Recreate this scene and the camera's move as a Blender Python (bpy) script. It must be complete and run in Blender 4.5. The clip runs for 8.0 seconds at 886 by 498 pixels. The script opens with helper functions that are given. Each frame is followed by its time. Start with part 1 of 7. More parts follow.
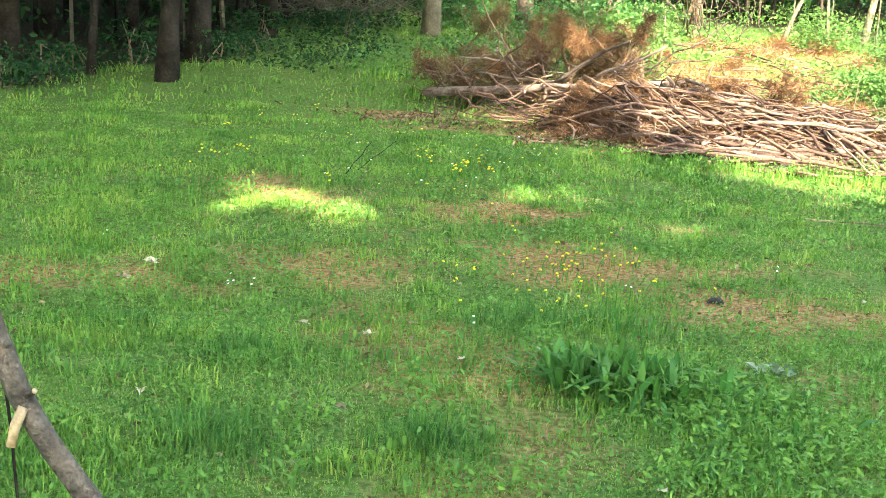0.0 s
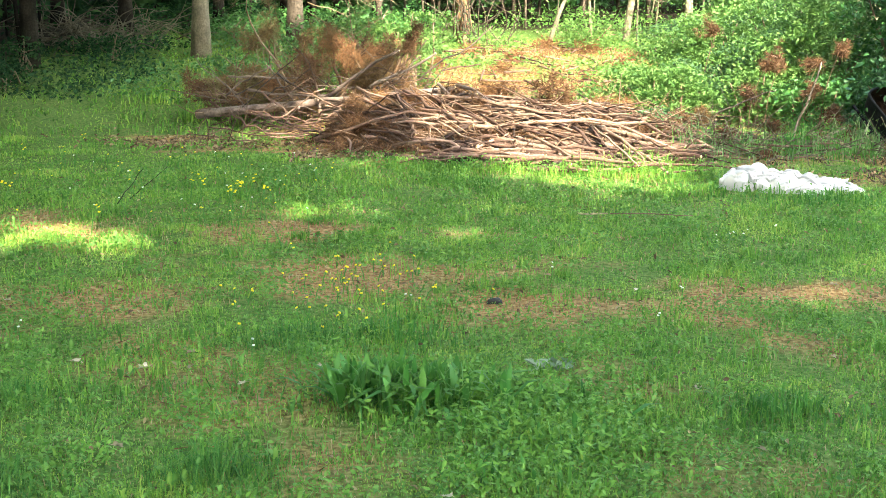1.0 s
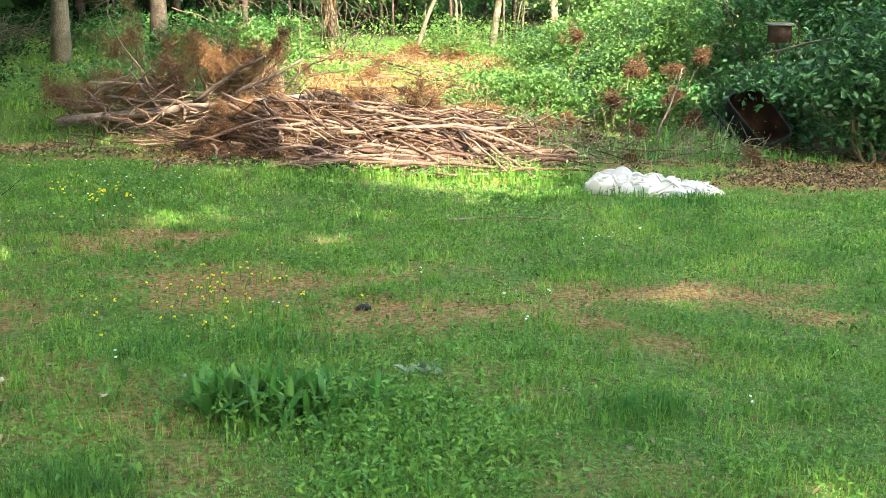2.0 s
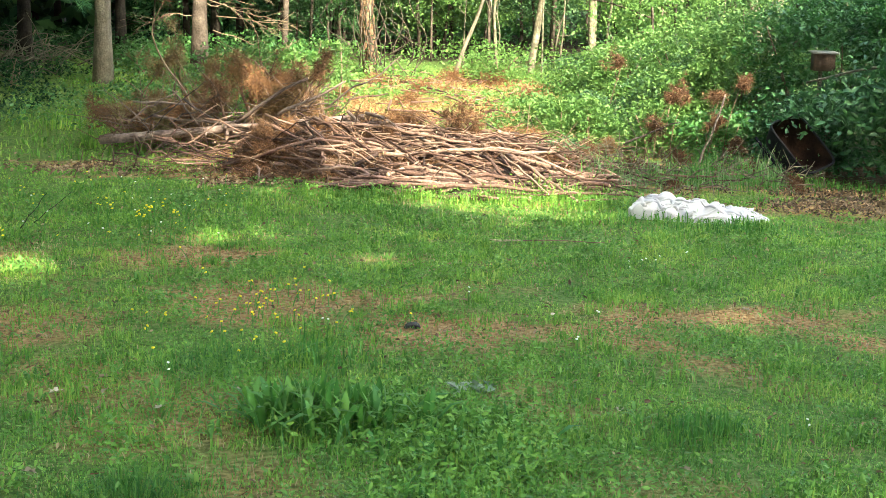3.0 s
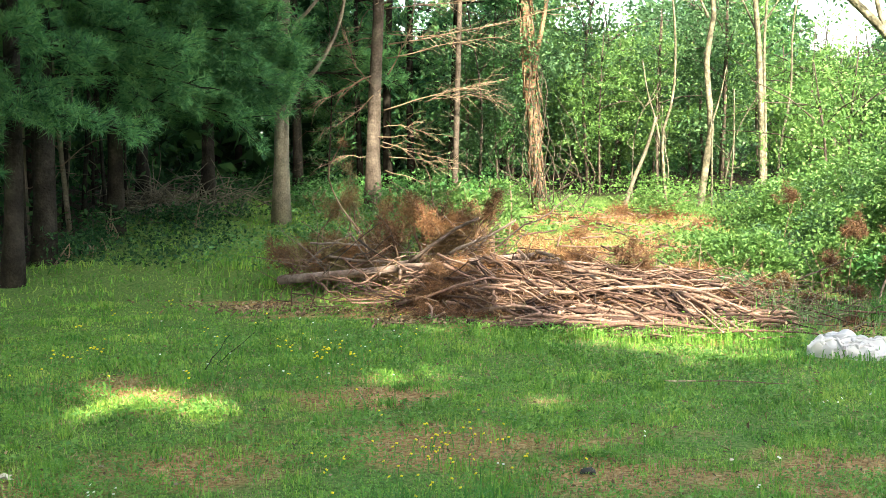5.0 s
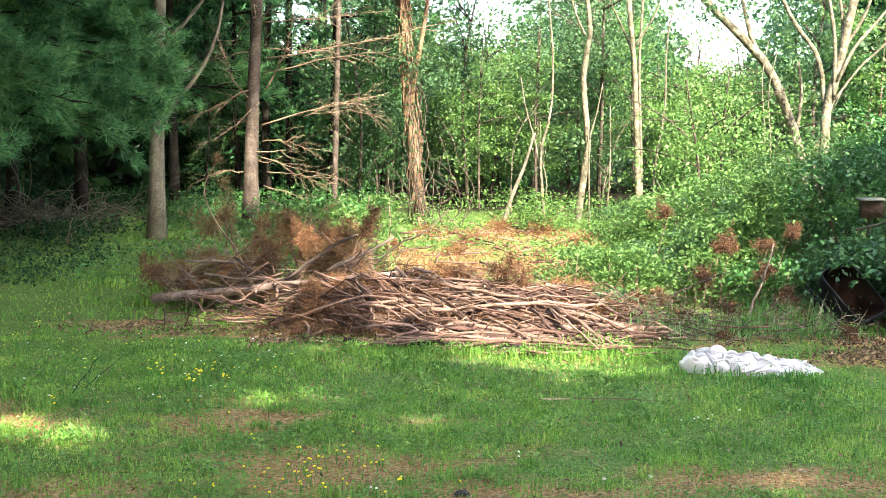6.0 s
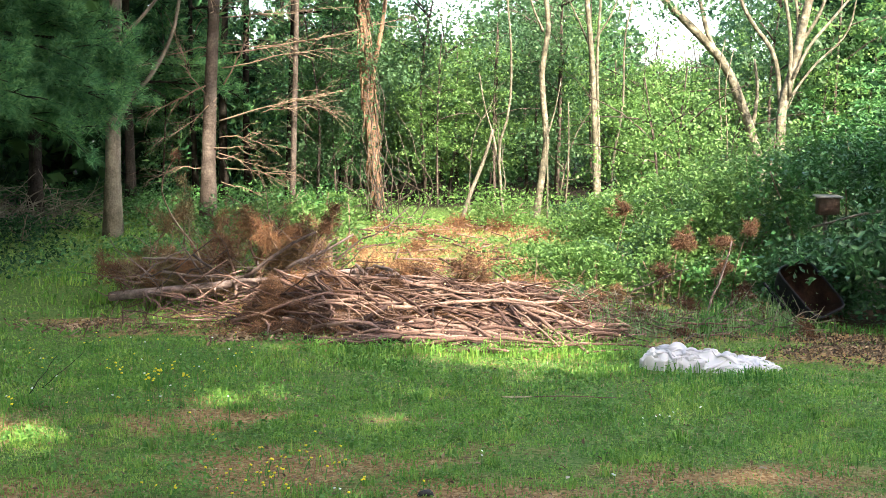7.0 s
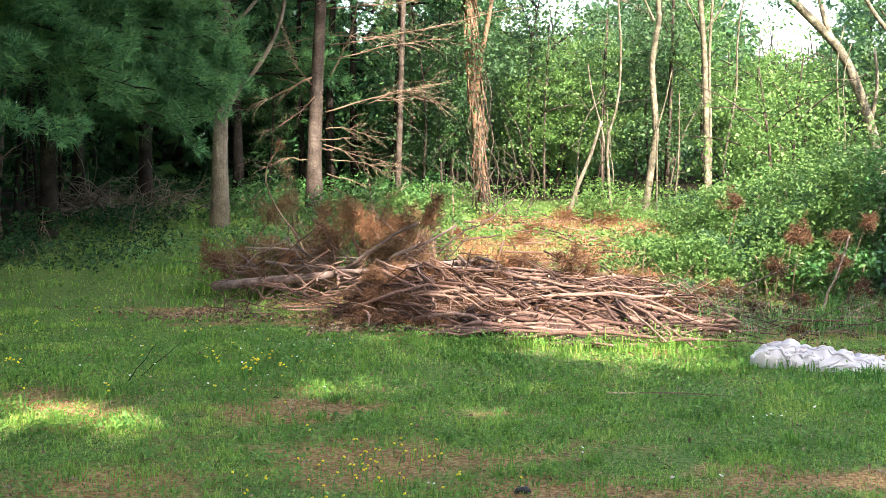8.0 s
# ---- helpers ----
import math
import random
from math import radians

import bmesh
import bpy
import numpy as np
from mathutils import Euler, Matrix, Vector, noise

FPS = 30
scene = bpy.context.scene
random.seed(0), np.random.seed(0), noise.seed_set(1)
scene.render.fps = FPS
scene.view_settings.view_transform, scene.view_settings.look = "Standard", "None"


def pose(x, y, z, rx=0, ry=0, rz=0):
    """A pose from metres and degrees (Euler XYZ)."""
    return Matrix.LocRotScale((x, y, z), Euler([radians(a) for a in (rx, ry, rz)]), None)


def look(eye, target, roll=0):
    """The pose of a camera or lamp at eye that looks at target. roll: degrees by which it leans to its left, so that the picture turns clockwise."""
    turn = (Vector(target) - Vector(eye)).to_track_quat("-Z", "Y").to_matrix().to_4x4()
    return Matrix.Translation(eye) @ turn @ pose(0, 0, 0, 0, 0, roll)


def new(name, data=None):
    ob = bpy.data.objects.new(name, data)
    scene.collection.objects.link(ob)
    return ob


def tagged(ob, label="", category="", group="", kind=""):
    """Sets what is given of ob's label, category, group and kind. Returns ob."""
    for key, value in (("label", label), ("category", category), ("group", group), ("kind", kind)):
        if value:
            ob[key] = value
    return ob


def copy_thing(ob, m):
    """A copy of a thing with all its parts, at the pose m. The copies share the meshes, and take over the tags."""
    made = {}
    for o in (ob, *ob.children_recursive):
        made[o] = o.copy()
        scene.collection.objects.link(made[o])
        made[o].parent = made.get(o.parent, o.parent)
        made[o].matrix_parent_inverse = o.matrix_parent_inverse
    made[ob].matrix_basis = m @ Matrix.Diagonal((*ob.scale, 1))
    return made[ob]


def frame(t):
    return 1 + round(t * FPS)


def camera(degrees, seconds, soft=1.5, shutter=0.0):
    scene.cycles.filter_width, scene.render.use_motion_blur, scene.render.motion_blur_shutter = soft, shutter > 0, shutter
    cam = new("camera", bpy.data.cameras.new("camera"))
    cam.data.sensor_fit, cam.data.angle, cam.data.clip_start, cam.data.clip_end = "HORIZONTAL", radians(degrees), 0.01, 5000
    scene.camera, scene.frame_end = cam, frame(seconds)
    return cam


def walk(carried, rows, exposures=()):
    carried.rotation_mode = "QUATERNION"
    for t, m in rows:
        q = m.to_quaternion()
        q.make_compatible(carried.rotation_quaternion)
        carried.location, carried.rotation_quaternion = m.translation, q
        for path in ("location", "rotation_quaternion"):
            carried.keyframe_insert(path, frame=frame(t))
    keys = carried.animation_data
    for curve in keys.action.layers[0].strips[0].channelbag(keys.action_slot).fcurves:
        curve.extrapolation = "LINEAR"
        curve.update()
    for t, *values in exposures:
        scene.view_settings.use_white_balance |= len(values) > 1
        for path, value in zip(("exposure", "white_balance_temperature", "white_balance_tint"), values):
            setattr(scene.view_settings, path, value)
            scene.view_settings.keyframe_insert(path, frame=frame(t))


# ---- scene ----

cam = camera(37.5, 8.0, soft=0.8)
PATH = [
    (0, (-0.024, -0.079, 1.481), (-1.172, 4.658, 0.367), 3.20),
    (0.5, (0.002, -0.047, 1.475), (-0.752, 4.781, 0.415), 1.65),
    (1, (0.057, -0.035, 1.483), (-0.328, 4.840, 0.442), 0.38),
    (1.5, (0.077, 0.031, 1.471), (0.022, 4.922, 0.435), 0.20),
    (1.7, (0.086, 0.020, 1.475), (0.138, 4.912, 0.442), 0.15),
    (2.8, (-0.014, -0.058, 1.447), (0.114, 4.855, 0.525), 1.60),
    (3, (-0.025, -0.007, 1.432), (-0.030, 4.909, 0.522), 1.44),
    (3.5, (-0.079, -0.011, 1.437), (-0.512, 4.890, 0.545), 0.93),
    (4, (-0.090, -0.058, 1.463), (-0.892, 4.806, 0.624), 0.30),
    (4.5, (-0.072, -0.076, 1.484), (-0.938, 4.809, 0.858), 0.03),
    (4.7, (-0.067, -0.072, 1.492), (-0.865, 4.837, 0.979), 0.05),
    (5.8, (-0.003, 0.004, 1.529), (-0.308, 4.981, 1.161), 0.13),
    (6, (-0.008, 0.007, 1.537), (-0.217, 4.989, 1.163), 0.22),
    (6.5, (-0.036, -0.021, 1.562), (-0.037, 4.963, 1.172), 0.36),
    (7, (-0.039, 0.022, 1.555), (-0.082, 5.007, 1.163), 0.30),
    (7.5, (-0.024, 0.182, 1.520), (-0.290, 5.159, 1.122), 0.36),
    (8, (-0.003, 0.230, 1.503), (-0.461, 5.191, 1.092), 0.39),
]
EXPOSURE, KELVIN, TINT = 3.5, 7000, 0
walk(cam, [(t, look(eye, target, roll)) for t, eye, target, roll in PATH], exposures=[(0, EXPOSURE + 0.6, KELVIN, TINT - 3), (1.5, EXPOSURE + 0.25, KELVIN, TINT - 3), (3, EXPOSURE + 0.12, KELVIN, TINT - 1), (4.5, EXPOSURE + 0.05, KELVIN, TINT - 2), (5.9, EXPOSURE + 0.1, KELVIN - 400, TINT + 7), (6.5, EXPOSURE - 0.08, KELVIN - 430, TINT + 9), (7.4, EXPOSURE - 0.23, KELVIN - 480, TINT + 12), (8, EXPOSURE - 0.18, KELVIN - 500, TINT + 14)])

# ---- light: hazy afternoon sun from behind the camera, sky all round ----
SUN = Vector((0.35, -0.72, 0.60)).normalized()
world = bpy.data.worlds.new("sky")
scene.world = world
world.use_nodes = True
wn = world.node_tree.nodes
sky = wn.new("ShaderNodeTexSky")
sky.sky_type, sky.sun_disc = "NISHITA", False
sky.sun_elevation = math.asin(SUN.z)
sky.sun_rotation = math.atan2(SUN.x, SUN.y)
sky.air_density, sky.dust_density, sky.ozone_density = 1.0, 3.0, 0.6
world.node_tree.links.new(sky.outputs[0], wn["Background"].inputs[0])
wn["Background"].inputs[1].default_value = 0.15
sun = new("sun", bpy.data.lights.new("sun", "SUN"))
sun.data.energy, sun.data.angle, sun.data.color = 2.2, radians(0.5), (1.0, 0.91, 0.74)
sun.matrix_world = SUN.to_track_quat("Z", "Y").to_matrix().to_4x4()

# ---- materials ----


def material(name, cols, scale=8.0, rough=0.8, trans=0.0, bump=0.0, vary=0.0, fine=0.0, per="island", spec=0.3):
    """Noise between the colours at a large and a fine scale, varied from piece to piece."""
    m = bpy.data.materials.new(name)
    m.use_nodes = True
    nt = m.node_tree
    n, k = nt.nodes, nt.links
    b = n["Principled BSDF"]
    b.inputs["Roughness"].default_value = rough
    b.inputs["Specular IOR Level"].default_value = spec
    co = n.new("ShaderNodeTexCoord")
    big = n.new("ShaderNodeTexNoise")
    big.inputs["Scale"].default_value, big.inputs["Detail"].default_value = scale, 6
    k.new(co.outputs["Object"], big.inputs["Vector"])
    value = big.outputs["Fac"]
    if vary:
        piece = n.new("ShaderNodeNewGeometry") if per == "island" else n.new("ShaderNodeObjectInfo")
        out = piece.outputs["Random Per Island"] if per == "island" else piece.outputs["Random"]
        mix = n.new("ShaderNodeMix")
        mix.inputs["Factor"].default_value = vary
        k.new(value, mix.inputs["A"])
        k.new(out, mix.inputs["B"])
        value = mix.outputs["Result"]
    ramp = n.new("ShaderNodeValToRGB")
    while len(ramp.color_ramp.elements) < len(cols):
        ramp.color_ramp.elements.new(0.5)
    low, high = (0.1, 0.9) if vary > 0.5 else (0.3, 0.7)
    for i, (e, c) in enumerate(zip(ramp.color_ramp.elements, cols)):
        e.position, e.color = low + (high - low) * i / (len(cols) - 1), (*c, 1)
    k.new(value, ramp.inputs["Fac"])
    colour = ramp.outputs["Color"]
    if fine:
        grain = n.new("ShaderNodeTexNoise")
        grain.inputs["Scale"].default_value, grain.inputs["Detail"].default_value = fine, 4
        k.new(co.outputs["Object"], grain.inputs["Vector"])
        shade = n.new("ShaderNodeMapRange")
        shade.inputs["From Min"].default_value, shade.inputs["From Max"].default_value = 0.25, 0.75
        shade.inputs["To Min"].default_value, shade.inputs["To Max"].default_value = 0.6, 1.35
        k.new(grain.outputs["Fac"], shade.inputs["Value"])
        mul = n.new("ShaderNodeVectorMath")
        mul.operation = "MULTIPLY"
        k.new(colour, mul.inputs[0])
        k.new(shade.outputs["Result"], mul.inputs[1])
        colour = mul.outputs["Vector"]
        if bump:
            bp = n.new("ShaderNodeBump")
            bp.inputs["Strength"].default_value, bp.inputs["Distance"].default_value = bump, 0.02
            k.new(grain.outputs["Fac"], bp.inputs["Height"])
            k.new(bp.outputs["Normal"], b.inputs["Normal"])
    k.new(colour, b.inputs["Base Color"])
    if trans:
        tr = n.new("ShaderNodeBsdfTranslucent")
        mx = n.new("ShaderNodeMixShader")
        mx.inputs["Fac"].default_value = trans
        k.new(colour, tr.inputs["Color"])
        k.new(b.outputs["BSDF"], mx.inputs[1])
        k.new(tr.outputs["BSDF"], mx.inputs[2])
        k.new(mx.outputs["Shader"], n["Material Output"].inputs["Surface"])
    return m


GRASS = material("grass", [(0.045, 0.135, 0.021), (0.10, 0.24, 0.035), (0.169, 0.31, 0.05), (0.29, 0.385, 0.082)], 1.9, 0.65, 0.35, vary=0.28)
WEED = material("weed leaf", [(0.048, 0.135, 0.026), (0.095, 0.21, 0.038), (0.165, 0.29, 0.056)], 3, 0.55, 0.3, vary=0.6)
WEED_BRIGHT = material("bright weed leaf", [(0.055, 0.15, 0.024), (0.105, 0.235, 0.036), (0.17, 0.31, 0.054)], 3, 0.5, 0.35, vary=0.6)
DOCK = material("tall grass", [(0.028, 0.105, 0.02), (0.056, 0.175, 0.03), (0.11, 0.25, 0.042)], 4, 0.5, 0.3, vary=0.6)
TUFT = material("soft grass", [(0.036, 0.12, 0.024), (0.07, 0.19, 0.036), (0.12, 0.26, 0.05)], 4, 0.6, 0.35, vary=0.5)
REED = material("grey-green grass", [(0.06, 0.14, 0.05), (0.13, 0.23, 0.09), (0.22, 0.29, 0.14)], 4, 0.6, 0.3, vary=0.6)
STRAW = material("dry straw", [(0.16, 0.11, 0.05), (0.25, 0.19, 0.095), (0.36, 0.29, 0.17)], 5, 0.8, 0.15, vary=0.7)
LITTER_TAN = material("dry tan leaf", [(0.07, 0.045, 0.026), (0.16, 0.105, 0.062), (0.30, 0.215, 0.135)], 5, 0.8, 0.1, vary=0.8)
LITTER_PALE = material("bleached dead leaf", [(0.20, 0.15, 0.10), (0.33, 0.27, 0.20), (0.46, 0.40, 0.32)], 30, 0.75, 0.1, vary=0.5, per="object")
# darker copy of the tan leaf, for litter that lies in shade
LITTER_SHADE = material("dead leaf", [(0.03, 0.021, 0.013), (0.075, 0.052, 0.033), (0.18, 0.135, 0.09)], 5, 0.8, 0.1, vary=0.8)
NEEDLE_RED = material("dead needles", [(0.065, 0.03, 0.015), (0.145, 0.07, 0.032), (0.26, 0.135, 0.062)], 3, 0.7, 0.15, vary=0.6)
NEEDLE_UMBER = material("old needles", [(0.036, 0.018, 0.010), (0.084, 0.042, 0.021), (0.16, 0.082, 0.04)], 3, 0.8, 0.1, vary=0.6)
NEEDLE_OLIVE = material("dying needles", [(0.055, 0.036, 0.016), (0.125, 0.075, 0.032), (0.23, 0.135, 0.055)], 3, 0.7, 0.15, vary=0.6)
NEEDLE_KHAKI = material("withering needles", [(0.06, 0.052, 0.021), (0.125, 0.105, 0.043), (0.22, 0.18, 0.078)], 3, 0.7, 0.2, vary=0.6)
NEEDLE = material("pine needles", [(0.029, 0.095, 0.043), (0.065, 0.18, 0.072), (0.14, 0.29, 0.092)], 1.2, 0.7, 0.25, vary=0.5, spec=0.15)
# blackish leaf colour that holds the shade of the pine wood
THICKET_SHADE = material("shaded thicket needles", [(0.012, 0.035, 0.016), (0.026, 0.07, 0.028), (0.05, 0.11, 0.036)], 1.2, 0.9, 0.2, vary=0.5, spec=0.04)
LEAF = material("leaf", [(0.027, 0.068, 0.03), (0.06, 0.128, 0.052), (0.118, 0.20, 0.086)], 0.9, 0.5, 0.45, vary=0.55)
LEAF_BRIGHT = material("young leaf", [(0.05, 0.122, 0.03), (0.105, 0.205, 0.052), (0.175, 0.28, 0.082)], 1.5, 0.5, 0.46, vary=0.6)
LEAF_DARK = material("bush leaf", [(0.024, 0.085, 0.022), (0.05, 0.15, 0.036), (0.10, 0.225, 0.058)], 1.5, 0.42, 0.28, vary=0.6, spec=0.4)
# bush leaf darkened for the shade low in the right-hand bushes
LEAF_OAK_SHADE = material("oak leaf", [(0.017, 0.066, 0.021), (0.036, 0.115, 0.035), (0.075, 0.18, 0.056)], 1.5, 0.45, 0.25, vary=0.6, spec=0.4)
# bark of the dim wood, shade in its colour; BARK_BROWN is the lit pine
BARK_PINE_DIM = material("pine bark", [(0.010, 0.0088, 0.0075), (0.022, 0.019, 0.016), (0.042, 0.036, 0.030)], 5, 0.95, bump=0.8, fine=38, spec=0.03)
BARK_BROWN = material("brown pine bark", [(0.034, 0.026, 0.021), (0.068, 0.053, 0.044), (0.115, 0.092, 0.078)], 5, 0.9, bump=0.8, fine=38, spec=0.1)
BARK_GREY = material("grey bark", [(0.06, 0.052, 0.038), (0.11, 0.096, 0.07), (0.165, 0.145, 0.108)], 5, 0.9, bump=0.7, fine=45)
BARK_RED = material("shaggy bark", [(0.07, 0.041, 0.025), (0.15, 0.088, 0.053), (0.26, 0.162, 0.104)], 6, 0.9, bump=0.9, fine=30)
BARK_PALE = material("pale bark", [(0.04, 0.035, 0.022), (0.105, 0.092, 0.062), (0.185, 0.165, 0.12)], 11, 0.85, bump=0.9, fine=26)
STICK = material("stick bark", [(0.022, 0.011, 0.009), (0.086, 0.047, 0.036), (0.235, 0.15, 0.118)], 6, 0.85, bump=0.6, fine=50, vary=0.7, per="object")
LOG = material("log bark", [(0.055, 0.036, 0.031), (0.125, 0.086, 0.075), (0.215, 0.16, 0.142)], 6, 0.85, bump=0.7, fine=40)
TWIG = material("twig bark", [(0.07, 0.05, 0.035), (0.15, 0.105, 0.072), (0.26, 0.195, 0.138)], 6, 0.85, vary=0.6)
PILE_TWIG = material("brown twig bark", [(0.05, 0.028, 0.02), (0.10, 0.06, 0.043), (0.18, 0.12, 0.088)], 6, 0.85, vary=0.6)
PALE_TWIG = material("pale twig bark", [(0.055, 0.039, 0.034), (0.108, 0.078, 0.068), (0.18, 0.137, 0.12)], 6, 0.85, vary=0.5, per="object", fine=50)
WOOD_CUT = material("cut wood", [(0.24, 0.165, 0.095), (0.34, 0.25, 0.155), (0.42, 0.33, 0.22)], 14, 0.8, fine=90, bump=0.2)
PETAL = material("yellow petal", [(0.70, 0.55, 0.02), (0.80, 0.66, 0.03)], 20, 0.5, 0.3)
WHITE_PETAL = material("white petal", [(0.65, 0.65, 0.60), (0.80, 0.80, 0.76)], 20, 0.6, 0.2)
CLOTH = material("white cloth", [(0.35, 0.35, 0.367), (0.43, 0.43, 0.447)], 6, 0.75, 0.12)
RUST = material("rusty steel", [(0.007, 0.004, 0.003), (0.016, 0.009, 0.006), (0.034, 0.018, 0.011)], 9, 0.9, fine=70, bump=0.3, spec=0.06)
BLACK = material("black paint", [(0.008, 0.0085, 0.011), (0.02, 0.021, 0.026)], 12, 0.7, fine=60, bump=0.1, spec=0.12)
RUBBER = material("rubber", [(0.015, 0.015, 0.015), (0.03, 0.03, 0.028)], 20, 0.8, fine=80, bump=0.2)
BOX_WOOD = material("weathered red board", [(0.045, 0.026, 0.018), (0.082, 0.046, 0.032)], 8, 0.8, fine=60, bump=0.3)
ROOF_WOOD = material("pale board", [(0.22, 0.20, 0.17), (0.32, 0.30, 0.26)], 8, 0.8, fine=60, bump=0.3)
WHITE_GREEN = material("grey-green leaf", [(0.09, 0.15, 0.09), (0.18, 0.24, 0.17), (0.27, 0.32, 0.25)], 9, 0.6, 0.2, vary=0.5)
STRAW_STICK = material("bleached wood", [(0.24, 0.19, 0.12), (0.34, 0.28, 0.19)], 12, 0.8, fine=60, bump=0.3)
LICHEN = material("damp grey bark", [(0.04, 0.033, 0.027), (0.085, 0.068, 0.056), (0.135, 0.112, 0.093)], 16, 0.85, bump=0.7, fine=90)


def soil_material():
    """Thatch and moss, with reddish needles and soil where the lawn is bare."""
    m = bpy.data.materials.new("soil")
    m.use_nodes = True
    n, k = m.node_tree.nodes, m.node_tree.links
    b = n["Principled BSDF"]
    b.inputs["Roughness"].default_value = 0.95
    b.inputs["Specular IOR Level"].default_value = 0.1
    co = n.new("ShaderNodeTexCoord")
    bare = n.new("ShaderNodeAttribute")
    bare.attribute_name = "bare"
    outs = []
    for scale, detail in ((1.3, 5), (38.0, 8), (120.0, 3)):
        t = n.new("ShaderNodeTexNoise")
        t.inputs["Scale"].default_value, t.inputs["Detail"].default_value = scale, detail
        k.new(co.outputs["Object"], t.inputs["Vector"])
        outs.append(t.outputs["Fac"])
    ramps = []
    for cols, src in (([(0.045, 0.09, 0.02), (0.085, 0.15, 0.035), (0.145, 0.175, 0.06)], outs[1]), ([(0.125, 0.071, 0.033), (0.265, 0.156, 0.07), (0.38, 0.263, 0.135)], outs[1])):
        r = n.new("ShaderNodeValToRGB")
        r.color_ramp.elements.new(0.5)
        for i, (e, c) in enumerate(zip(r.color_ramp.elements, cols)):
            e.position, e.color = 0.32 + 0.18 * i, (*c, 1)
        k.new(src, r.inputs["Fac"])
        ramps.append(r.outputs["Color"])
    add = n.new("ShaderNodeMath")
    add.operation = "MULTIPLY_ADD"
    k.new(outs[0], add.inputs[0])
    add.inputs[1].default_value = 0.5
    k.new(bare.outputs["Fac"], add.inputs[2])
    edge = n.new("ShaderNodeMapRange")
    edge.inputs["From Min"].default_value, edge.inputs["From Max"].default_value = 0.32, 0.85
    k.new(add.outputs["Value"], edge.inputs["Value"])
    mix = n.new("ShaderNodeMix")
    mix.data_type = "RGBA"
    k.new(edge.outputs["Result"], mix.inputs["Factor"])
    k.new(ramps[0], mix.inputs["A"])
    k.new(ramps[1], mix.inputs["B"])
    # shade painted into the floor of the wood, under bushes and the pile
    floor_shade = n.new("ShaderNodeAttribute")
    floor_shade.attribute_name = "floor_shade"
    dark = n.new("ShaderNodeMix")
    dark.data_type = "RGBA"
    k.new(floor_shade.outputs["Fac"], dark.inputs["Factor"])
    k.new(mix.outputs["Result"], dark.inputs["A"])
    shade_ramp = n.new("ShaderNodeValToRGB")
    shade_ramp.color_ramp.elements[0].position, shade_ramp.color_ramp.elements[0].color = 0.35, (0.008, 0.0065, 0.004, 1)
    shade_ramp.color_ramp.elements[1].position, shade_ramp.color_ramp.elements[1].color = 0.65, (0.034, 0.025, 0.016, 1)
    k.new(outs[1], shade_ramp.inputs["Fac"])
    k.new(shade_ramp.outputs["Color"], dark.inputs["B"])
    k.new(dark.outputs["Result"], b.inputs["Base Color"])
    bp = n.new("ShaderNodeBump")
    bp.inputs["Strength"].default_value, bp.inputs["Distance"].default_value = 0.8, 0.03
    k.new(outs[2], bp.inputs["Height"])
    k.new(bp.outputs["Normal"], b.inputs["Normal"])
    return m


SOIL = soil_material()

# ---- mesh tools ----
RNG = np.random.default_rng(7)


def build(name, chunks, mat, parent=None, label="", smooth=True):
    """One mesh object from chunks of (vertices, faces, faces ...); the faces of one array have the same number of corners."""
    me = bpy.data.meshes.new(name)
    vs, loops, totals, base = [], [], [], 0
    for v, *faces in chunks:
        v = np.asarray(v, np.float32).reshape(-1, 3)
        vs.append(v)
        for f in faces:
            f = np.asarray(f, np.int32)
            loops.append((f + base).ravel())
            totals.append(np.full(len(f), f.shape[1], np.int32))
        base += len(v)
    v, lo, to = np.concatenate(vs), np.concatenate(loops), np.concatenate(totals)
    me.vertices.add(len(v))
    me.vertices.foreach_set("co", v.ravel())
    me.loops.add(len(lo))
    me.loops.foreach_set("vertex_index", lo)
    me.polygons.add(len(to))
    me.polygons.foreach_set("loop_start", np.concatenate([[0], np.cumsum(to)[:-1]]).astype(np.int32))
    me.polygons.foreach_set("loop_total", to)
    me.update(calc_edges=True)
    me.validate()
    if smooth:
        me.shade_smooth()
    me.materials.append(mat)
    ob = new(name, me)
    if parent:
        ob.parent = parent
    if label:
        ob["label"] = label
    return ob


def part(name, chunks, mat, parent, label="", smooth=True):
    ob = build(name, chunks, mat, parent, label, smooth)
    if name in ("grass", "needles", "foliage", "crown", "weed_foliage", "tuft"):
        ob["kind"] = "stuff"
    return ob


def base_at(name, x, y, z):
    """The Empty at the foot of a thing; its parts are built round the origin of the foot."""
    ob = new(name)
    ob.location = (x, y, z)
    return ob


def unit(v):
    v = np.asarray(v, float)
    return v / (np.linalg.norm(v, axis=-1, keepdims=True) + 1e-9)


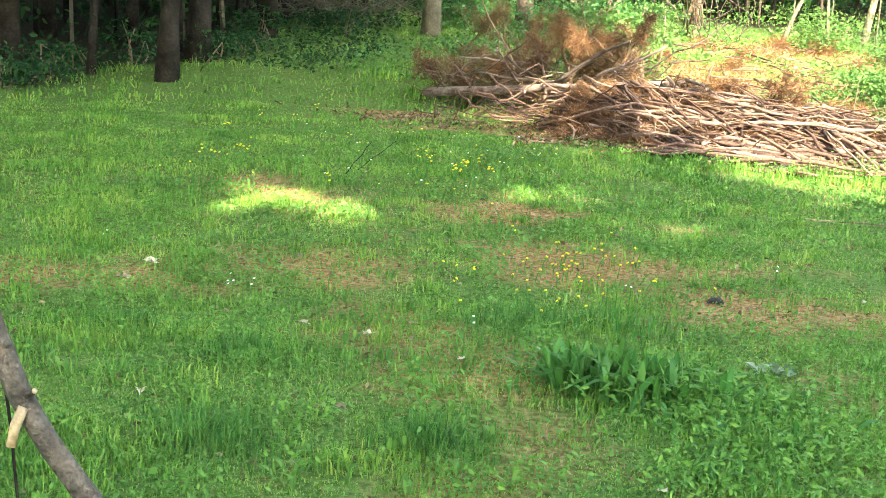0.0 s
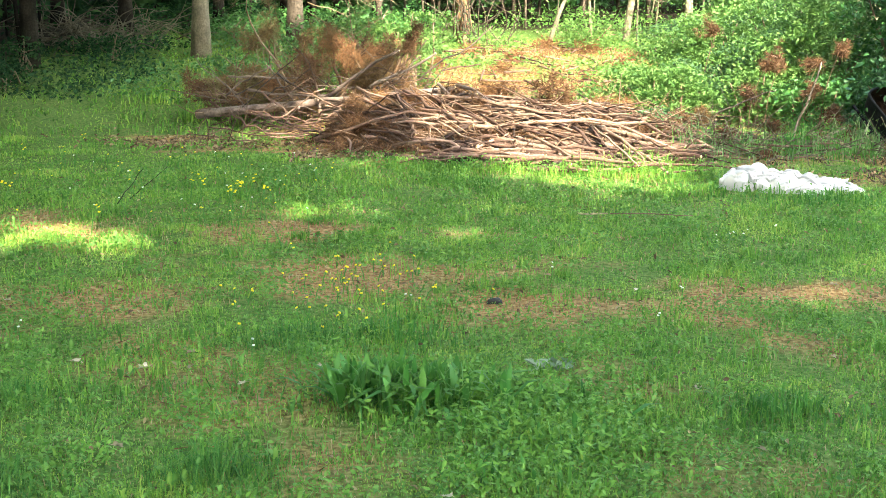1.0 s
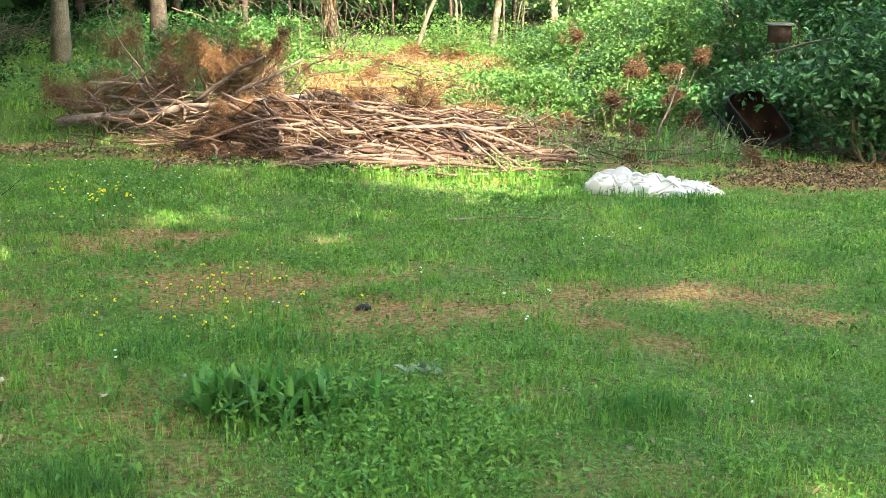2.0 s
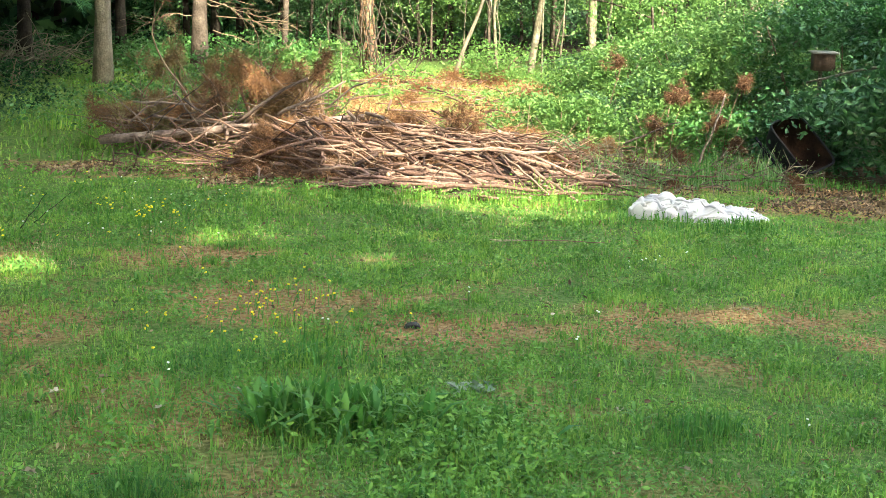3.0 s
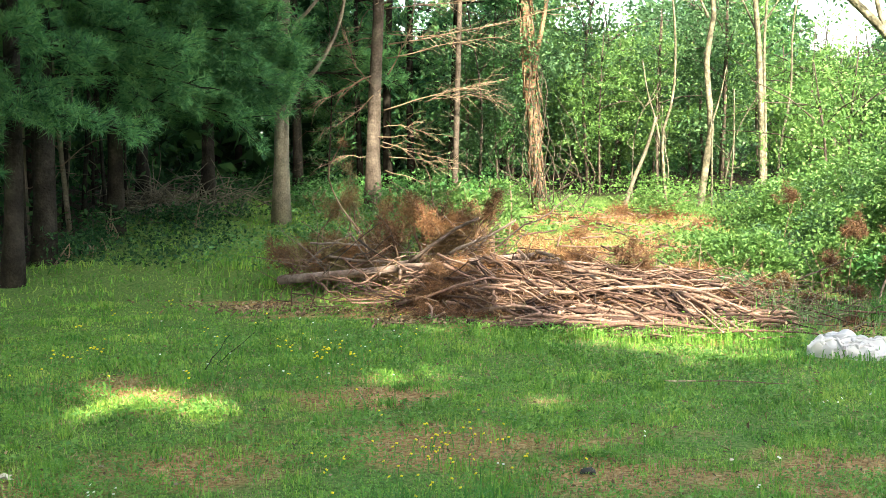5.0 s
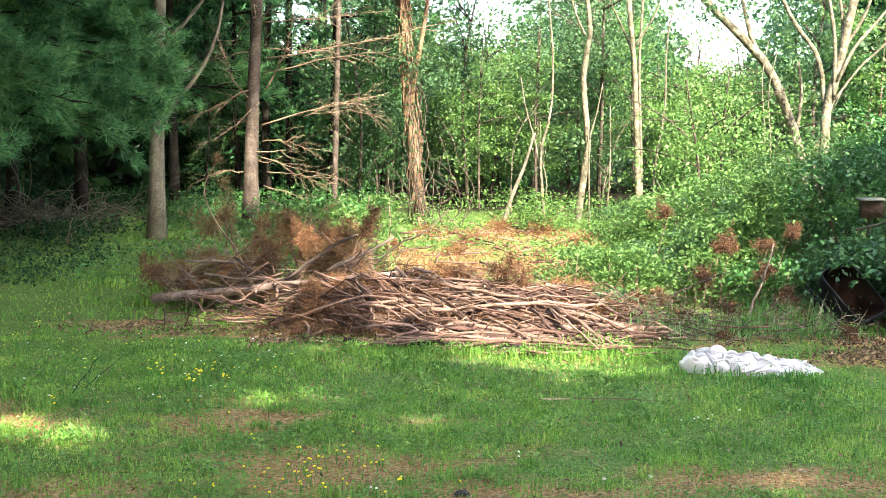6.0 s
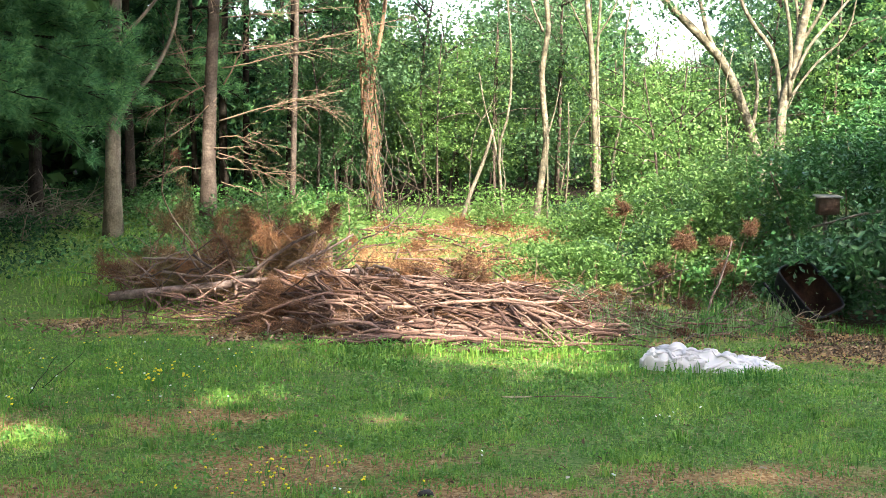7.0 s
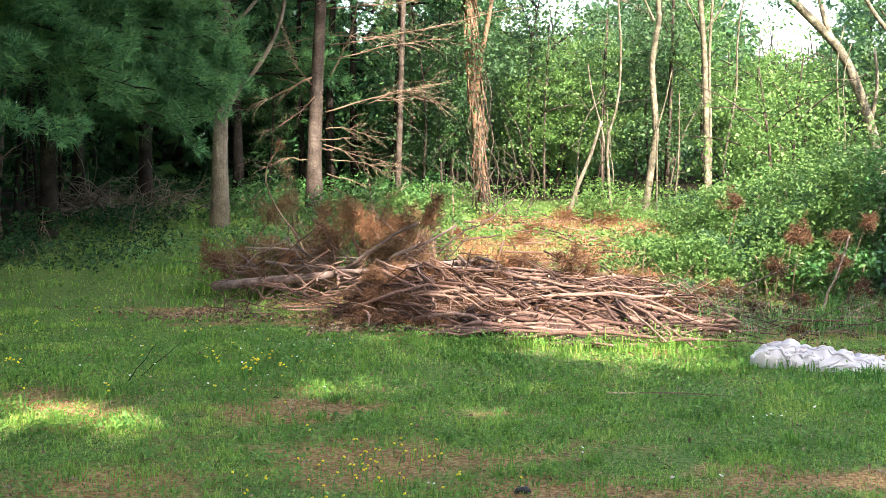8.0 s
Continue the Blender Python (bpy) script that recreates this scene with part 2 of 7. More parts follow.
def tube(points, radii, sides=7, rough=0.0, rng=RNG):
    """A tapered round bar along the points, with closed ends."""
    p = np.asarray(points, float)
    r = np.broadcast_to(np.asarray(radii, float), (len(p),))
    d = unit(np.gradient(p, axis=0))
    ref = np.array([0.0, 0, 1]) if abs(d[:, 2]).mean() < 0.8 else np.array([1.0, 0, 0])
    a = unit(np.cross(d, ref))
    b = np.cross(d, a)
    th = np.arange(sides) * 2 * np.pi / sides
    rr = r[:, None] * (1 + rough * rng.uniform(-1, 1, (len(p), sides)))
    v = p[:, None] + rr[..., None] * (np.cos(th)[:, None] * a[:, None] + np.sin(th)[:, None] * b[:, None])
    v = v.reshape(-1, 3)
    i, j = np.meshgrid(np.arange(len(p) - 1), np.arange(sides), indexing="ij")
    q = np.stack([i * sides + j, i * sides + (j + 1) % sides, (i + 1) * sides + (j + 1) % sides, (i + 1) * sides + j], -1).reshape(-1, 4)
    n = len(v)
    v = np.concatenate([v, p[:1], p[-1:]])
    c = np.arange(sides)
    caps = np.concatenate([np.stack([(c + 1) % sides, c, np.full(sides, n)], -1), np.stack([n - sides + c, n - sides + (c + 1) % sides, np.full(sides, n + 1)], -1)])
    return [(v, q, caps)]


def curve(points, n=10):
    """A smooth line through the points."""
    p = np.asarray(points, float)
    s = np.concatenate([[0], np.cumsum(np.linalg.norm(np.diff(p, axis=0), axis=1))])
    t = np.linspace(0, s[-1], n)
    m = np.gradient(p, s, axis=0)
    k = np.clip(np.searchsorted(s, t, side="right") - 1, 0, len(p) - 2)
    h = (s[k + 1] - s[k])[:, None]
    u = ((t - s[k])[:, None]) / h
    return (2 * u**3 - 3 * u**2 + 1) * p[k] + (u**3 - 2 * u**2 + u) * h * m[k] + (-2 * u**3 + 3 * u**2) * p[k + 1] + (u**3 - u**2) * h * m[k + 1]


def leaves(c, size, rng, up=0.8, aspect=0.6, fold=0.12, far=False):
    """One folded, pointed leaf at each centre."""
    n = len(c)
    size = np.broadcast_to(np.asarray(size, float), (n,)) * rng.uniform(0.65, 1.3, n)
    nor = unit(rng.normal(size=(n, 3)) + [0, 0, up * 1.5])
    a = unit(np.cross(nor, rng.normal(size=(n, 3))))
    b = np.cross(nor, a)
    s, w = size[:, None] / 2, size[:, None] * aspect / 2
    lift = nor * s * fold
    if far:
        v = np.stack([c - a * s, c + b * w - a * s * 0.15 + lift, c + a * s, c - b * w - a * s * 0.15 + lift], 1)
        return v.reshape(-1, 3), np.arange(4 * n).reshape(n, 4)
    v = np.stack([c - a * s, c + b * w * 0.8 - a * s * 0.4 + lift, c + b * w * 0.75 + a * s * 0.3 + lift, c + a * s - lift * 0.6, c - b * w * 0.75 + a * s * 0.3 + lift, c - b * w * 0.8 - a * s * 0.4 + lift], 1)
    i = np.arange(n)[:, None] * 6
    return v.reshape(-1, 3), np.concatenate([i + [0, 1, 2, 3], i + [0, 3, 4, 5]])


def blades(c, height, width, rng, lean=1.0):
    """Grass blades that bend over."""
    n = len(c)
    th = rng.uniform(0, 2 * np.pi, n)
    side = np.stack([np.cos(th), np.sin(th), 0 * th], -1)
    ph = rng.uniform(0, 2 * np.pi, n)
    bow = np.abs(rng.normal(0, lean, n))
    way = np.stack([np.cos(ph), np.sin(ph), 0 * ph], -1) * (np.minimum(bow, 1.6) * height)[:, None]
    z = np.array([0, 0, 1.0]) * height[:, None]
    w = side * width[:, None] / 2
    mid = c + z * 0.6 + way * 0.35
    tip = c + z * np.clip(1.0 - 0.5 * bow, 0.25, 1)[:, None] + way
    v = np.stack([c - w - [0, 0, 0.02], c + w - [0, 0, 0.02], mid + w * 0.8, mid - w * 0.8, tip], 1).reshape(-1, 3)
    i = np.arange(n)[:, None] * 5
    return [(v, i + [0, 1, 2, 3], i + [3, 2, 4])]


def spikes(c, d, length, width, rng, count, spread=0.8):
    """Tufts of needles: count at each centre, round the direction d."""
    n = len(c)
    cc, dd = np.repeat(c, count, 0), np.repeat(d, count, 0)
    w = unit(dd * 0.55 + spread * rng.normal(size=(n * count, 3)) * 0.6)
    ln = length * rng.uniform(0.7, 1.2, (n * count, 1))
    s = unit(np.cross(w, rng.normal(size=(n * count, 3)))) * width / 2
    v = np.stack([cc - s, cc + s, cc + w * ln + [0, 0, -0.12] * ln], 1).reshape(-1, 3)
    return [(v, np.arange(3 * n * count).reshape(-1, 3))]


def smooth01(a, b, x):
    u = np.clip((x - a) / (b - a), 0, 1)
    return u * u * (3 - 2 * u)


def wavy(x, y, s, seed=0.0):
    """Cheap smooth noise over the plan, about -1 to 1."""
    x, y = np.asarray(x, float) / s, np.asarray(y, float) / s
    return (np.sin(1.7 * x + 0.9 * y + seed) + np.sin(-1.1 * x + 1.9 * y + 2.1 * seed + 1.3) + np.sin(2.9 * x + 2.3 * np.sin(0.7 * y + seed)) + np.sin(3.1 * y - 1.3 * np.sin(1.9 * x) + seed)) / 3.0


def ground_z(x, y):
    """The lawn is level, rises a little behind the brush pile and goes on into the wood."""
    x, y = np.asarray(x, float), np.asarray(y, float)
    z = 0.62 * smooth01(11.5, 21.0, y) + 0.9 * smooth01(25, 60, y)
    z = z + 0.22 * np.exp(-(((x + 0.3) / 1.5) ** 2) - ((y - 11.9) / 0.9) ** 2)
    z = z + 0.03 * wavy(x, y, 1.6) * smooth01(3, 6, np.hypot(x, y)) + 0.012 * wavy(x, y, 0.45, 2.0)
    return z


# bare, needle-strewn places of the lawn: centre, half lengths, turn in degrees, strength
BARE = [
    (-0.92, 6.2, 0.75, 0.48, -8, 0.80), (0.05, 5.75, 0.75, 0.40, -6, 0.76), (1.3, 6.12, 0.6, 0.24, 6, 1.0), (1.92, 5.75, 0.3, 0.2, 0, 0.7), (-1.58, 7.4, 0.5, 0.42, 30, 0.80), (-0.85, 4.35, 0.35, 0.5, 0, 0.5), (-1.4, 4.85, 0.4, 0.3, 0, 0.5), (1.1, 5.2, 0.4, 0.25, 0, 0.5), (-0.3, 6.5, 0.5, 0.3, 0, 0.43),
    (-2.75, 5.1, 0.62, 0.36, 20, 0.60), (-2.0, 5.7, 0.55, 0.38, 20, 0.65), (-2.75, 7.18, 0.6, 0.28, -25, 0.72), (-2.9, 11.35, 0.7, 0.25, 0, 0.90), (-1.2, 4.6, 0.4, 0.3, 0, 0.39), (0.3, 4.6, 0.3, 0.25, 0, 0.34),
]
# the bare bank and the edges of the lawn
BARE += [
    (-1.3, 10.6, 1.0, 0.35, 0, 1.0), (-0.2, 11.6, 1.9, 1.1, 0, 1.3), (-0.4, 14.2, 1.5, 1.8, 0, 0.9), (0.3, 17.3, 1.6, 0.5, 0, 0.9),
    (3.3, 9.75, 0.8, 0.45, -8, 0.95), (2.2, 10.6, 0.9, 0.4, 0, 0.4), (3.1, 10.6, 0.7, 0.35, 0, 0.8), (2.45, 9.75, 0.45, 0.3, 0, 0.5), (-0.35, 7.45, 0.25, 0.08, 0, 0.5), (0.9, 3.6, 0.5, 0.3, 0, 0.35), (-0.7, 3.7, 0.3, 0.5, 0, 0.4),
    (4.4, 11.5, 1.6, 1.6, 0, 1.2),
]


def bare_at(x, y):
    x, y = np.asarray(x, float), np.asarray(y, float)
    jag = 0.34 * wavy(x, y, 0.13, 1.0) + 0.55 * wavy(x, y, 0.42, 4.0) + 0.28 * wavy(x, y, 0.055, 9.0)
    out = np.zeros(np.broadcast(x, y).shape)
    for cx, cy, rx, ry, turn, strength in BARE:
        c, s = math.cos(radians(turn)), math.sin(radians(turn))
        u, w = ((x - cx) * c + (y - cy) * s) / rx, ((y - cy) * c - (x - cx) * s) / ry
        out = np.maximum(out, strength * np.clip((1.55 - np.sqrt(u * u + w * w) + jag) / 1.35, 0, 1))
    return out


# places where sun comes through the crowns behind the camera: centre, half lengths, turn
SUNNY = [(-2.2, 11.9, 0.8, 0.45, -10), (-2.62, 6.97, 0.74, 0.55, -27), (-1.38, 7.95, 0.46, 0.32, 25), (0.62, 9.25, 0.72, 0.55, -5), (-0.4, 7.45, 0.38, 0.2, 0), (1.34, 6.12, 0.42, 0.23, 4), (-0.35, 9.5, 0.9, 0.25, 5), (0.45, 7.3, 0.4, 0.12, 0), (-2.6, 11.05, 0.5, 0.25, 0), (3.3, 14.6, 0.4, 0.28, 10), (4.3, 14.9, 0.5, 0.28, -10), (-2.1, 12.9, 0.45, 0.5, 0), (-2.9, 13.0, 0.25, 0.3, 0)]


def sunny(x, y):
    out = (y > 9.65 + 0.12 * wavy(x, y, 0.7)) & (x > -2.0 - 0.05 * (y - 10) + 0.5 * wavy(y, x, 0.6)) & (x < np.where(y > 12.0, 2.65, 1.35) + 0.2 * wavy(y, x, 0.5, 3.0))
    out &= (wavy(x, y, 0.33, 7.0) > -0.45) | (x > -0.6)
    out |= (y > 15.2) & (x > -2.3)
    for cx, cy, rx, ry, turn in SUNNY:
        c, s = math.cos(radians(turn)), math.sin(radians(turn))
        u, w = ((x - cx) * c + (y - cy) * s) / rx, ((y - cy) * c - (x - cx) * s) / ry
        out |= u * u + w * w + 0.2 * wavy(x, y, 0.3) < 1
    return out


# ---- ground ----
def make_ground():
    near_x = np.concatenate([np.linspace(-300, -40, 12)[:-1], np.linspace(-40, -10, 31)[:-1], np.linspace(-10, 7, 190)[:-1], np.linspace(7, 40, 34)[:-1], np.linspace(40, 300, 12)])
    near_y = np.concatenate([np.linspace(-300, -20, 12)[:-1], np.linspace(-20, 1, 22)[:-1], np.linspace(1, 16, 170)[:-1], np.linspace(16, 40, 72)[:-1], np.linspace(40, 320, 20)])
    x, y = np.meshgrid(near_x, near_y)
    v = np.stack([x, y, ground_z(x, y)], -1).reshape(-1, 3)
    w = len(near_x)
    i, j = np.meshgrid(np.arange(len(near_y) - 1), np.arange(w - 1), indexing="ij")
    q = np.stack([i * w + j, i * w + j + 1, (i + 1) * w + j + 1, (i + 1) * w + j], -1).reshape(-1, 4)
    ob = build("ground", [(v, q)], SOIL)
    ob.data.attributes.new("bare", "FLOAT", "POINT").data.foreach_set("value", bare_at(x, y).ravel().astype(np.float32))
    # where the ground is darkened for shade: wood, bush foot, brush pile
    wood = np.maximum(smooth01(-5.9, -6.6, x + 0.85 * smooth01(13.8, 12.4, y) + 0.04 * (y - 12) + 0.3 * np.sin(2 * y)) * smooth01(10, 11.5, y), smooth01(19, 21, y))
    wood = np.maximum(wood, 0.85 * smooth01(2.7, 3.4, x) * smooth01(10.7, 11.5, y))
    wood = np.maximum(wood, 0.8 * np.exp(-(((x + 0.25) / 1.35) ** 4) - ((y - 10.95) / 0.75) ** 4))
    ob.data.attributes.new("floor_shade", "FLOAT", "POINT").data.foreach_set("value", wood.ravel().astype(np.float32))
    tagged(ob, "mossy ground with bare reddish needle-strewn soil patches", "ground", kind="structure")


make_ground()


def scatter(n, az0, az1, r0, r1, rng):
    """Points spread evenly over a sector of the plan round the origin; azimuth in degrees to the right of +y."""
    r = np.sqrt(rng.uniform(r0 * r0, r1 * r1, n))
    a = np.radians(rng.uniform(az0, az1, n) + rng.normal(0, 1.5, n))
    return np.stack([r * np.sin(a), r * np.cos(a)], -1)


def on_ground(xy, up=0.0):
    return np.column_stack([xy, ground_z(xy[:, 0], xy[:, 1]) + up])


def in_wood(x, y):
    """True on the floor of the pine wood, where no grass grows."""
    return (x < -6.25 - 0.85 * smooth01(13.8, 12.4, y) - 0.04 * (y - 12) + 0.2 * np.sin(y)) & (y > 10.5) | (y > 19.0)


def make_grass():
    rng = np.random.default_rng(11)
    chunks = []
    sectors = ((115000, -38, 26, 2.3, 5.0, 0.021, 0.0042), (120000, -38, 26, 5.0, 8.0, 0.023, 0.006), (95000, -38, 26, 8.0, 12.0, 0.029, 0.0088), (32000, -38, 26, 12.0, 19.5, 0.06, 0.013))
    sectors += ((14000, 26, 322, 0.4, 8.0, 0.06, 0.03), (12000, -40, 28, 0.3, 2.6, 0.045, 0.007))
    for n, a0, a1, r0, r1, h, w in sectors:
        p = scatter(n, a0, a1, r0, r1, rng)
        x, y = p.T
        thin = bare_at(x, y) * 0.97 + 0.5 * wavy(x, y, 0.3, 5.0) + 0.4 * wavy(x, y, 0.09, 8.0) + 0.17
        keep = rng.uniform(size=n) > np.clip(thin, 0, 0.93)
        keep &= ~in_wood(x, y) & ~((x > 2.2) & (y > 10.6))
        p = p[keep]
        tall = 0.4 + 1.35 * np.maximum(wavy(p[:, 0], p[:, 1], 0.42, 3.0), 0) + 0.8 * np.maximum(wavy(p[:, 0], p[:, 1], 0.15, 6.0) - 0.2, 0)
        tall *= 1 - 0.45 * np.clip(bare_at(p[:, 0], p[:, 1]), 0, 1)
        hh = h * np.clip(tall, 0.35, 1.8) * rng.uniform(0.4, 1.6, len(p))
        chunks += blades(on_ground(p), hh, w * rng.uniform(0.6, 1.4, len(p)), rng, 1.6)
    # small taller tufts
    p = scatter(560, -38, 26, 2.4, 9.5, rng)
    p = p[(bare_at(p[:, 0], p[:, 1]) < 0.6)]
    r = np.repeat(rng.uniform(0.02, 0.075, len(p)), 42)[:, None]
    q = np.repeat(p, 42, 0) + rng.normal(0, 1, (len(p) * 42, 2)) * r
    hh = np.repeat(rng.uniform(0.035, 0.1, len(p)), 42) * rng.uniform(0.5, 1.1, len(q))
    chunks += blades(on_ground(q), hh, 0.0052 * rng.uniform(0.7, 1.3, len(q)), rng, 0.9)
    tagged(build("lawn_grass", chunks, GRASS), "uneven green lawn grass in patchy shade", "grass", kind="stuff")
    c = []
    for n, r0, r1, w in ((26000, 2.4, 6.0, 0.0032), (28000, 6.0, 10.0, 0.005)):
        p = scatter(n, -37, 25, r0, r1, rng)
        # dry straw, thickened in every SUNNY pool, which also yellows the lit lawn
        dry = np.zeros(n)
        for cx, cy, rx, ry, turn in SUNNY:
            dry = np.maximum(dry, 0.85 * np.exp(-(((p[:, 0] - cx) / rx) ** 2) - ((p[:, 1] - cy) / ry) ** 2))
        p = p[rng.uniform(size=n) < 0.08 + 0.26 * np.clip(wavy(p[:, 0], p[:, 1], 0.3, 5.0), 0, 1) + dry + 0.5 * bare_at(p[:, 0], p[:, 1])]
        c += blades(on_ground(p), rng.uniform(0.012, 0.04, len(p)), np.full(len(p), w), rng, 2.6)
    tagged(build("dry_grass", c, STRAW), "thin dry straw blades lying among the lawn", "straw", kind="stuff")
    # rusty pine needles strewn over the bare places
    p = scatter(60000, -37, 25, 2.6, 10.0, rng)
    p = p[rng.uniform(size=60000) < 0.012 + 0.09 * np.clip(bare_at(p[:, 0], p[:, 1]) - 0.1, 0, 1)]
    d = unit(np.column_stack([rng.normal(size=(len(p), 2)), np.full(len(p), 0.1)]))
    tagged(build("strewn_needles", spikes(on_ground(p, 0.008), d, 0.055, 0.0045, rng, 1, 0.25), NEEDLE_RED), "rusty fallen pine needles on bare lawn patches", "needles", kind="stuff")


def broad_blades(c, height, width, rng, lean=0.6):
    """Upright oval leaves, narrow at the foot, folded along the middle and bent over at the tip."""
    n = len(c)
    th = rng.uniform(0, 2 * np.pi, n)
    way = np.stack([np.cos(th), np.sin(th), 0 * th], -1)
    side = np.stack([-np.sin(th), np.cos(th), 0 * th], -1) * width[:, None] / 2
    bow = np.abs(rng.normal(0, lean, n))[:, None]
    h = height[:, None]
    up = np.array([0, 0, 1.0])
    rows = []
    for f, w in ((0.0, 0.25), (0.4, 0.85), (0.75, 0.9)):
        mid = c + up * h * (f - 0.35 * np.minimum(bow, 1.4) * f * f) + way * h * bow * f**1.6 * 0.8
        rows += [mid - side * w, mid - way * width[:, None] * 0.18 * w, mid + side * w]
    rows.append(c + up * h * (1 - 0.45 * np.minimum(bow, 1.6)) + way * h * bow * 0.95)
    v = np.stack(rows, 1).reshape(-1, 3)
    i = np.arange(n)[:, None] * 10
    q = np.concatenate([i + k for k in ([0, 1, 4, 3], [1, 2, 5, 4], [3, 4, 7, 6], [4, 5, 8, 7])])
    return [(v, q, np.concatenate([i + [6, 7, 9], i + [7, 8, 9]]))]


def make_weeds():
    """Clover, plantain and young broad-leaved weeds low in the lawn."""
    rng = np.random.default_rng(12)
    c = []
    for n, r0, r1, s in ((1700, 2.4, 6.0, 0.019), (1500, 6.0, 10.5, 0.029)):
        p = scatter(n, -36, 24, r0, r1, rng)
        p = p[rng.uniform(size=n) < np.clip(0.45 + 0.75 * wavy(p[:, 0], p[:, 1], 0.55, 13.0), 0.04, 1)]
        p = p[(bare_at(p[:, 0], p[:, 1]) < 0.6) & ~in_wood(p[:, 0], p[:, 1]) & ~((p[:, 0] > 2.2) & (p[:, 1] > 9.3))]
        k = 30
        q = np.repeat(p, k, 0) + rng.normal(0, 0.07, (len(p) * k, 2)) * rng.uniform(0.5, 1.6, (len(p), 1)).repeat(k, 0)
        c.append(leaves(on_ground(q, 1) + np.column_stack([0 * q, rng.uniform(0.01, 0.05, len(q)) - 1]), s, rng, 1.0, 0.5))
    # leafy patches of brighter young weeds
    p = np.concatenate([scatter(34, -34, -2, 2.8, 5.6, rng), scatter(16, -2, 24, 2.8, 5.6, rng), scatter(40, -32, 22, 5.6, 9.5, rng)])
    p = p[(bare_at(p[:, 0], p[:, 1]) < 0.45)]
    q = np.repeat(p, 110, 0) + rng.normal(0, 0.07, (len(p) * 110, 2)) * rng.uniform(0.6, 1.7, (len(p), 1)).repeat(110, 0)
    young = leaves(on_ground(q, 1) + np.column_stack([0 * q, rng.uniform(0.015, 0.085, len(q)) - 1]), 0.022, rng, 0.9, 0.5)
    tagged(build("young_weeds", [young], WEED_BRIGHT, smooth=False), "bright leafy patches of young weeds in the lawn", "weeds", kind="stuff")
    tagged(build("low_weeds", c, WEED), "low broad-leaved weeds and clover in the grass", "weeds", kind="stuff")
    c = []
    for n, r0, r1, h in ((260, 2.4, 5.2, 0.05), (150, 5.2, 9.0, 0.055)):
        p = scatter(n, -36, 24, r0, r1, rng)
        p = p[(rng.uniform(size=n) < np.clip(0.45 + 0.6 * wavy(p[:, 0], p[:, 1], 0.6, 11.0), 0.05, 1)) & (bare_at(p[:, 0], p[:, 1]) < 0.7)]
        q = np.repeat(p, 6, 0) + rng.normal(0, 0.02, (len(p) * 6, 2))
        hh = h * rng.uniform(0.6, 1.3, len(q))
        c += broad_blades(on_ground(q), hh, hh * rng.uniform(0.22, 0.34, len(q)), rng, 0.7)
    tagged(build("plantain_rosettes", c, WEED), "small upright plantain leaves in the lawn", "weeds", kind="stuff")


make_grass()
make_weeds()


# ---- woody growth ----
def twig_fan(start, way, length, radius, rng, count=6, droop=0.0, spread=0.7, bend=0.15):
    """A bent branch with side twigs: its chunks, and points along the twigs with their directions."""
    way = unit(way)
    side = unit(np.cross(way, [0.0, 0, 1]) + 1e-6)
    t = np.linspace(0, 1, 7)
    wob = np.cumsum(rng.normal(0, bend * 0.35, (7, 3)), 0) * length * 0.12
    wob -= wob[0]
    p = start + way * length * t[:, None] + wob + np.array([0, 0, -droop * length]) * (t**2)[:, None]
    chunks = tube(p, radius * (1 - 0.8 * t), 6)
    pts, dirs = [p[3:]], [np.tile(way, (4, 1))]
    for i in range(count):
        k = rng.uniform(0.15, 0.95)
        at = np.array([np.interp(k, t, p[:, j]) for j in range(3)])
        d = unit(way * 0.8 + side * rng.choice([-1, 1]) * spread * rng.uniform(0.4, 1.2) + np.array([0, 0, 1]) * rng.normal(0, 0.3))
        ln = length * rng.uniform(0.2, 0.45) * (1.15 - k * 0.6)
        u = np.linspace(0, 1, 4)[:, None]
        q = at + d * ln * u + rng.normal(0, 0.03, 3) * ln * u**2 + np.array([0, 0, -droop * ln * 0.6]) * u**2
        chunks += tube(q, radius * 0.4 * (1 - 0.75 * u[:, 0]), 4)
        pts.append(q[1:])
        dirs.append(np.tile(d, (3, 1)))
    return chunks, np.concatenate(pts), np.concatenate(dirs)


def dense(pts, dirs, n, rng, jitter):
    i = rng.integers(0, len(pts), n)
    return pts[i] + rng.normal(0, jitter, (n, 3)), dirs[i]


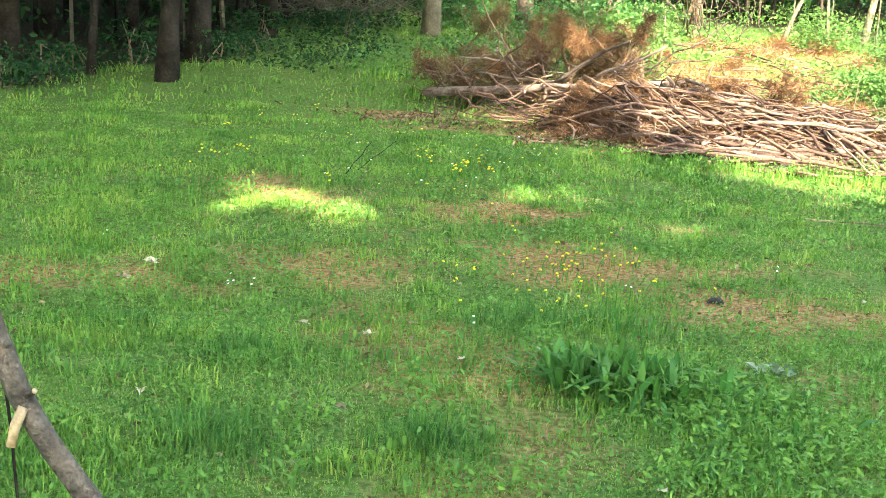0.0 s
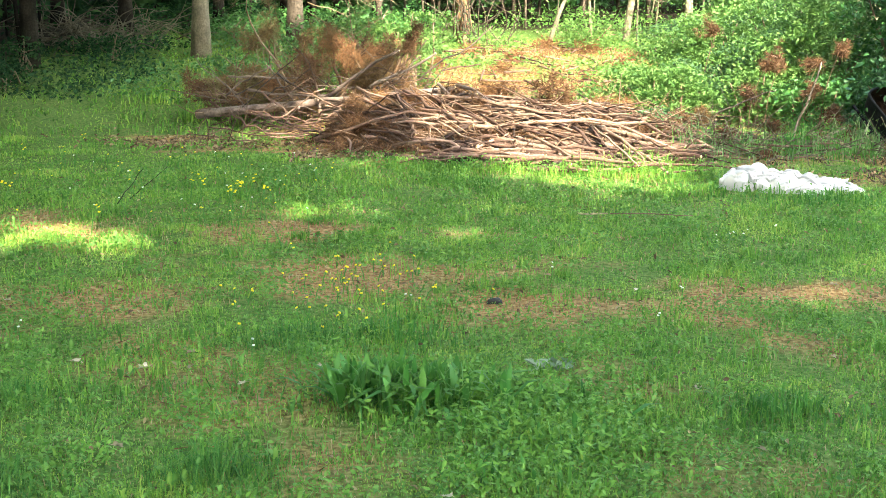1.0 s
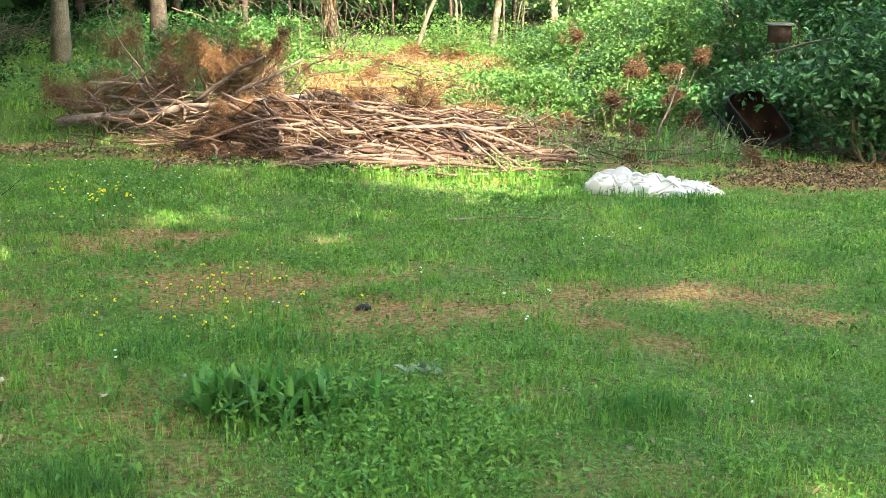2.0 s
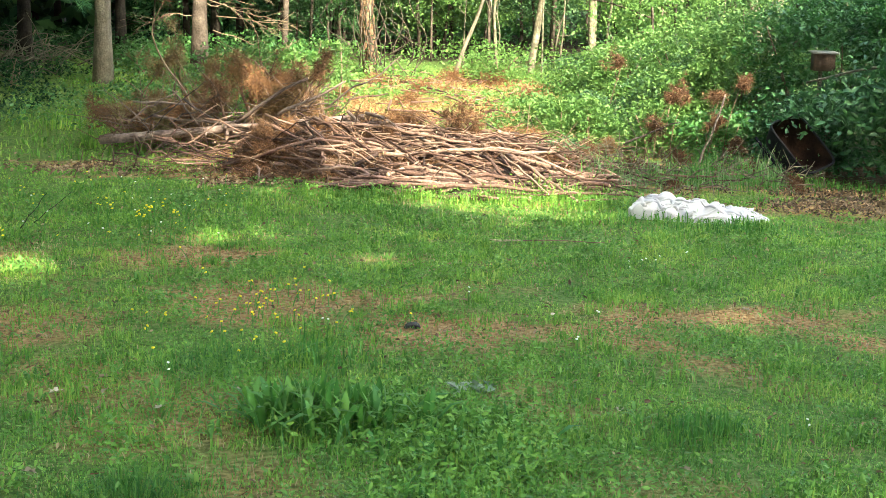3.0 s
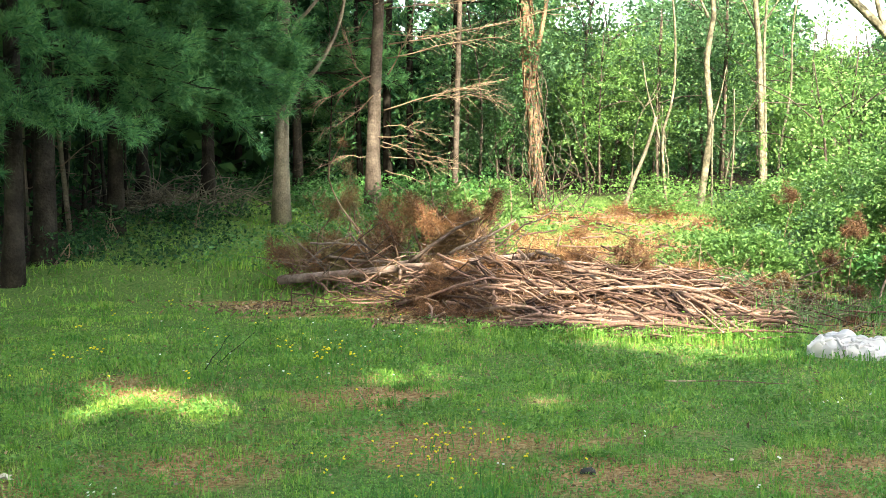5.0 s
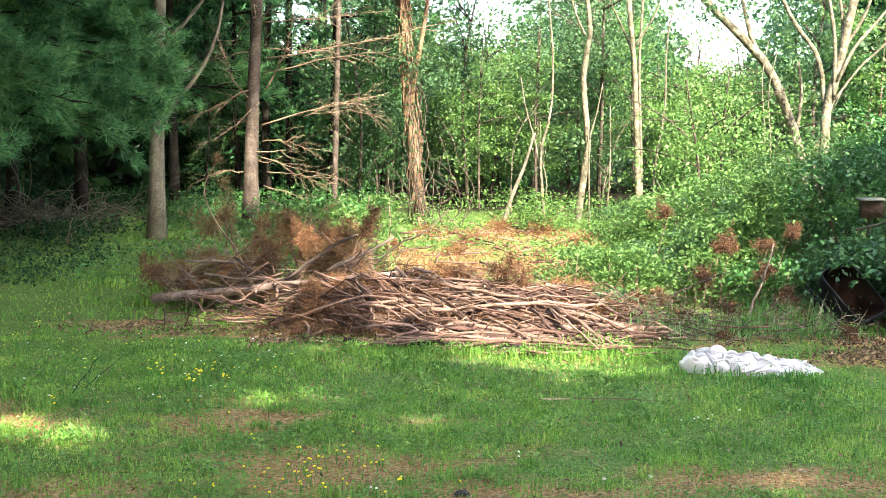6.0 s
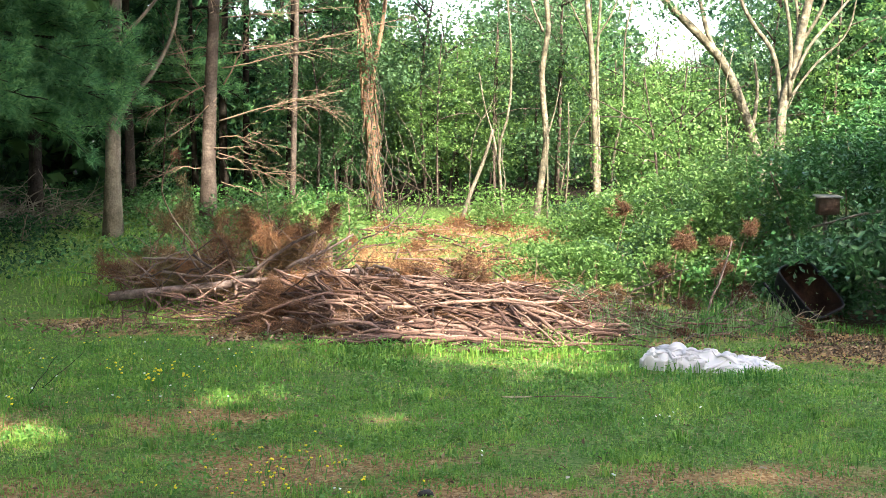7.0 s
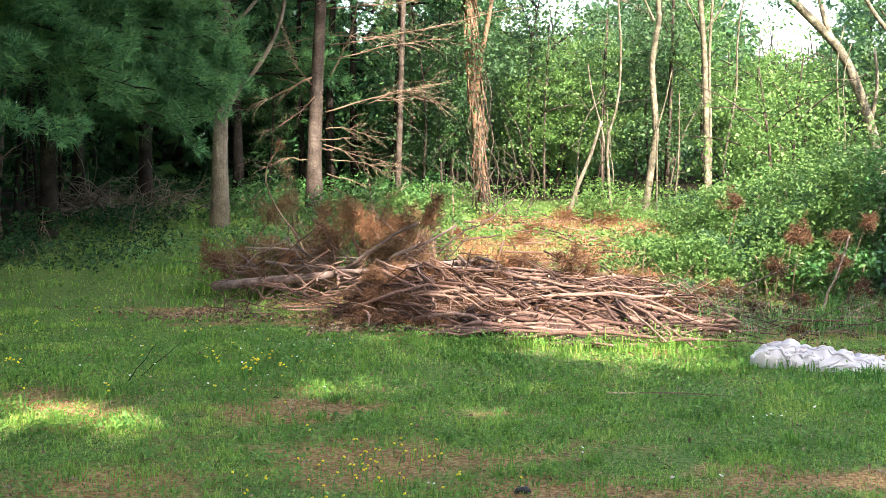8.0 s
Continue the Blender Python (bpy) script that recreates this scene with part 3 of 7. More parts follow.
def make_pine(x, y, r, height, rng, boughs, lean=(0.0, 0.0), bark=BARK_PINE_DIM, dead=0, label="", bough_len=1.6, needles=330, rise=0.15):
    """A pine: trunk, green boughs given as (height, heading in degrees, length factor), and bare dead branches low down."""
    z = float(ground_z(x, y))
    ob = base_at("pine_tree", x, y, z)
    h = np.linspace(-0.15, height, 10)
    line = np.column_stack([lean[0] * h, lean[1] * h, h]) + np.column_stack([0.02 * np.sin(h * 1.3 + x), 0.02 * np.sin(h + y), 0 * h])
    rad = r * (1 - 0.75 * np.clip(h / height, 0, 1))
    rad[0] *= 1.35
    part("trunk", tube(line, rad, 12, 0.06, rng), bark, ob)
    at = lambda v: np.array([np.interp(v, h, line[:, j]) for j in range(3)])
    for bz, head, f in boughs:
        d = np.array([math.sin(radians(head)), math.cos(radians(head)), rise])
        chunks, pts, dirs = twig_fan(at(bz), d, bough_len * f, 0.022, rng, 18, 0.25, 0.8)
        b = part("bough", chunks, BARK_PINE_DIM, ob)
        c, dd = dense(pts, dirs, int(needles * f * 0.42), rng, 0.035)
        part("needles", spikes(c, dd + [0, 0, 0.35], 0.145, 0.0085, rng, 20, 0.75), NEEDLE, b)
    for i in range(dead):
        bz = rng.uniform(0.7, height * 0.8)
        head = rng.uniform(0, 360)
        d = np.array([math.sin(radians(head)), math.cos(radians(head)), rng.normal(0.05, 0.22)])
        chunks, _, _ = twig_fan(at(bz), d, rng.uniform(0.5, 1.3), 0.009, rng, 7, 0.15, 0.8, 1.8)
        part("dead_branch", chunks, TWIG, ob)
    return tagged(ob, label or "dark pine trunk at the edge of the wood", "tree", "pines of the wood edge")


def leaf_cloud(n, centre, radii, size, rng, clumps=30, clump_r=0.25, up=0.9, hollow=0.4, far=False):
    """Leaves in drooping sprays spread through an uneven egg, more of them towards its outside."""
    d = unit(rng.normal(size=(clumps, 3)))
    f = rng.uniform(hollow, 1.0, (clumps, 1)) ** 0.6 * rng.uniform(0.7, 1.15, (clumps, 1))
    cc = np.asarray(centre) + d * f * np.asarray(radii)
    i = rng.integers(0, clumps, n)
    off = rng.normal(0, clump_r, (n, 3)) * [1, 1, 0.3]
    off[:, 2] -= 0.35 * np.hypot(off[:, 0], off[:, 1])
    return leaves(cc[i] + off, size, rng, up, 0.55, 0.2, far), cc


def make_bush(name, x, y, radii, n, size, mat, rng, label, clumps=30, clump_r=0.16, lift=0.0, group=""):
    z = float(ground_z(x, y))
    ob = base_at(name, x, y, z)
    (v, f), cc = leaf_cloud(n, (0, 0, radii[2] * 0.95 + lift), radii, size, rng, clumps, clump_r)
    v[:, 2] = np.maximum(v[:, 2], 0.02)
    for k in range(5):
        top = cc[rng.integers(0, len(cc))]
        foot = np.array([*rng.normal(0, 0.05, 2), -0.05])
        part("stem", tube(curve([foot, (foot + top) * 0.5 + rng.normal(0, 0.06, 3), top], 6), np.linspace(0.016, 0.006, 6), 5), TWIG, ob)
    part("foliage", [(v, f)], mat, ob, smooth=False)
    return tagged(ob, label, "bush", group)


def make_tree(x, y, lines, mat, rng, label, crown=None, name="tree", leaf=LEAF, group=""):
    """A tree whose trunk and limbs follow lines of (x, z) at the depth y: each line is (radius at foot, radius at top, points)."""
    z = float(ground_z(x, y))
    ob = base_at(name, x, y, z)
    for i, (r0, r1, pts) in enumerate(lines):
        p = np.array([(px - x, 0.12 * math.sin(3.0 * px + i) * (i > 0), pz - z) for px, pz in pts])
        n = 12
        part("trunk" if i == 0 else "limb", tube(curve(p, n), (0.58 if r0 > 0.13 else 0.66) * np.linspace(r0, r1, n), 9, 0.06, rng), mat, ob)
    for n, centre, radii, size, clumps in crown or ():
        (v, f), _ = leaf_cloud(n, np.subtract(centre, (x, y, z)), radii, size, rng, clumps, 0.22, 0.6, 0.2)
        part("crown", [(v, f)], leaf, ob, smooth=False)
    return tagged(ob, label, "tree", group)


# ---- the pines at the left and behind the pile ----
def make_pines():
    rng = np.random.default_rng(21)
    # edge pines, whose green boughs hang over the lawn
    def fans(low, high, n, h0, h1, f):
        return [(low + (high - low) * i / (n - 1) + rng.uniform(-0.05, 0.05), rng.uniform(h0, h1), f * rng.uniform(0.8, 1.15)) for i in range(n)]

    over = "dark pine trunk with green boughs hanging over the lawn"
    make_pine(-6.34, 13.66, 0.128, 7.5, rng, fans(1.75, 4.0, 15, 60, 230, 1.0), (0.02, 0), label=over, needles=370)
    make_pine(-6.05, 12.3, 0.105, 7.5, rng, fans(1.35, 3.6, 14, 80, 240, 0.85), (0.02, 0), label=over, needles=370)
    make_pine(-7.6, 11.9, 0.12, 7.5, rng, fans(1.3, 3.4, 12, 60, 200, 1.0), needles=370)
    make_pine(-5.9, 18.2, 0.10, 8, rng, fans(2.0, 4.2, 10, 60, 240, 1.0), dead=4)
    make_pine(-6.37, 15.88, 0.11, 8, rng, fans(1.55, 4.2, 15, 60, 220, 1.15) + fans(1.65, 2.7, 12, 84, 118, 1.5), dead=3, needles=370)
    make_pine(-4.9, 19.5, 0.08, 7, rng, fans(1.9, 4.0, 9, 60, 260, 1.0))
    make_pine(-6.95, 12.4, 0.045, 6, rng, [(3.0, 150, 0.8), (3.4, 90, 0.8)], (0.03, 0), dead=5)
    make_pine(-7.0, 15.2, 0.05, 6, rng, [(3.0, 150, 0.8), (3.4, 90, 0.8)], (-0.02, 0), dead=5)
    # the two clear trunks behind the left end of the pile
    make_pine(-4.51, 17.0, 0.112, 8, rng, [(3.6, 200, 0.9), (3.9, 120, 0.9)], (0.03, 0), BARK_GREY, 3, "straight grey tree trunk with ridged bark and a forked side limb")
    make_pine(-3.44, 18.0, 0.105, 8, rng, [(4.4, 150, 1.0), (4.6, 60, 1.0)], (0.032, 0), BARK_BROWN, 26, "straight brown pine trunk with many bare dead branches")
    make_pine(-2.67, 21.0, 0.075, 8, rng, [(3.4, 120, 1.2), (3.7, 190, 1.2), (3.0, 80, 1.0)], (0.015, 0), BARK_PINE_DIM, 6)
    # the dim wood behind them
    for i in range(34):
        x, y = -6.8 - 6.5 * rng.uniform() ** 0.8 , rng.uniform(13.8, 26)
        if i > 24:
            x, y = rng.uniform(-6, -2.4), rng.uniform(21.5, 28)
        b = [(rng.uniform(1.9, 4.2), rng.uniform(0, 360), 1.0) for _ in range(4)]
        make_pine(x, y, rng.uniform(0.04, 0.10), 7.5, rng, b, (rng.normal(0, 0.01), 0), BARK_PINE_DIM, 2, needles=150)
    # slim suppressed stems along the edge of the wood
    for i in range(30):
        y = rng.uniform(11.2, 19)
        x = -6.7 - 0.7 * float(smooth01(13.8, 12.4, y)) - rng.uniform(0, 2.4)
        ob = base_at("pine_pole", x, y, float(ground_z(x, y)))
        lean, h = rng.normal(0, 0.05), rng.uniform(3.5, 5.5)
        part("trunk", tube(curve([(0, 0, -0.1), (lean * h * 0.5 + rng.normal(0, 0.04), 0, h * 0.5), (lean * h, 0, h)], 9), np.linspace(rng.uniform(0.018, 0.04), 0.012, 9), 6), BARK_PINE_DIM if i % 4 else BARK_GREY, ob)
        chunks, _, _ = twig_fan(np.array([lean * h * 0.3, 0, h * 0.3]), np.array([rng.normal(), rng.normal(0, 0.4), 0.1]), rng.uniform(0.3, 0.8), 0.007, rng, 5, 0.15, 0.8, 1.8)
        part("dead_branch", chunks, BARK_PINE_DIM, ob)
        tagged(ob, "slim dark pole among the pine trunks", "tree", "slim stems of the pine wood")
    # unseen crowns far up, added to keep the wood dark
    ob = base_at("pine_crowns", -9.0, 18.0, float(ground_z(-9, 18)))
    c = np.column_stack([rng.uniform(-8, 5.0, 5200), rng.uniform(-4.5, 14, 5200), rng.uniform(4.4, 7.2, 5200)])
    part("needles", [leaves(c, 0.55, rng, 0.8, 0.5, far=True)], NEEDLE, ob, smooth=False)
    tagged(ob, "unseen canopy added to darken the pine wood", "canopy", kind="stuff")


def make_grey_limb():
    """The forked limb of the grey trunk and the long pale dead limbs beside the brown one."""
    ob = base_at("leaning_limb", -4.45, 16.9, float(ground_z(-4.45, 16.9)))
    z0 = ob.location.z
    for r, pts in ((0.035, [(-4.42, 1.75), (-4.28, 2.08), (-3.94, 2.48), (-3.68, 2.99), (-3.56, 3.6)]), (0.03, [(-4.40, 2.75), (-4.28, 2.98), (-4.07, 3.2), (-3.75, 3.6)])):
        p = np.array([(a + 4.45, 0.05, b - z0) for a, b in pts])
        part("limb", tube(curve(p, 9), np.linspace(r, r * 0.6, 9), 7), BARK_GREY, ob)
    part("foot", tube([(0.0, 0.02, -0.1), (0.02, 0.03, 0.8), (0.05, 0.05, 1.5)], [0.05, 0.045, 0.04], 7), BARK_GREY, ob)
    tagged(ob, "thin grey limb leaning up from beside a trunk", "branch")


def make_dead_sprays():
    """The beige sprays of dead branches on the right of the brown pine trunk."""
    rng = np.random.default_rng(31)
    ob = base_at("dead_pine", -3.42, 17.98, float(ground_z(-3.42, 17.98)))
    z0 = ob.location.z
    part("trunk", tube([(0, 0, -0.1), (0.01, 0, 2.0), (0.04, 0, 4.4)], [0.03, 0.025, 0.012], 7), BARK_PINE_DIM, ob)
    lower = [
        (0.014, [(-3.27, 1.89), (-2.62, 2.05), (-1.77, 2.28)]), (0.016, [(-3.21, 2.8), (-2.23, 2.96), (-1.46, 3.08), (-0.78, 3.22)]), (0.010, [(-3.2, 1.24), (-2.7, 1.16), (-2.31, 0.93)]),
        (0.017, [(-3.42, 2.38), (-3.84, 2.15), (-4.29, 1.94)]), (0.014, [(-3.31, 2.08), (-3.61, 2.46), (-3.76, 3.06)]), (0.014, [(-3.21, 2.38), (-2.99, 2.77), (-2.75, 3.3)]),
    ]
    upper = [
        (0.012, [(-2.6, 2.04), (-2.0, 2.05), (-1.66, 1.98)]), (0.013, [(-3.23, 2.61), (-2.46, 2.77), (-1.69, 2.89)]), (0.010, [(-3.27, 1.66), (-3.0, 1.7), (-2.62, 1.62)]),
        (0.012, [(-3.26, 3.29), (-2.61, 3.34), (-1.77, 3.39)]), (0.010, [(-3.47, 1.24), (-3.85, 1.27), (-4.24, 1.08)]), (0.010, [(-3.3, 1.45), (-2.8, 1.3), (-2.2, 1.2)]),
        (0.011, [(-2.7, 2.0), (-2.2, 2.2), (-1.8, 2.12)]), (0.010, [(-3.25, 1.05), (-2.8, 0.95), (-2.35, 0.72)]), (0.011, [(-3.3, 2.2), (-3.8, 1.75), (-4.1, 1.6)]), (0.012, [(-3.22, 2.95), (-2.6, 2.9), (-2.0, 3.0)]),
    ]
    for r, pts in lower + upper:
        q = curve([(a + 3.42, 0.10 * k * rng.normal() - 0.1 * k, b - z0) for k, (a, b) in enumerate(pts)], 12)
        q[1:] += np.cumsum(rng.normal(0, 0.009, (11, 3)), 0)
        r *= 0.82
        chunks = tube(q, np.linspace(r, r * 0.35, 12), 6)
        way = unit(q[-1] - q[0])
        for k in range(15):
            a = q[rng.integers(3, 12)]
            d = unit(way * 0.9 + [0, 0.5 * rng.normal(), 0] + np.array([0, 0, 1]) * rng.normal(0.0, 0.45)) * rng.uniform(0.15, 0.5)
            m = a + d * 0.5 + rng.normal(0, 0.025, 3)
            chunks += tube(np.array([a, m, a + d + [0, 0, -0.05]]), [r * 0.42, r * 0.32, r * 0.16], 4)
            e = m + unit(d + rng.normal(0, 0.12, 3)) * 0.16
            chunks += tube(np.array([m, e]), [r * 0.25, r * 0.12], 3)
        part("dead_branch", chunks, TWIG, ob)
    part("side_stem", tube(curve([(1.10, 0.3, -0.1), (1.12, 0.3, 0.6), (1.15, 0.25, 1.6), (1.19, 0.2, 2.8), (1.2, 0.2, 4.2)], 12), np.linspace(0.045, 0.03, 12), 8, 0.06, rng), BARK_BROWN, ob)
    tagged(ob, "dead pine stem with bare beige branch sprays", "tree")


# ---- the light-barked trees behind the clearing ----
def make_clearing_trees():
    rng = np.random.default_rng(41)
    g = "trees behind the clearing"
    make_tree(-1.14, 18.5, [(0.165, 0.125, [(-1.14, 0.35), (-1.18, 1.32), (-1.25, 2.04), (-1.32, 2.91), (-1.38, 3.7)]), (0.06, 0.04, [(-1.24, 1.95), (-1.2, 2.5), (-1.08, 3.14), (-0.98, 3.8)])], BARK_RED, rng, "reddish forked trunk with shaggy bark and hanging vines", [(1100, (-1.25, 18.5, 3.0), (0.75, 0.5, 0.75), 0.06, 22)], group=g)
    make_tree(1.15, 19.0, [(0.085, 0.05, [(1.12, 0.3), (1.24, 1.25), (1.29, 1.66), (1.24, 2.15), (1.21, 2.63), (1.3, 3.28), (1.22, 3.9)]), (0.02, 0.01, [(1.29, 1.7), (1.4, 2.1), (1.48, 2.5)]), (0.03, 0.015, [(1.22, 3.2), (1.05, 3.6), (1.0, 3.9)])], BARK_PALE, rng, "slender crooked pale-barked trunk lit by the sun", group=g)
    make_tree(2.09, 19.5, [(0.075, 0.055, [(2.09, 0.4), (2.04, 1.75), (1.99, 2.75), (1.88, 3.9)]), (0.035, 0.03, [(2.14, 0.5), (2.11, 1.75), (2.07, 2.75), (2.12, 3.9)]), (0.03, 0.012, [(1.98, 3.0), (1.8, 3.4), (1.6, 3.8)]), (0.025, 0.012, [(2.0, 3.1), (2.25, 3.5), (2.4, 3.9)])], BARK_PALE, rng, "straight pale twin trunk lit by the sun", group=g)
    make_tree(0.65, 18.5, [(0.034, 0.02, [(0.66, 0.4), (0.60, 1.2), (0.58, 1.49), (0.72, 2.05), (0.75, 2.68), (0.67, 3.8)]), (0.026, 0.012, [(0.64, 0.5), (0.5, 1.73), (0.38, 2.13), (0.3, 2.6)])], BARK_PALE, rng, "thin pale forked sapling stem", group=g)
    make_tree(2.13, 18.0, [(0.03, 0.016, [(2.1, 0.35), (2.14, 1.4), (2.25, 2.05), (2.28, 3.12), (2.4, 3.7)])], BARK_PALE, rng, "thin crooked pale sapling stem", group=g)
    make_tree(1.28, 18.5, [(0.022, 0.014, [(1.28, 0.35), (1.27, 1.33), (1.25, 1.9)])], BARK_PALE, rng, "thin straight pale sapling stem", group=g)
    make_tree(1.56, 19.0, [(0.022, 0.012, [(1.55, 0.35), (1.61, 1.41), (1.6, 2.2)])], BARK_PALE, rng, "thin straight pale sapling stem", group=g)
    make_tree(0.06, 18.5, [(0.055, 0.03, [(0.02, 0.35), (0.2, 0.93), (0.36, 1.33), (0.5, 1.8)])], BARK_GREY, rng, "leaning thin grey trunk in the undergrowth", group=g)
    make_tree(3.61, 18.0, [(0.02, 0.01, [(3.63, 0.4), (3.61, 1.82), (3.57, 2.67), (3.64, 3.05)]), (0.018, 0.01, [(3.66, 0.4), (3.68, 1.7), (3.64, 2.4), (3.75, 2.9)])], BARK_PALE, rng, "pair of thin pale stems above the bush", group=g)
    make_tree(4.70, 20.0, [(0.15, 0.1, [(4.75, 0.4), (4.6, 1.3), (4.36, 2.11), (4.0, 2.88), (3.51, 3.39), (2.9, 4.0)]), (0.07, 0.05, [(4.15, 2.65), (3.85, 3.1), (3.6, 3.9)]), (0.05, 0.03, [(4.5, 1.9), (4.55, 2.4), (4.5, 2.9)])], BARK_PALE, rng, "thick pale trunk leaning over the bushes", [(500, (3.3, 20, 3.9), (0.8, 0.5, 0.5), 0.08, 14)], group=g)
    make_tree(4.59, 19.0, [(0.14, 0.1, [(4.55, 0.4), (4.66, 1.5), (4.69, 2.17), (4.86, 2.82), (4.97, 3.39), (5.1, 4.0)]), (0.06, 0.04, [(4.69, 2.1), (4.53, 2.98), (4.23, 3.38), (3.95, 3.9)]), (0.05, 0.035, [(4.77, 2.3), (4.75, 3.22), (4.62, 4.0)]), (0.04, 0.025, [(4.8, 2.55), (5.06, 3.06), (5.29, 3.31), (5.8, 3.9)]), (0.03, 0.016, [(4.75, 2.25), (5.14, 2.74), (5.62, 3.23), (5.75, 3.8)]), (0.04, 0.03, [(4.9, 2.9), (4.9, 3.4), (4.8, 4.0)]), (0.04, 0.03, [(4.92, 3.0), (5.2, 3.5), (5.35, 4.0)])], BARK_PALE, rng, "pale trunk that fans out into many upright limbs", group=g)
    # its crowns above 3 m are unseen, added to shade the barrow corner
    make_tree(5.3, 12.2, [(0.07, 0.04, [(5.3, -0.1), (5.1, 1.3), (4.7, 2.4), (4.3, 3.2)])], BARK_GREY, rng, "leafy tree arching over the lawn edge", [(2600, (4.6, 11.0, 2.75), (1.15, 1.0, 0.7), 0.085, 50), (1800, (5.4, 10.2, 2.4), (0.8, 0.9, 0.9), 0.085, 40), (2600, (5.7, 8.7, 4.5), (1.2, 1.8, 0.7), 0.12, 60), (3600, (5.3, 11.2, 4.1), (1.0, 1.0, 0.5), 0.12, 60), (2600, (5.1, 10.0, 3.45), (0.9, 1.0, 0.35), 0.11, 60)], leaf=LEAF_DARK)
    make_tree(4.9, 11.6, [(0.03, 0.016, [(4.9, -0.1), (4.5, 0.7), (3.9, 1.0), (3.1, 0.85)]), (0.014, 0.006, [(4.2, 0.9), (3.7, 0.75), (3.2, 0.6)])], BARK_GREY, rng, "low leafy bough drooping over the wheelbarrow", [(520, (3.55, 11.1, 0.80), (0.6, 0.3, 0.16), 0.075, 26), (1500, (4.1, 11.0, 0.85), (0.65, 0.4, 0.5), 0.07, 34), (200, (3.1, 11.15, 0.74), (0.25, 0.2, 0.12), 0.07, 10)], "oak_bough", LEAF_OAK_SHADE)
    # strips of bark that hang loose from the shaggy trunk
    shag = bpy.data.objects["tree"]
    line = np.array([(0, 0, 0), (-0.04, 0, 0.97), (-0.11, 0, 1.69), (-0.18, 0, 2.56), (-0.24, 0, 3.35)])
    for i in range(46):
        h, a, ln = rng.uniform(0.1, 3.0), rng.uniform(2.6, 6.8), rng.uniform(0.25, 0.7)
        out = np.array([math.cos(a), math.sin(a), 0])
        at = lambda v: np.array([np.interp(v, line[:, 2], line[:, k]) for k in range(3)])
        p = [at(h + ln) + out * 0.085, at(h + ln * 0.5) + out * 0.096, at(h) + out * rng.uniform(0.11, 0.15)]
        part("bark_strip", tube(curve(p, 6), [0.006, 0.012, 0.013, 0.012, 0.009, 0.004], 4, 0.2, rng), BARK_RED, shag)
    # hanging vines on the shaggy trunk and thin stems round it
    ob = base_at("vines", -1.1, 18.35, float(ground_z(-1.1, 18.35)))
    for i in range(26):
        a = rng.uniform(-0.13, 0.13) if i < 9 else rng.uniform(-0.55, 0.55)
        h = rng.uniform(0.7, 3.2) if i < 9 else rng.uniform(0.5, 1.6)
        p = [(a * 1.2, rng.uniform(-0.2, 0.2), -0.05), (a + rng.normal(0, 0.05 + 0.3 * abs(a)), -0.1, h * 0.3), (a + rng.normal(0, 0.05 + 0.3 * abs(a)) - 0.02, -0.08, h * 0.65), (a * 0.7 - 0.13 * h / 2.4, -0.05, h)]
        q = curve(p, 16)
        q += np.column_stack([0.03 * np.sin(q[:, 2] * 9 + i), 0.02 * np.cos(q[:, 2] * 7 + i), 0 * q[:, 2]])
        part("vine", tube(q, np.linspace(0.008, 0.004, 16), 4), BARK_BROWN, ob)
    n = 420
    h = rng.uniform(0.1, 2.6, n)
    c = np.column_stack([rng.normal(0, 0.11, n) - 0.13 * h / 2.4, rng.normal(-0.06, 0.1, n), h])
    part("foliage", [leaves(c, 0.045, rng, 0.3)], LEAF, ob, smooth=False)
    tagged(ob, "thin brown vines hanging round a trunk", "vines", kind="stuff")


def make_bare_stems():
    """Thin crooked stems and fallen twiggy branches among the young trees."""
    rng = np.random.default_rng(47)
    for i in range(11):
        y = rng.uniform(18.6, 22)
        x = y * math.tan(radians(rng.uniform(-9, 13)))
        h, lean = rng.uniform(0.8, 2.2), rng.normal(0, 0.2)
        ob = base_at("bare_sapling", x, y, float(ground_z(x, y)))
        p = curve([(0, 0, -0.05), (lean * h * 0.3 + rng.normal(0, 0.08), 0, h * 0.35), (lean * h * 0.55 + rng.normal(0, 0.12), 0, h * 0.7), (lean * h + rng.normal(0, 0.1), 0, h)], 12)
        r = rng.uniform(0.008, 0.018)
        part("stem", tube(p, np.linspace(r, r * 0.4, 12), 5), BARK_GREY, ob)
        for k in range(4):
            a = p[rng.integers(3, 11)]
            e = a + np.array([rng.normal(0, 0.3), rng.normal(0, 0.2), rng.uniform(0.0, 0.4)])
            part("twig", tube(curve([a, (a + e) / 2 + rng.normal(0, 0.04, 3), e], 5), np.linspace(r * 0.5, r * 0.2, 5), 4), BARK_GREY, ob)
        tagged(ob, "thin crooked bare stem among the young trees", "stem", "bare stems of the undergrowth")


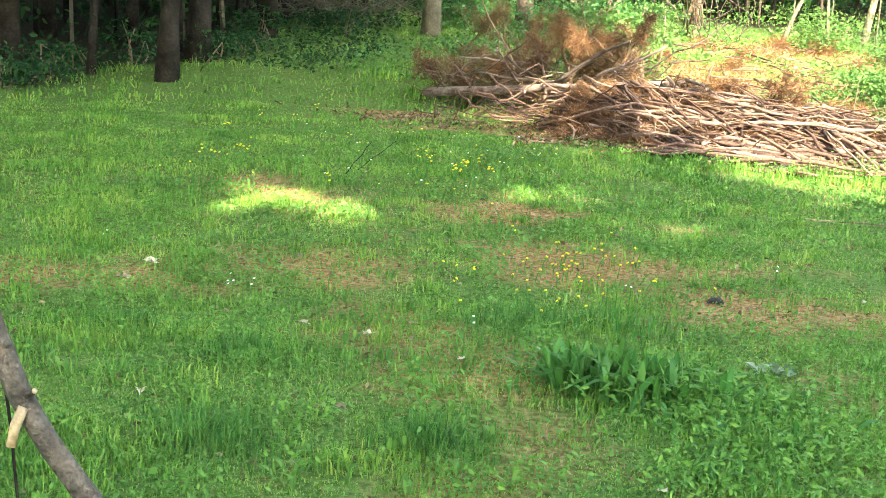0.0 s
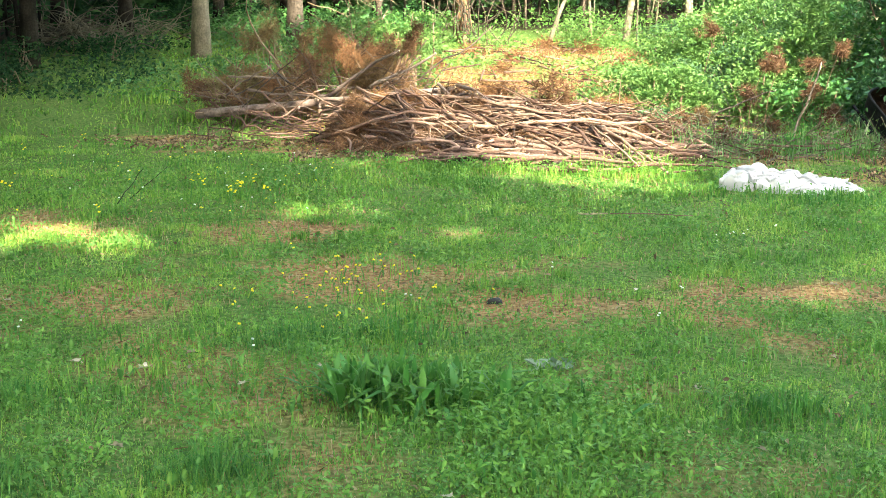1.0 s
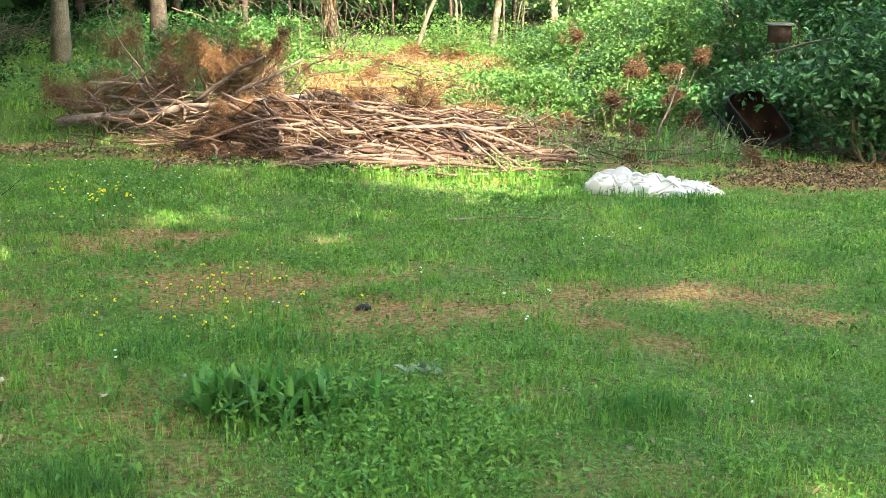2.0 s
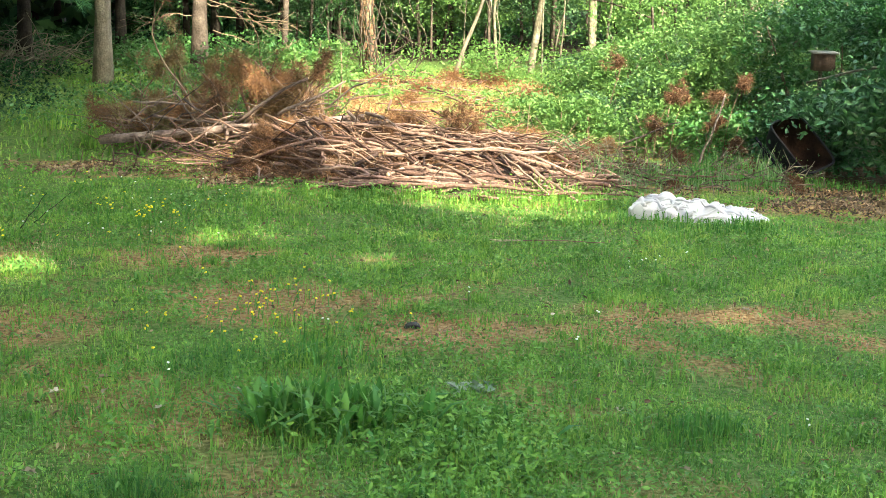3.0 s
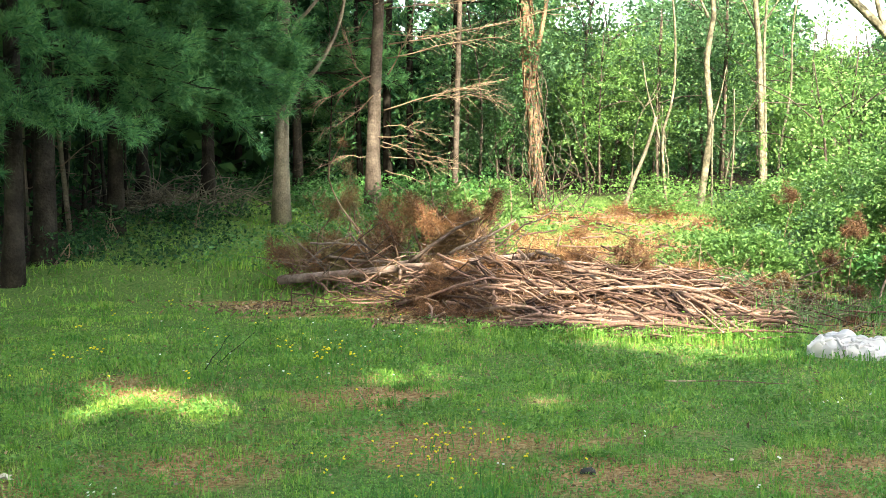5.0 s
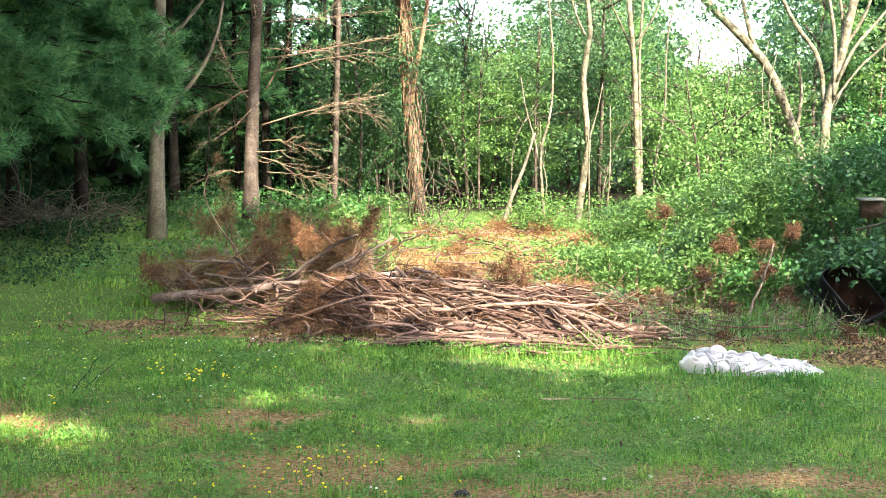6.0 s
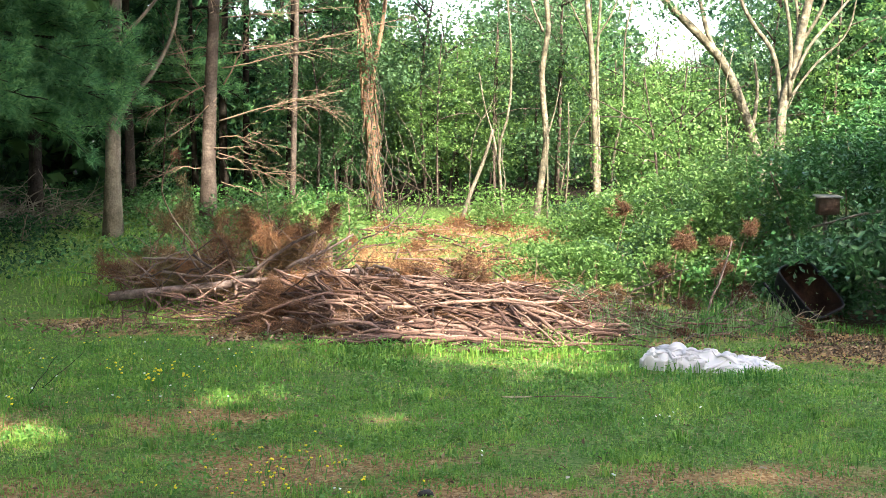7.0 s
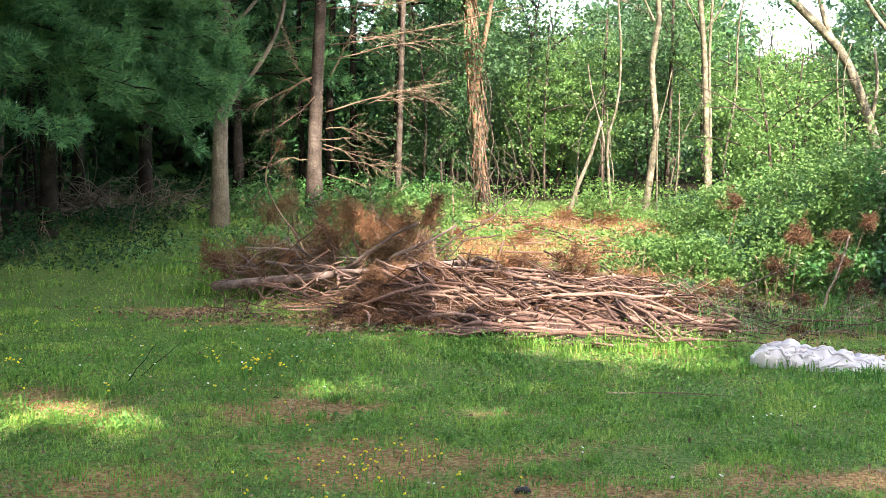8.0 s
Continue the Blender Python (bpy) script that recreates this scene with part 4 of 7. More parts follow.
def make_understory():
    """Leafy saplings and shrubs between the trunks and the far wood."""
    rng = np.random.default_rng(51)
    kinds = []
    for i, (h, mat, n) in enumerate(((3.2, LEAF, 1500), (4.2, LEAF_BRIGHT, 1700), (5.0, LEAF, 1900), (2.2, LEAF_BRIGHT, 1100), (5.6, LEAF_DARK, 2000))):
        ob = base_at("sapling", 0, 0, 0)
        line = curve([(0, 0, -0.1), (rng.normal(0, 0.1), rng.normal(0, 0.1), h * 0.5), (rng.normal(0, 0.2), rng.normal(0, 0.2), h)], 9)
        part("trunk", tube(line, np.linspace(0.03, 0.008, 9), 6), BARK_BROWN, ob)
        for k in range(7):
            a = line[rng.integers(2, 8)]
            e = a + np.array([*rng.normal(0, 0.55, 2), rng.uniform(0.1, 0.6)])
            part("limb", tube(curve([a, (a + e) / 2 + [0, 0, 0.08], e], 5), np.linspace(0.014, 0.005, 5), 4), BARK_BROWN, ob)
        (v, f), _ = leaf_cloud(int(n * 1.95), (0, 0, h * 0.54), (0.95, 0.95, h * 0.5), 0.064, rng, 52, 0.15, 0.8, 0.15, True)
        part("crown", [(v, f)], mat, ob, smooth=False)
        kinds.append(tagged(ob, ("thin leafy sapling in the sunlit undergrowth", "bright green young sapling in the sun", "leafy sapling in front of the wood", "low bright green sapling", "dark leafy young tree in the wood")[i], "sapling", "saplings of the undergrowth"))
    used = [False] * 5

    def place(k, x, y, s):
        m = Matrix.LocRotScale((x, y, float(ground_z(x, y))), Euler((0, 0, rng.uniform(0, 6.28))), (s, s, s * rng.uniform(0.9, 1.1)))
        if used[k]:
            copy_thing(kinds[k], m)
        else:
            kinds[k].matrix_basis, used[k] = m, True

    for i in range(96):
        y = rng.uniform(20.5, 30)
        az = rng.uniform(-14, 21)
        top = 1.9 if 6.0 < az < 12.3 else 2.9 if -11.5 < az < -6.8 else 3.4 if -3 < az < 1.5 else 9
        k = int(rng.choice([0, 1, 2, 4] if top > 5 else [0, 3, 3, 1])) if az > -5 else 4
        s = rng.uniform(0.85, 1.25)
        h = (3.2, 4.2, 5.0, 2.2, 5.6)[k]
        place(k, y * math.tan(radians(az)), y, min(s, (top + (y - 20) * 0.05) / h))
    for x, y, k, s in ((-2.2, 20.5, 0, 0.8), (-0.3, 20.2, 1, 0.75), (0.6, 20.8, 1, 0.85), (1.6, 21.0, 0, 1.0), (2.8, 19.6, 1, 0.7), (3.2, 20.6, 3, 0.9), (6.4, 19.5, 4, 0.9), (5.8, 21.0, 4, 1.0), (7.5, 20.0, 4, 1.0), (6.9, 17.0, 2, 0.8), (3.0, 17.2, 3, 0.8), (2.55, 16.6, 3, 0.75)):
        place(k, x, y, s)


def sky_gap(c):
    """The gaps between the crowns through which the sky shows."""
    az, el = np.degrees(np.arctan2(c[:, 0], c[:, 1])), np.degrees(np.arctan2(c[:, 2] - 1.5, c[:, 1]))
    beside = ((az + 9.1) / 1.3) ** 2 + np.maximum(0, (5.6 - el) / 1.0 + 0.4 * np.sin(3 * az)) ** 2 < 1.0
    wedge = (el > 2.6) & (np.abs(az - 9.3 + 0.25 * np.sin(2.3 * el)) < 0.4 + 0.42 * (el - 2.6) + 0.3 * np.sin(5.1 * el))
    low = ((az + 1.3 + 0.3 * np.sin(4 * el)) / 1.5) ** 2 + np.maximum(0, (5.0 - el) / 0.6) ** 2 < 1.0
    return beside | wedge | low


def make_far_woods():
    rng = np.random.default_rng(61)
    n = 100000
    y = rng.uniform(34, 58, n)
    az = rng.uniform(-27, 24, n)
    x = y * np.tan(np.radians(az))
    top = 5.6 + 1.3 * wavy(x, y, 3.0) - 3.6 * np.exp(-(((az - 9.3) / 2.0) ** 2)) - 2.6 * np.exp(-(((az + 0.8) / 1.8) ** 2)) + np.where(az < -6, 6, 0) + np.where(az > 12.5, 4, 0)
    z = ground_z(x, y) + np.maximum(top, 1.0) * rng.uniform(0.0, 1, n) ** 0.8
    c = np.column_stack([x, y, z])
    tagged(build("far_woods", [leaves(c[~sky_gap(c)], 0.21, rng, 0.4, far=True)], LEAF, smooth=False), "far leafy wood behind the clearing", "woods", kind="stuff")
    for i in range(26):
        yy = rng.uniform(26, 42)
        xx = yy * math.tan(radians(rng.choice([rng.uniform(-16, -3), rng.uniform(12.5, 22)])))
        ob = base_at("far_tree", xx, yy, float(ground_z(xx, yy)))
        h = rng.uniform(7, 10)
        part("trunk", tube(curve([(0, 0, -0.1), (rng.normal(0, 0.15), 0, h * 0.5), (rng.normal(0, 0.4), 0, h)], 8), np.linspace(rng.uniform(0.07, 0.13), 0.04, 8), 7), BARK_PINE_DIM, ob)
        (v, f), _ = leaf_cloud(900, (0, 0, h), (1.6, 1.6, 1.3), 0.16, rng, 20, 0.3, far=True)
        part("crown", [(v, f)], LEAF, ob, smooth=False)
        tagged(ob, "tall grey trunk deep in the wood", "tree", "far trees")


def make_canopy():
    """Unseen high crowns added for shade; the thicket that closes the pine wood behind."""
    rng = np.random.default_rng(65)
    n = 8500
    x, y = rng.uniform(-30, 30, n), rng.uniform(20.5, 46, n)
    az = np.degrees(np.arctan2(x, y))
    keep = ~((az > 7.0) & (az < 11.8)) & ~((az > -2.8) & (az < 1.2) & (rng.uniform(size=n) < 0.85))
    z = np.maximum(6.0, 2.0 + y * 0.17) + rng.uniform(0, 5, n)
    c = np.column_stack([x, y, z])[keep]
    c = c[~sky_gap(c)]
    tagged(build("wood_canopy", [leaves(c, 0.7, rng, 0.6, far=True)], LEAF, smooth=False), "unseen high canopy added to darken the wood", "canopy", kind="stuff")
    n = 36000
    x, y = rng.uniform(-26, -3.2, n), rng.uniform(23, 33, n)
    c = np.column_stack([x, y, ground_z(x, y) + 7.5 * rng.uniform(0, 1, n)])[x < -3.4 - 0.1 * (y - 23)]
    # leaf cards added between the trunks to block light, shade in their colour
    n = 22000
    x, y = rng.uniform(-14, -6.4, n), rng.uniform(14.5, 23, n)
    near = np.column_stack([x, y, ground_z(x, y) + 4.5 * rng.uniform(0, 1, n)])[(x < -6.9 - 0.05 * (y - 13)) & (wavy(x, y, 0.7) > -0.4)]
    tagged(build("pine_understory", [leaves(near, 0.17, rng, 0.3, 0.35, far=True)], THICKET_SHADE, smooth=False), "added leaf layer that darkens the space between the pine trunks", "thicket", kind="stuff")
    x, y = rng.uniform(5.6, 13, 6000), rng.uniform(21, 27, 6000)
    right = np.column_stack([x, y, ground_z(x, y) + 7 * rng.uniform(0, 1, 6000)])[x > 5.2 + 0.28 * (y - 20)]
    x, y = rng.uniform(-5.2, -1.6, 16000), rng.uniform(21.5, 26.5, 16000)
    mid = np.column_stack([x, y, ground_z(x, y) + 3.4 * rng.uniform(0, 1, 16000)])[(x < -1.9 - 0.12 * (y - 21)) & (wavy(x, y, 0.5) > -0.3)]
    # dark leaf layer behind the saplings, so that their gaps look shaded
    n = 26000
    y = rng.uniform(29.5, 34, n)
    az = rng.uniform(-8, 24, n)
    x = y * np.tan(np.radians(az))
    top = 2.7 + 0.8 * wavy(x, y, 1.8) - 1.9 * np.exp(-(((az - 9.3) / 1.6) ** 2)) + 2.6 * np.exp(-(((az - 5.0) / 1.3) ** 2)) + np.where(az > 13.5, 3.0, 0)
    deep = np.column_stack([x, y, ground_z(x, y) + np.maximum(top, 0.8) * rng.uniform(0, 1, n)])
    tagged(build("wood_depths", [leaves(deep[~sky_gap(deep)], 0.2, rng, 0.5, 0.5, far=True)], LEAF_DARK, smooth=False), "dark shaded foliage deep in the leafy wood", "thicket", kind="stuff")
    tagged(build("young_pines", [leaves(mid, 0.15, rng, 0.3, 0.3, far=True)], NEEDLE, smooth=False), "dark young pines between the wood and the clearing", "thicket", kind="stuff")
    c = np.concatenate([c, right])
    c = c[~sky_gap(c)]
    tagged(build("pine_thicket", [leaves(c, 0.42, rng, 0.3, 0.5, far=True)], THICKET_SHADE, smooth=False), "dense thicket deep in the pine wood, shade in its colour", "thicket", kind="stuff")


def make_floor_cover():
    """Low green growth on the ground of the clearing and the wood edge."""
    rng = np.random.default_rng(71)
    n = 48000
    x, y = rng.uniform(-6.2, 7.5, n), rng.uniform(13.5, 21.5, n)
    keep = (bare_at(x, y) * 1.15 < rng.uniform(size=n)) & (rng.uniform(size=n) < 0.55 + 0.45 * wavy(x, y, 0.8, 2.0))
    x, y = x[keep], y[keep]
    h = np.clip(0.16 + 0.16 * wavy(x, y, 0.7, 1.0), 0.04, 0.5) + 0.15 * (y > 18.5)
    z = ground_z(x, y) + h * rng.uniform(0.1, 1, len(x))
    # left of the clearing the same undergrowth gets darker leaves, as painted shade
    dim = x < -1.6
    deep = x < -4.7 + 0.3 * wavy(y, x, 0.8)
    tagged(build("deep_undergrowth", [leaves(np.column_stack([x, y, z])[deep], 0.055, rng, 1.0)], THICKET_SHADE, smooth=False), "undergrowth at the foot of the pines, shade in its leaf colour", "undergrowth", kind="stuff")
    tagged(build("shaded_undergrowth", [leaves(np.column_stack([x, y, z])[dim & ~deep], 0.05, rng, 1.0)], LEAF_DARK, smooth=False), "low undergrowth below the pines, leaves darkened for shade", "undergrowth", kind="stuff")
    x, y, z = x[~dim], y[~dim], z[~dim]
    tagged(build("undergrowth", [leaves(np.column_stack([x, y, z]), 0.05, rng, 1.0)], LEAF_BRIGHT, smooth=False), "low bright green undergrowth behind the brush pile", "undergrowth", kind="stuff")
    # plants in the blackish colour, so that the wood floor looks shaded
    n = 7000
    x, y = rng.uniform(-13, -5.4, n), rng.uniform(10.8, 24, n)
    keep = in_wood(x, y) & (wavy(x, y, 1.2) > 0.0)
    x, y = x[keep], y[keep]
    tagged(build("wood_floor_plants", [leaves(np.column_stack([x, y, ground_z(x, y) + rng.uniform(0.02, 0.35, len(x))]), 0.09, rng, 1.0)], THICKET_SHADE, smooth=False), "low plants on the pine wood floor, shade in their colour", "undergrowth", kind="stuff")


def make_bushes():
    rng = np.random.default_rng(81)
    # middle shrubs behind the right half of the pile
    for x, y, r, n, m, lab in ((0.75, 13.2, (0.42, 0.4, 0.30), 900, LEAF_BRIGHT, "leafy green shrub behind the stick pile"), (1.25, 12.7, (0.45, 0.4, 0.30), 1000, LEAF_BRIGHT, "leafy green shrub behind the stick pile"), (1.75, 13.3, (0.5, 0.45, 0.40), 1100, LEAF, "leafy green shrub beside the brush"),
                              (-1.75, 14.6, (0.3, 0.3, 0.48), 620, LEAF_BRIGHT, "bright light-green shrub behind the dead pine"), (-1.38, 14.2, (0.30, 0.25, 0.52), 700, LEAF_BRIGHT, "bright light-green shrub behind the dead pine"), (0.62, 17.6, (0.4, 0.3, 0.30), 600, LEAF_BRIGHT, "round sunlit shrub before the trees"),
                              (0.15, 12.9, (0.4, 0.3, 0.12), 420, LEAF_BRIGHT, "low green growth among the needles"), (1.0, 11.45, (0.22, 0.16, 0.13), 160, LEAF, "small green shrub at the end of the sticks"), (-0.35, 13.6, (0.5, 0.4, 0.1), 320, LEAF_BRIGHT, "low green growth among the needles")):
        make_bush("shrub", x, y, r, int(n * 2.6), 0.046, m, rng, lab, 34, 0.1)
    # the darker leaves here stand for the shade behind the dead pine
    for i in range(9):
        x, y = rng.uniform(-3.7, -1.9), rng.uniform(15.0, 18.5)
        make_bush("shrub", x, y, (rng.uniform(0.3, 0.5), 0.3, rng.uniform(0.16, 0.34)), 620, 0.055, LEAF_DARK, rng, "low shrub behind the dead pine, leaves darkened for shade", 22, 0.12, 0.0, "shrubs below the pines")
    for x, y, lift in ((-1.62, 13.9, 0.5), (-1.40, 13.8, 0.42), (-2.12, 14.3, 0.45)):
        make_bush("shrub", x, y, (0.24, 0.2, 0.24), 560, 0.06, LEAF_BRIGHT, rng, "bright light-green shrub behind the dead pine", 22, 0.09, lift)
    for i in range(16):
        x, y = rng.uniform(1.6, 3.0), rng.uniform(13.4, 17.2)
        h = rng.uniform(0.22, 0.42) + 0.16 * (x - 1.6)
        make_bush("shrub", x, y, (rng.uniform(0.3, 0.5), 0.35, h), int(1300 + 900 * h), 0.046, LEAF_BRIGHT if i % 3 else LEAF, rng, "leafy green shrub in the thicket beside the clearing", 26, 0.15, 0.02, "shrubs of the thicket")
    # leaf colour drops to blackish nearer the wood, as painted shade
    for i in range(14):
        x, y = rng.uniform(-6.2, -3.9), rng.uniform(15.8, 19.5)
        if -5.0 < x and y < 17.3:
            y += 1.8
        make_bush("shrub", x, y, (rng.uniform(0.25, 0.45), 0.3, rng.uniform(0.14, 0.3)), 420, 0.055, THICKET_SHADE if x < -4.9 else LEAF_DARK, rng, "low shrub below the pines, shade in its leaf colour", 20, 0.12, 0.0, "shrubs below the pines")
    # row along the wood edge, shade put into the leaf colour
    for i in range(9):
        y = 10.9 + 0.57 * i
        x = -7.15 + 0.9 * float(smooth01(12.6, 14.2, y)) + rng.normal(0, 0.12)
        make_bush("shrub", x, y, (rng.uniform(0.25, 0.4), 0.3, rng.uniform(0.12, 0.26)), 420, 0.055, THICKET_SHADE, rng, "low shrub below the pines, shade in its leaf colour", 20, 0.12, 0.0, "shrubs below the pines")
    # the large dark bushes on the right
    back = [(2.3, 13.3, (0.45, 0.45, 0.5), 1300, LEAF_BRIGHT), (2.8, 13.1, (0.5, 0.5, 0.72), 1900, LEAF_BRIGHT), (3.5, 12.7, (0.6, 0.5, 0.95), 2300, LEAF_DARK), (4.15, 12.6, (0.6, 0.5, 1.0), 2300, LEAF_DARK), (4.8, 12.9, (0.7, 0.6, 1.15), 2200, LEAF_DARK), (2.7, 14.6, (0.7, 0.5, 0.75), 1600, LEAF_BRIGHT), (3.4, 15.0, (0.8, 0.6, 0.95), 1900, LEAF_BRIGHT), (4.5, 15.0, (0.8, 0.6, 1.1), 1700, LEAF_DARK), (5.5, 14.6, (0.8, 0.6, 1.3), 1700, LEAF_DARK), (2.1, 15.2, (0.6, 0.5, 0.55), 1200, LEAF_BRIGHT)]
    front = [(4.1, 11.4, (0.5, 0.4, 0.6), 1300, LEAF_DARK), (3.4, 12.1, (0.5, 0.3, 0.35), 900, LEAF_DARK), (4.0, 11.15, (0.36, 0.28, 0.42), 900, LEAF_DARK), (3.1, 12.0, (0.3, 0.2, 0.36), 600, LEAF_DARK), (3.5, 11.9, (0.3, 0.12, 0.46), 520, LEAF_DARK), (2.0, 12.7, (0.4, 0.3, 0.3), 600, LEAF_BRIGHT), (2.55, 12.3, (0.35, 0.25, 0.3), 600, LEAF_DARK), (4.6, 11.2, (0.5, 0.5, 0.9), 1300, LEAF_DARK)]
    for x, y, r, n, m in back + front:
        big = m is LEAF_DARK
        # low front bushes take the darker copy, shade in the leaf colour
        m = LEAF_OAK_SHADE if big and x > 3.0 and y < 12.3 else m
        make_bush("broadleaf_bush", x, y, r, int(n * (2.1 if big else 2.6)), 0.062 if big else 0.05, m, rng, "dense dark green broad-leaved bush at the lawn edge" if big else "bright green leafy bush at the lawn edge", 60 if big else 46, 0.13, 0.05 if y > 12 else 0.1, "bushes at the lawn edge")


def make_twig_heap():
    """Grey twiggy brush thrown down between the pine trunks."""
    rng = np.random.default_rng(57)
    c = []
    for i in range(190):
        x, y = rng.normal(-6.1, 0.55), rng.normal(17.6, 0.5)
        a = np.array([x, y, float(ground_z(x, y)) + rng.uniform(0.0, 0.25)])
        d = unit([rng.normal(0, 1), rng.normal(0, 0.5), rng.normal(0.25, 0.35)]) * rng.uniform(0.3, 0.9)
        c += tube(curve([a, a + d * 0.5 + rng.normal(0, 0.06, 3), a + d + [0, 0, -0.08]], 6), np.linspace(0.009, 0.003, 6), 4)
    tagged(build("twig_heap", c, BARK_GREY), "heap of grey dead twigs below the pines", "twigs", kind="stuff")


make_pines()
make_twig_heap()
make_grey_limb()
make_dead_sprays()
make_clearing_trees()
make_bare_stems()
make_understory()
make_far_woods()
make_canopy()
make_floor_cover()
make_bushes()


# ---- unseen trees behind the camera, placed to shade the lawn ----
def make_shade_trees():
    rng = np.random.default_rng(91)
    feet = [(-4.5, -8), (1.5, -9.5), (6.0, -7.5), (10.0, -5.5), (-9, -4), (13.0, -11), (-1.0, -14), (6.5, -14), (14.0, -3), (-10, -12), (-14, 2), (9, -18), (-7, 2)]
    n = 56000
    # leaves are set along the sun's rays, leaving the SUNNY pools open
    px, py, z = rng.uniform(-9.2, 7, n), rng.uniform(-2.5, 22, n), rng.uniform(9.0, 12.0, n)
    keep = ~sunny(px + rng.normal(0, 0.12, n), py + rng.normal(0, 0.12, n)) | ((py < 9.6) & (rng.uniform(size=n) < 0.05))
    keep &= ~((py > 14.0) & (px > -2.4)) & ~((py > 18.6) & (px > -4.7)) & (py > -2.0 + 0.9 * wavy(px, py, 1.3))
    keep &= (px > -8.6 + 0.6 * wavy(py, px, 1.1)) & (px < 6.2 + 0.6 * wavy(py, px, 1.1, 3.0))
    px, py, z = px[keep], py[keep], z[keep]
    c = np.column_stack([px + z * SUN.x / SUN.z, py + z * SUN.y / SUN.z, z])
    owner = np.argmin([(c[:, 0] - a) ** 2 + (c[:, 1] - b) ** 2 for a, b in feet], 0)
    for i, (a, b) in enumerate(feet):
        mine = c[owner == i] - [a, b, float(ground_z(a, b))]
        if len(mine) < 10:
            continue
        ob = base_at("shade_tree", a, b, float(ground_z(a, b)))
        part("trunk", tube([(0, 0, -0.1), (0.05, 0, 5), (0, 0.05, 10.5)], [0.24, 0.19, 0.08], 9), BARK_GREY, ob)
        for k in range(6):
            e = mine[rng.integers(0, len(mine))]
            part("limb", tube(curve([(0, 0, 6.5 + 0.5 * k), e * 0.5 + [0, 0, 4.6], e], 7), np.linspace(0.07, 0.02, 7), 5), BARK_GREY, ob)
        part("crown", [leaves(mine, 0.42, rng, 0.3, 0.75, far=True)], LEAF, ob, smooth=False)
        tagged(ob, "unseen leafy tree that shades the lawn", "tree", "trees behind the lawn")


def make_back_woods():
    """Unseen wood added behind and beside the camera to block low sky light."""
    rng = np.random.default_rng(93)
    n = 20000
    a = np.radians(rng.uniform(62, 298, n))
    r = rng.uniform(17, 23, n) + 2.0 * np.sin(5 * a)
    x, y = r * np.sin(a), r * np.cos(a) + 2
    z = ground_z(x, y) + (7.5 + 5.5 * smooth01(3.75, 4.3, a)) * rng.uniform(0, 1, n) ** 0.9 + np.sin(7 * a)
    tagged(build("back_woods", [leaves(np.column_stack([x, y, z]), 0.75, rng, 0.3, far=True)], LEAF_DARK, smooth=False), "unseen wood added round the lawn to block light", "woods", kind="stuff")


def make_edge_crowns():
    """Unseen pines added left of the lawn, whose crowns keep the wood edge dark."""
    rng = np.random.default_rng(95)
    feet = [(-8.6, 6.5), (-9.5, 9.0), (-8.3, 10.3), (-10.5, 11.5), (-7.4, 3.0)]
    n = 9000
    px, py, z = rng.uniform(-16, -4.6, n), rng.uniform(10.5, 27, n), rng.uniform(4.6, 8.0, n)
    px -= 0.1 * (py - 12)
    c = np.column_stack([px + z * SUN.x / SUN.z, py + z * SUN.y / SUN.z, z])
    over = np.column_stack([rng.uniform(-11, -4.6, 4200), rng.uniform(8, 21, 4200), rng.uniform(3.4, 7, 4200)])
    high = np.column_stack([rng.uniform(-8, -3.7, 3600), rng.uniform(9.5, 22, 3600), rng.uniform(5.0, 8, 3600)])
    low = np.column_stack([rng.uniform(-9.5, -4.3, 9500), rng.uniform(6.5, 14, 9500), rng.uniform(3.9, 5.6, 9500)])
    side = np.column_stack([rng.uniform(-9.5, -3.4, 7500), rng.uniform(1.5, 11, 7500), rng.uniform(6.0, 9, 7500)])
    eave = np.column_stack([rng.uniform(-4.4, -2.0, 4200), rng.uniform(5.0, 14.5, 4200), rng.uniform(5.8, 8.5, 4200)])
    qx, qy, qz = rng.uniform(-7.5, -2.2, 1300), rng.uniform(22.6, 31, 1300), rng.uniform(5.2, 8.2, 1300)
    deep = np.column_stack([qx + qz * SUN.x / SUN.z, qy + qz * SUN.y / SUN.z, qz])
    roof = np.column_stack([rng.uniform(-14, -6.3, 4200), rng.uniform(8.5, 16, 4200), rng.uniform(3.3, 6, 4200)])
    c = np.concatenate([c, deep, roof, over[over[:, 0] < -4.4 - 0.05 * (over[:, 1] - 8)], high, side, low, eave])
    owner = np.argmin([(c[:, 0] - a) ** 2 + (c[:, 1] - b) ** 2 for a, b in feet], 0)
    for i, (a, b) in enumerate(feet):
        g = float(ground_z(a, b))
        ob = base_at("pine_tree", a, b, g)
        part("trunk", tube([(0, 0, -0.1), (0.03, 0, 4), (0, 0.03, 8)], [0.16, 0.12, 0.04], 9), BARK_PINE_DIM, ob)
        part("crown", [leaves(c[owner == i] - [a, b, g], 0.5, rng, 0.3, 0.6, far=True)], NEEDLE, ob, smooth=False)
        tagged(ob, "unseen pine added beside the lawn to darken the wood edge", "tree", "pines of the wood edge")


make_shade_trees()
make_back_woods()
make_edge_crowns()


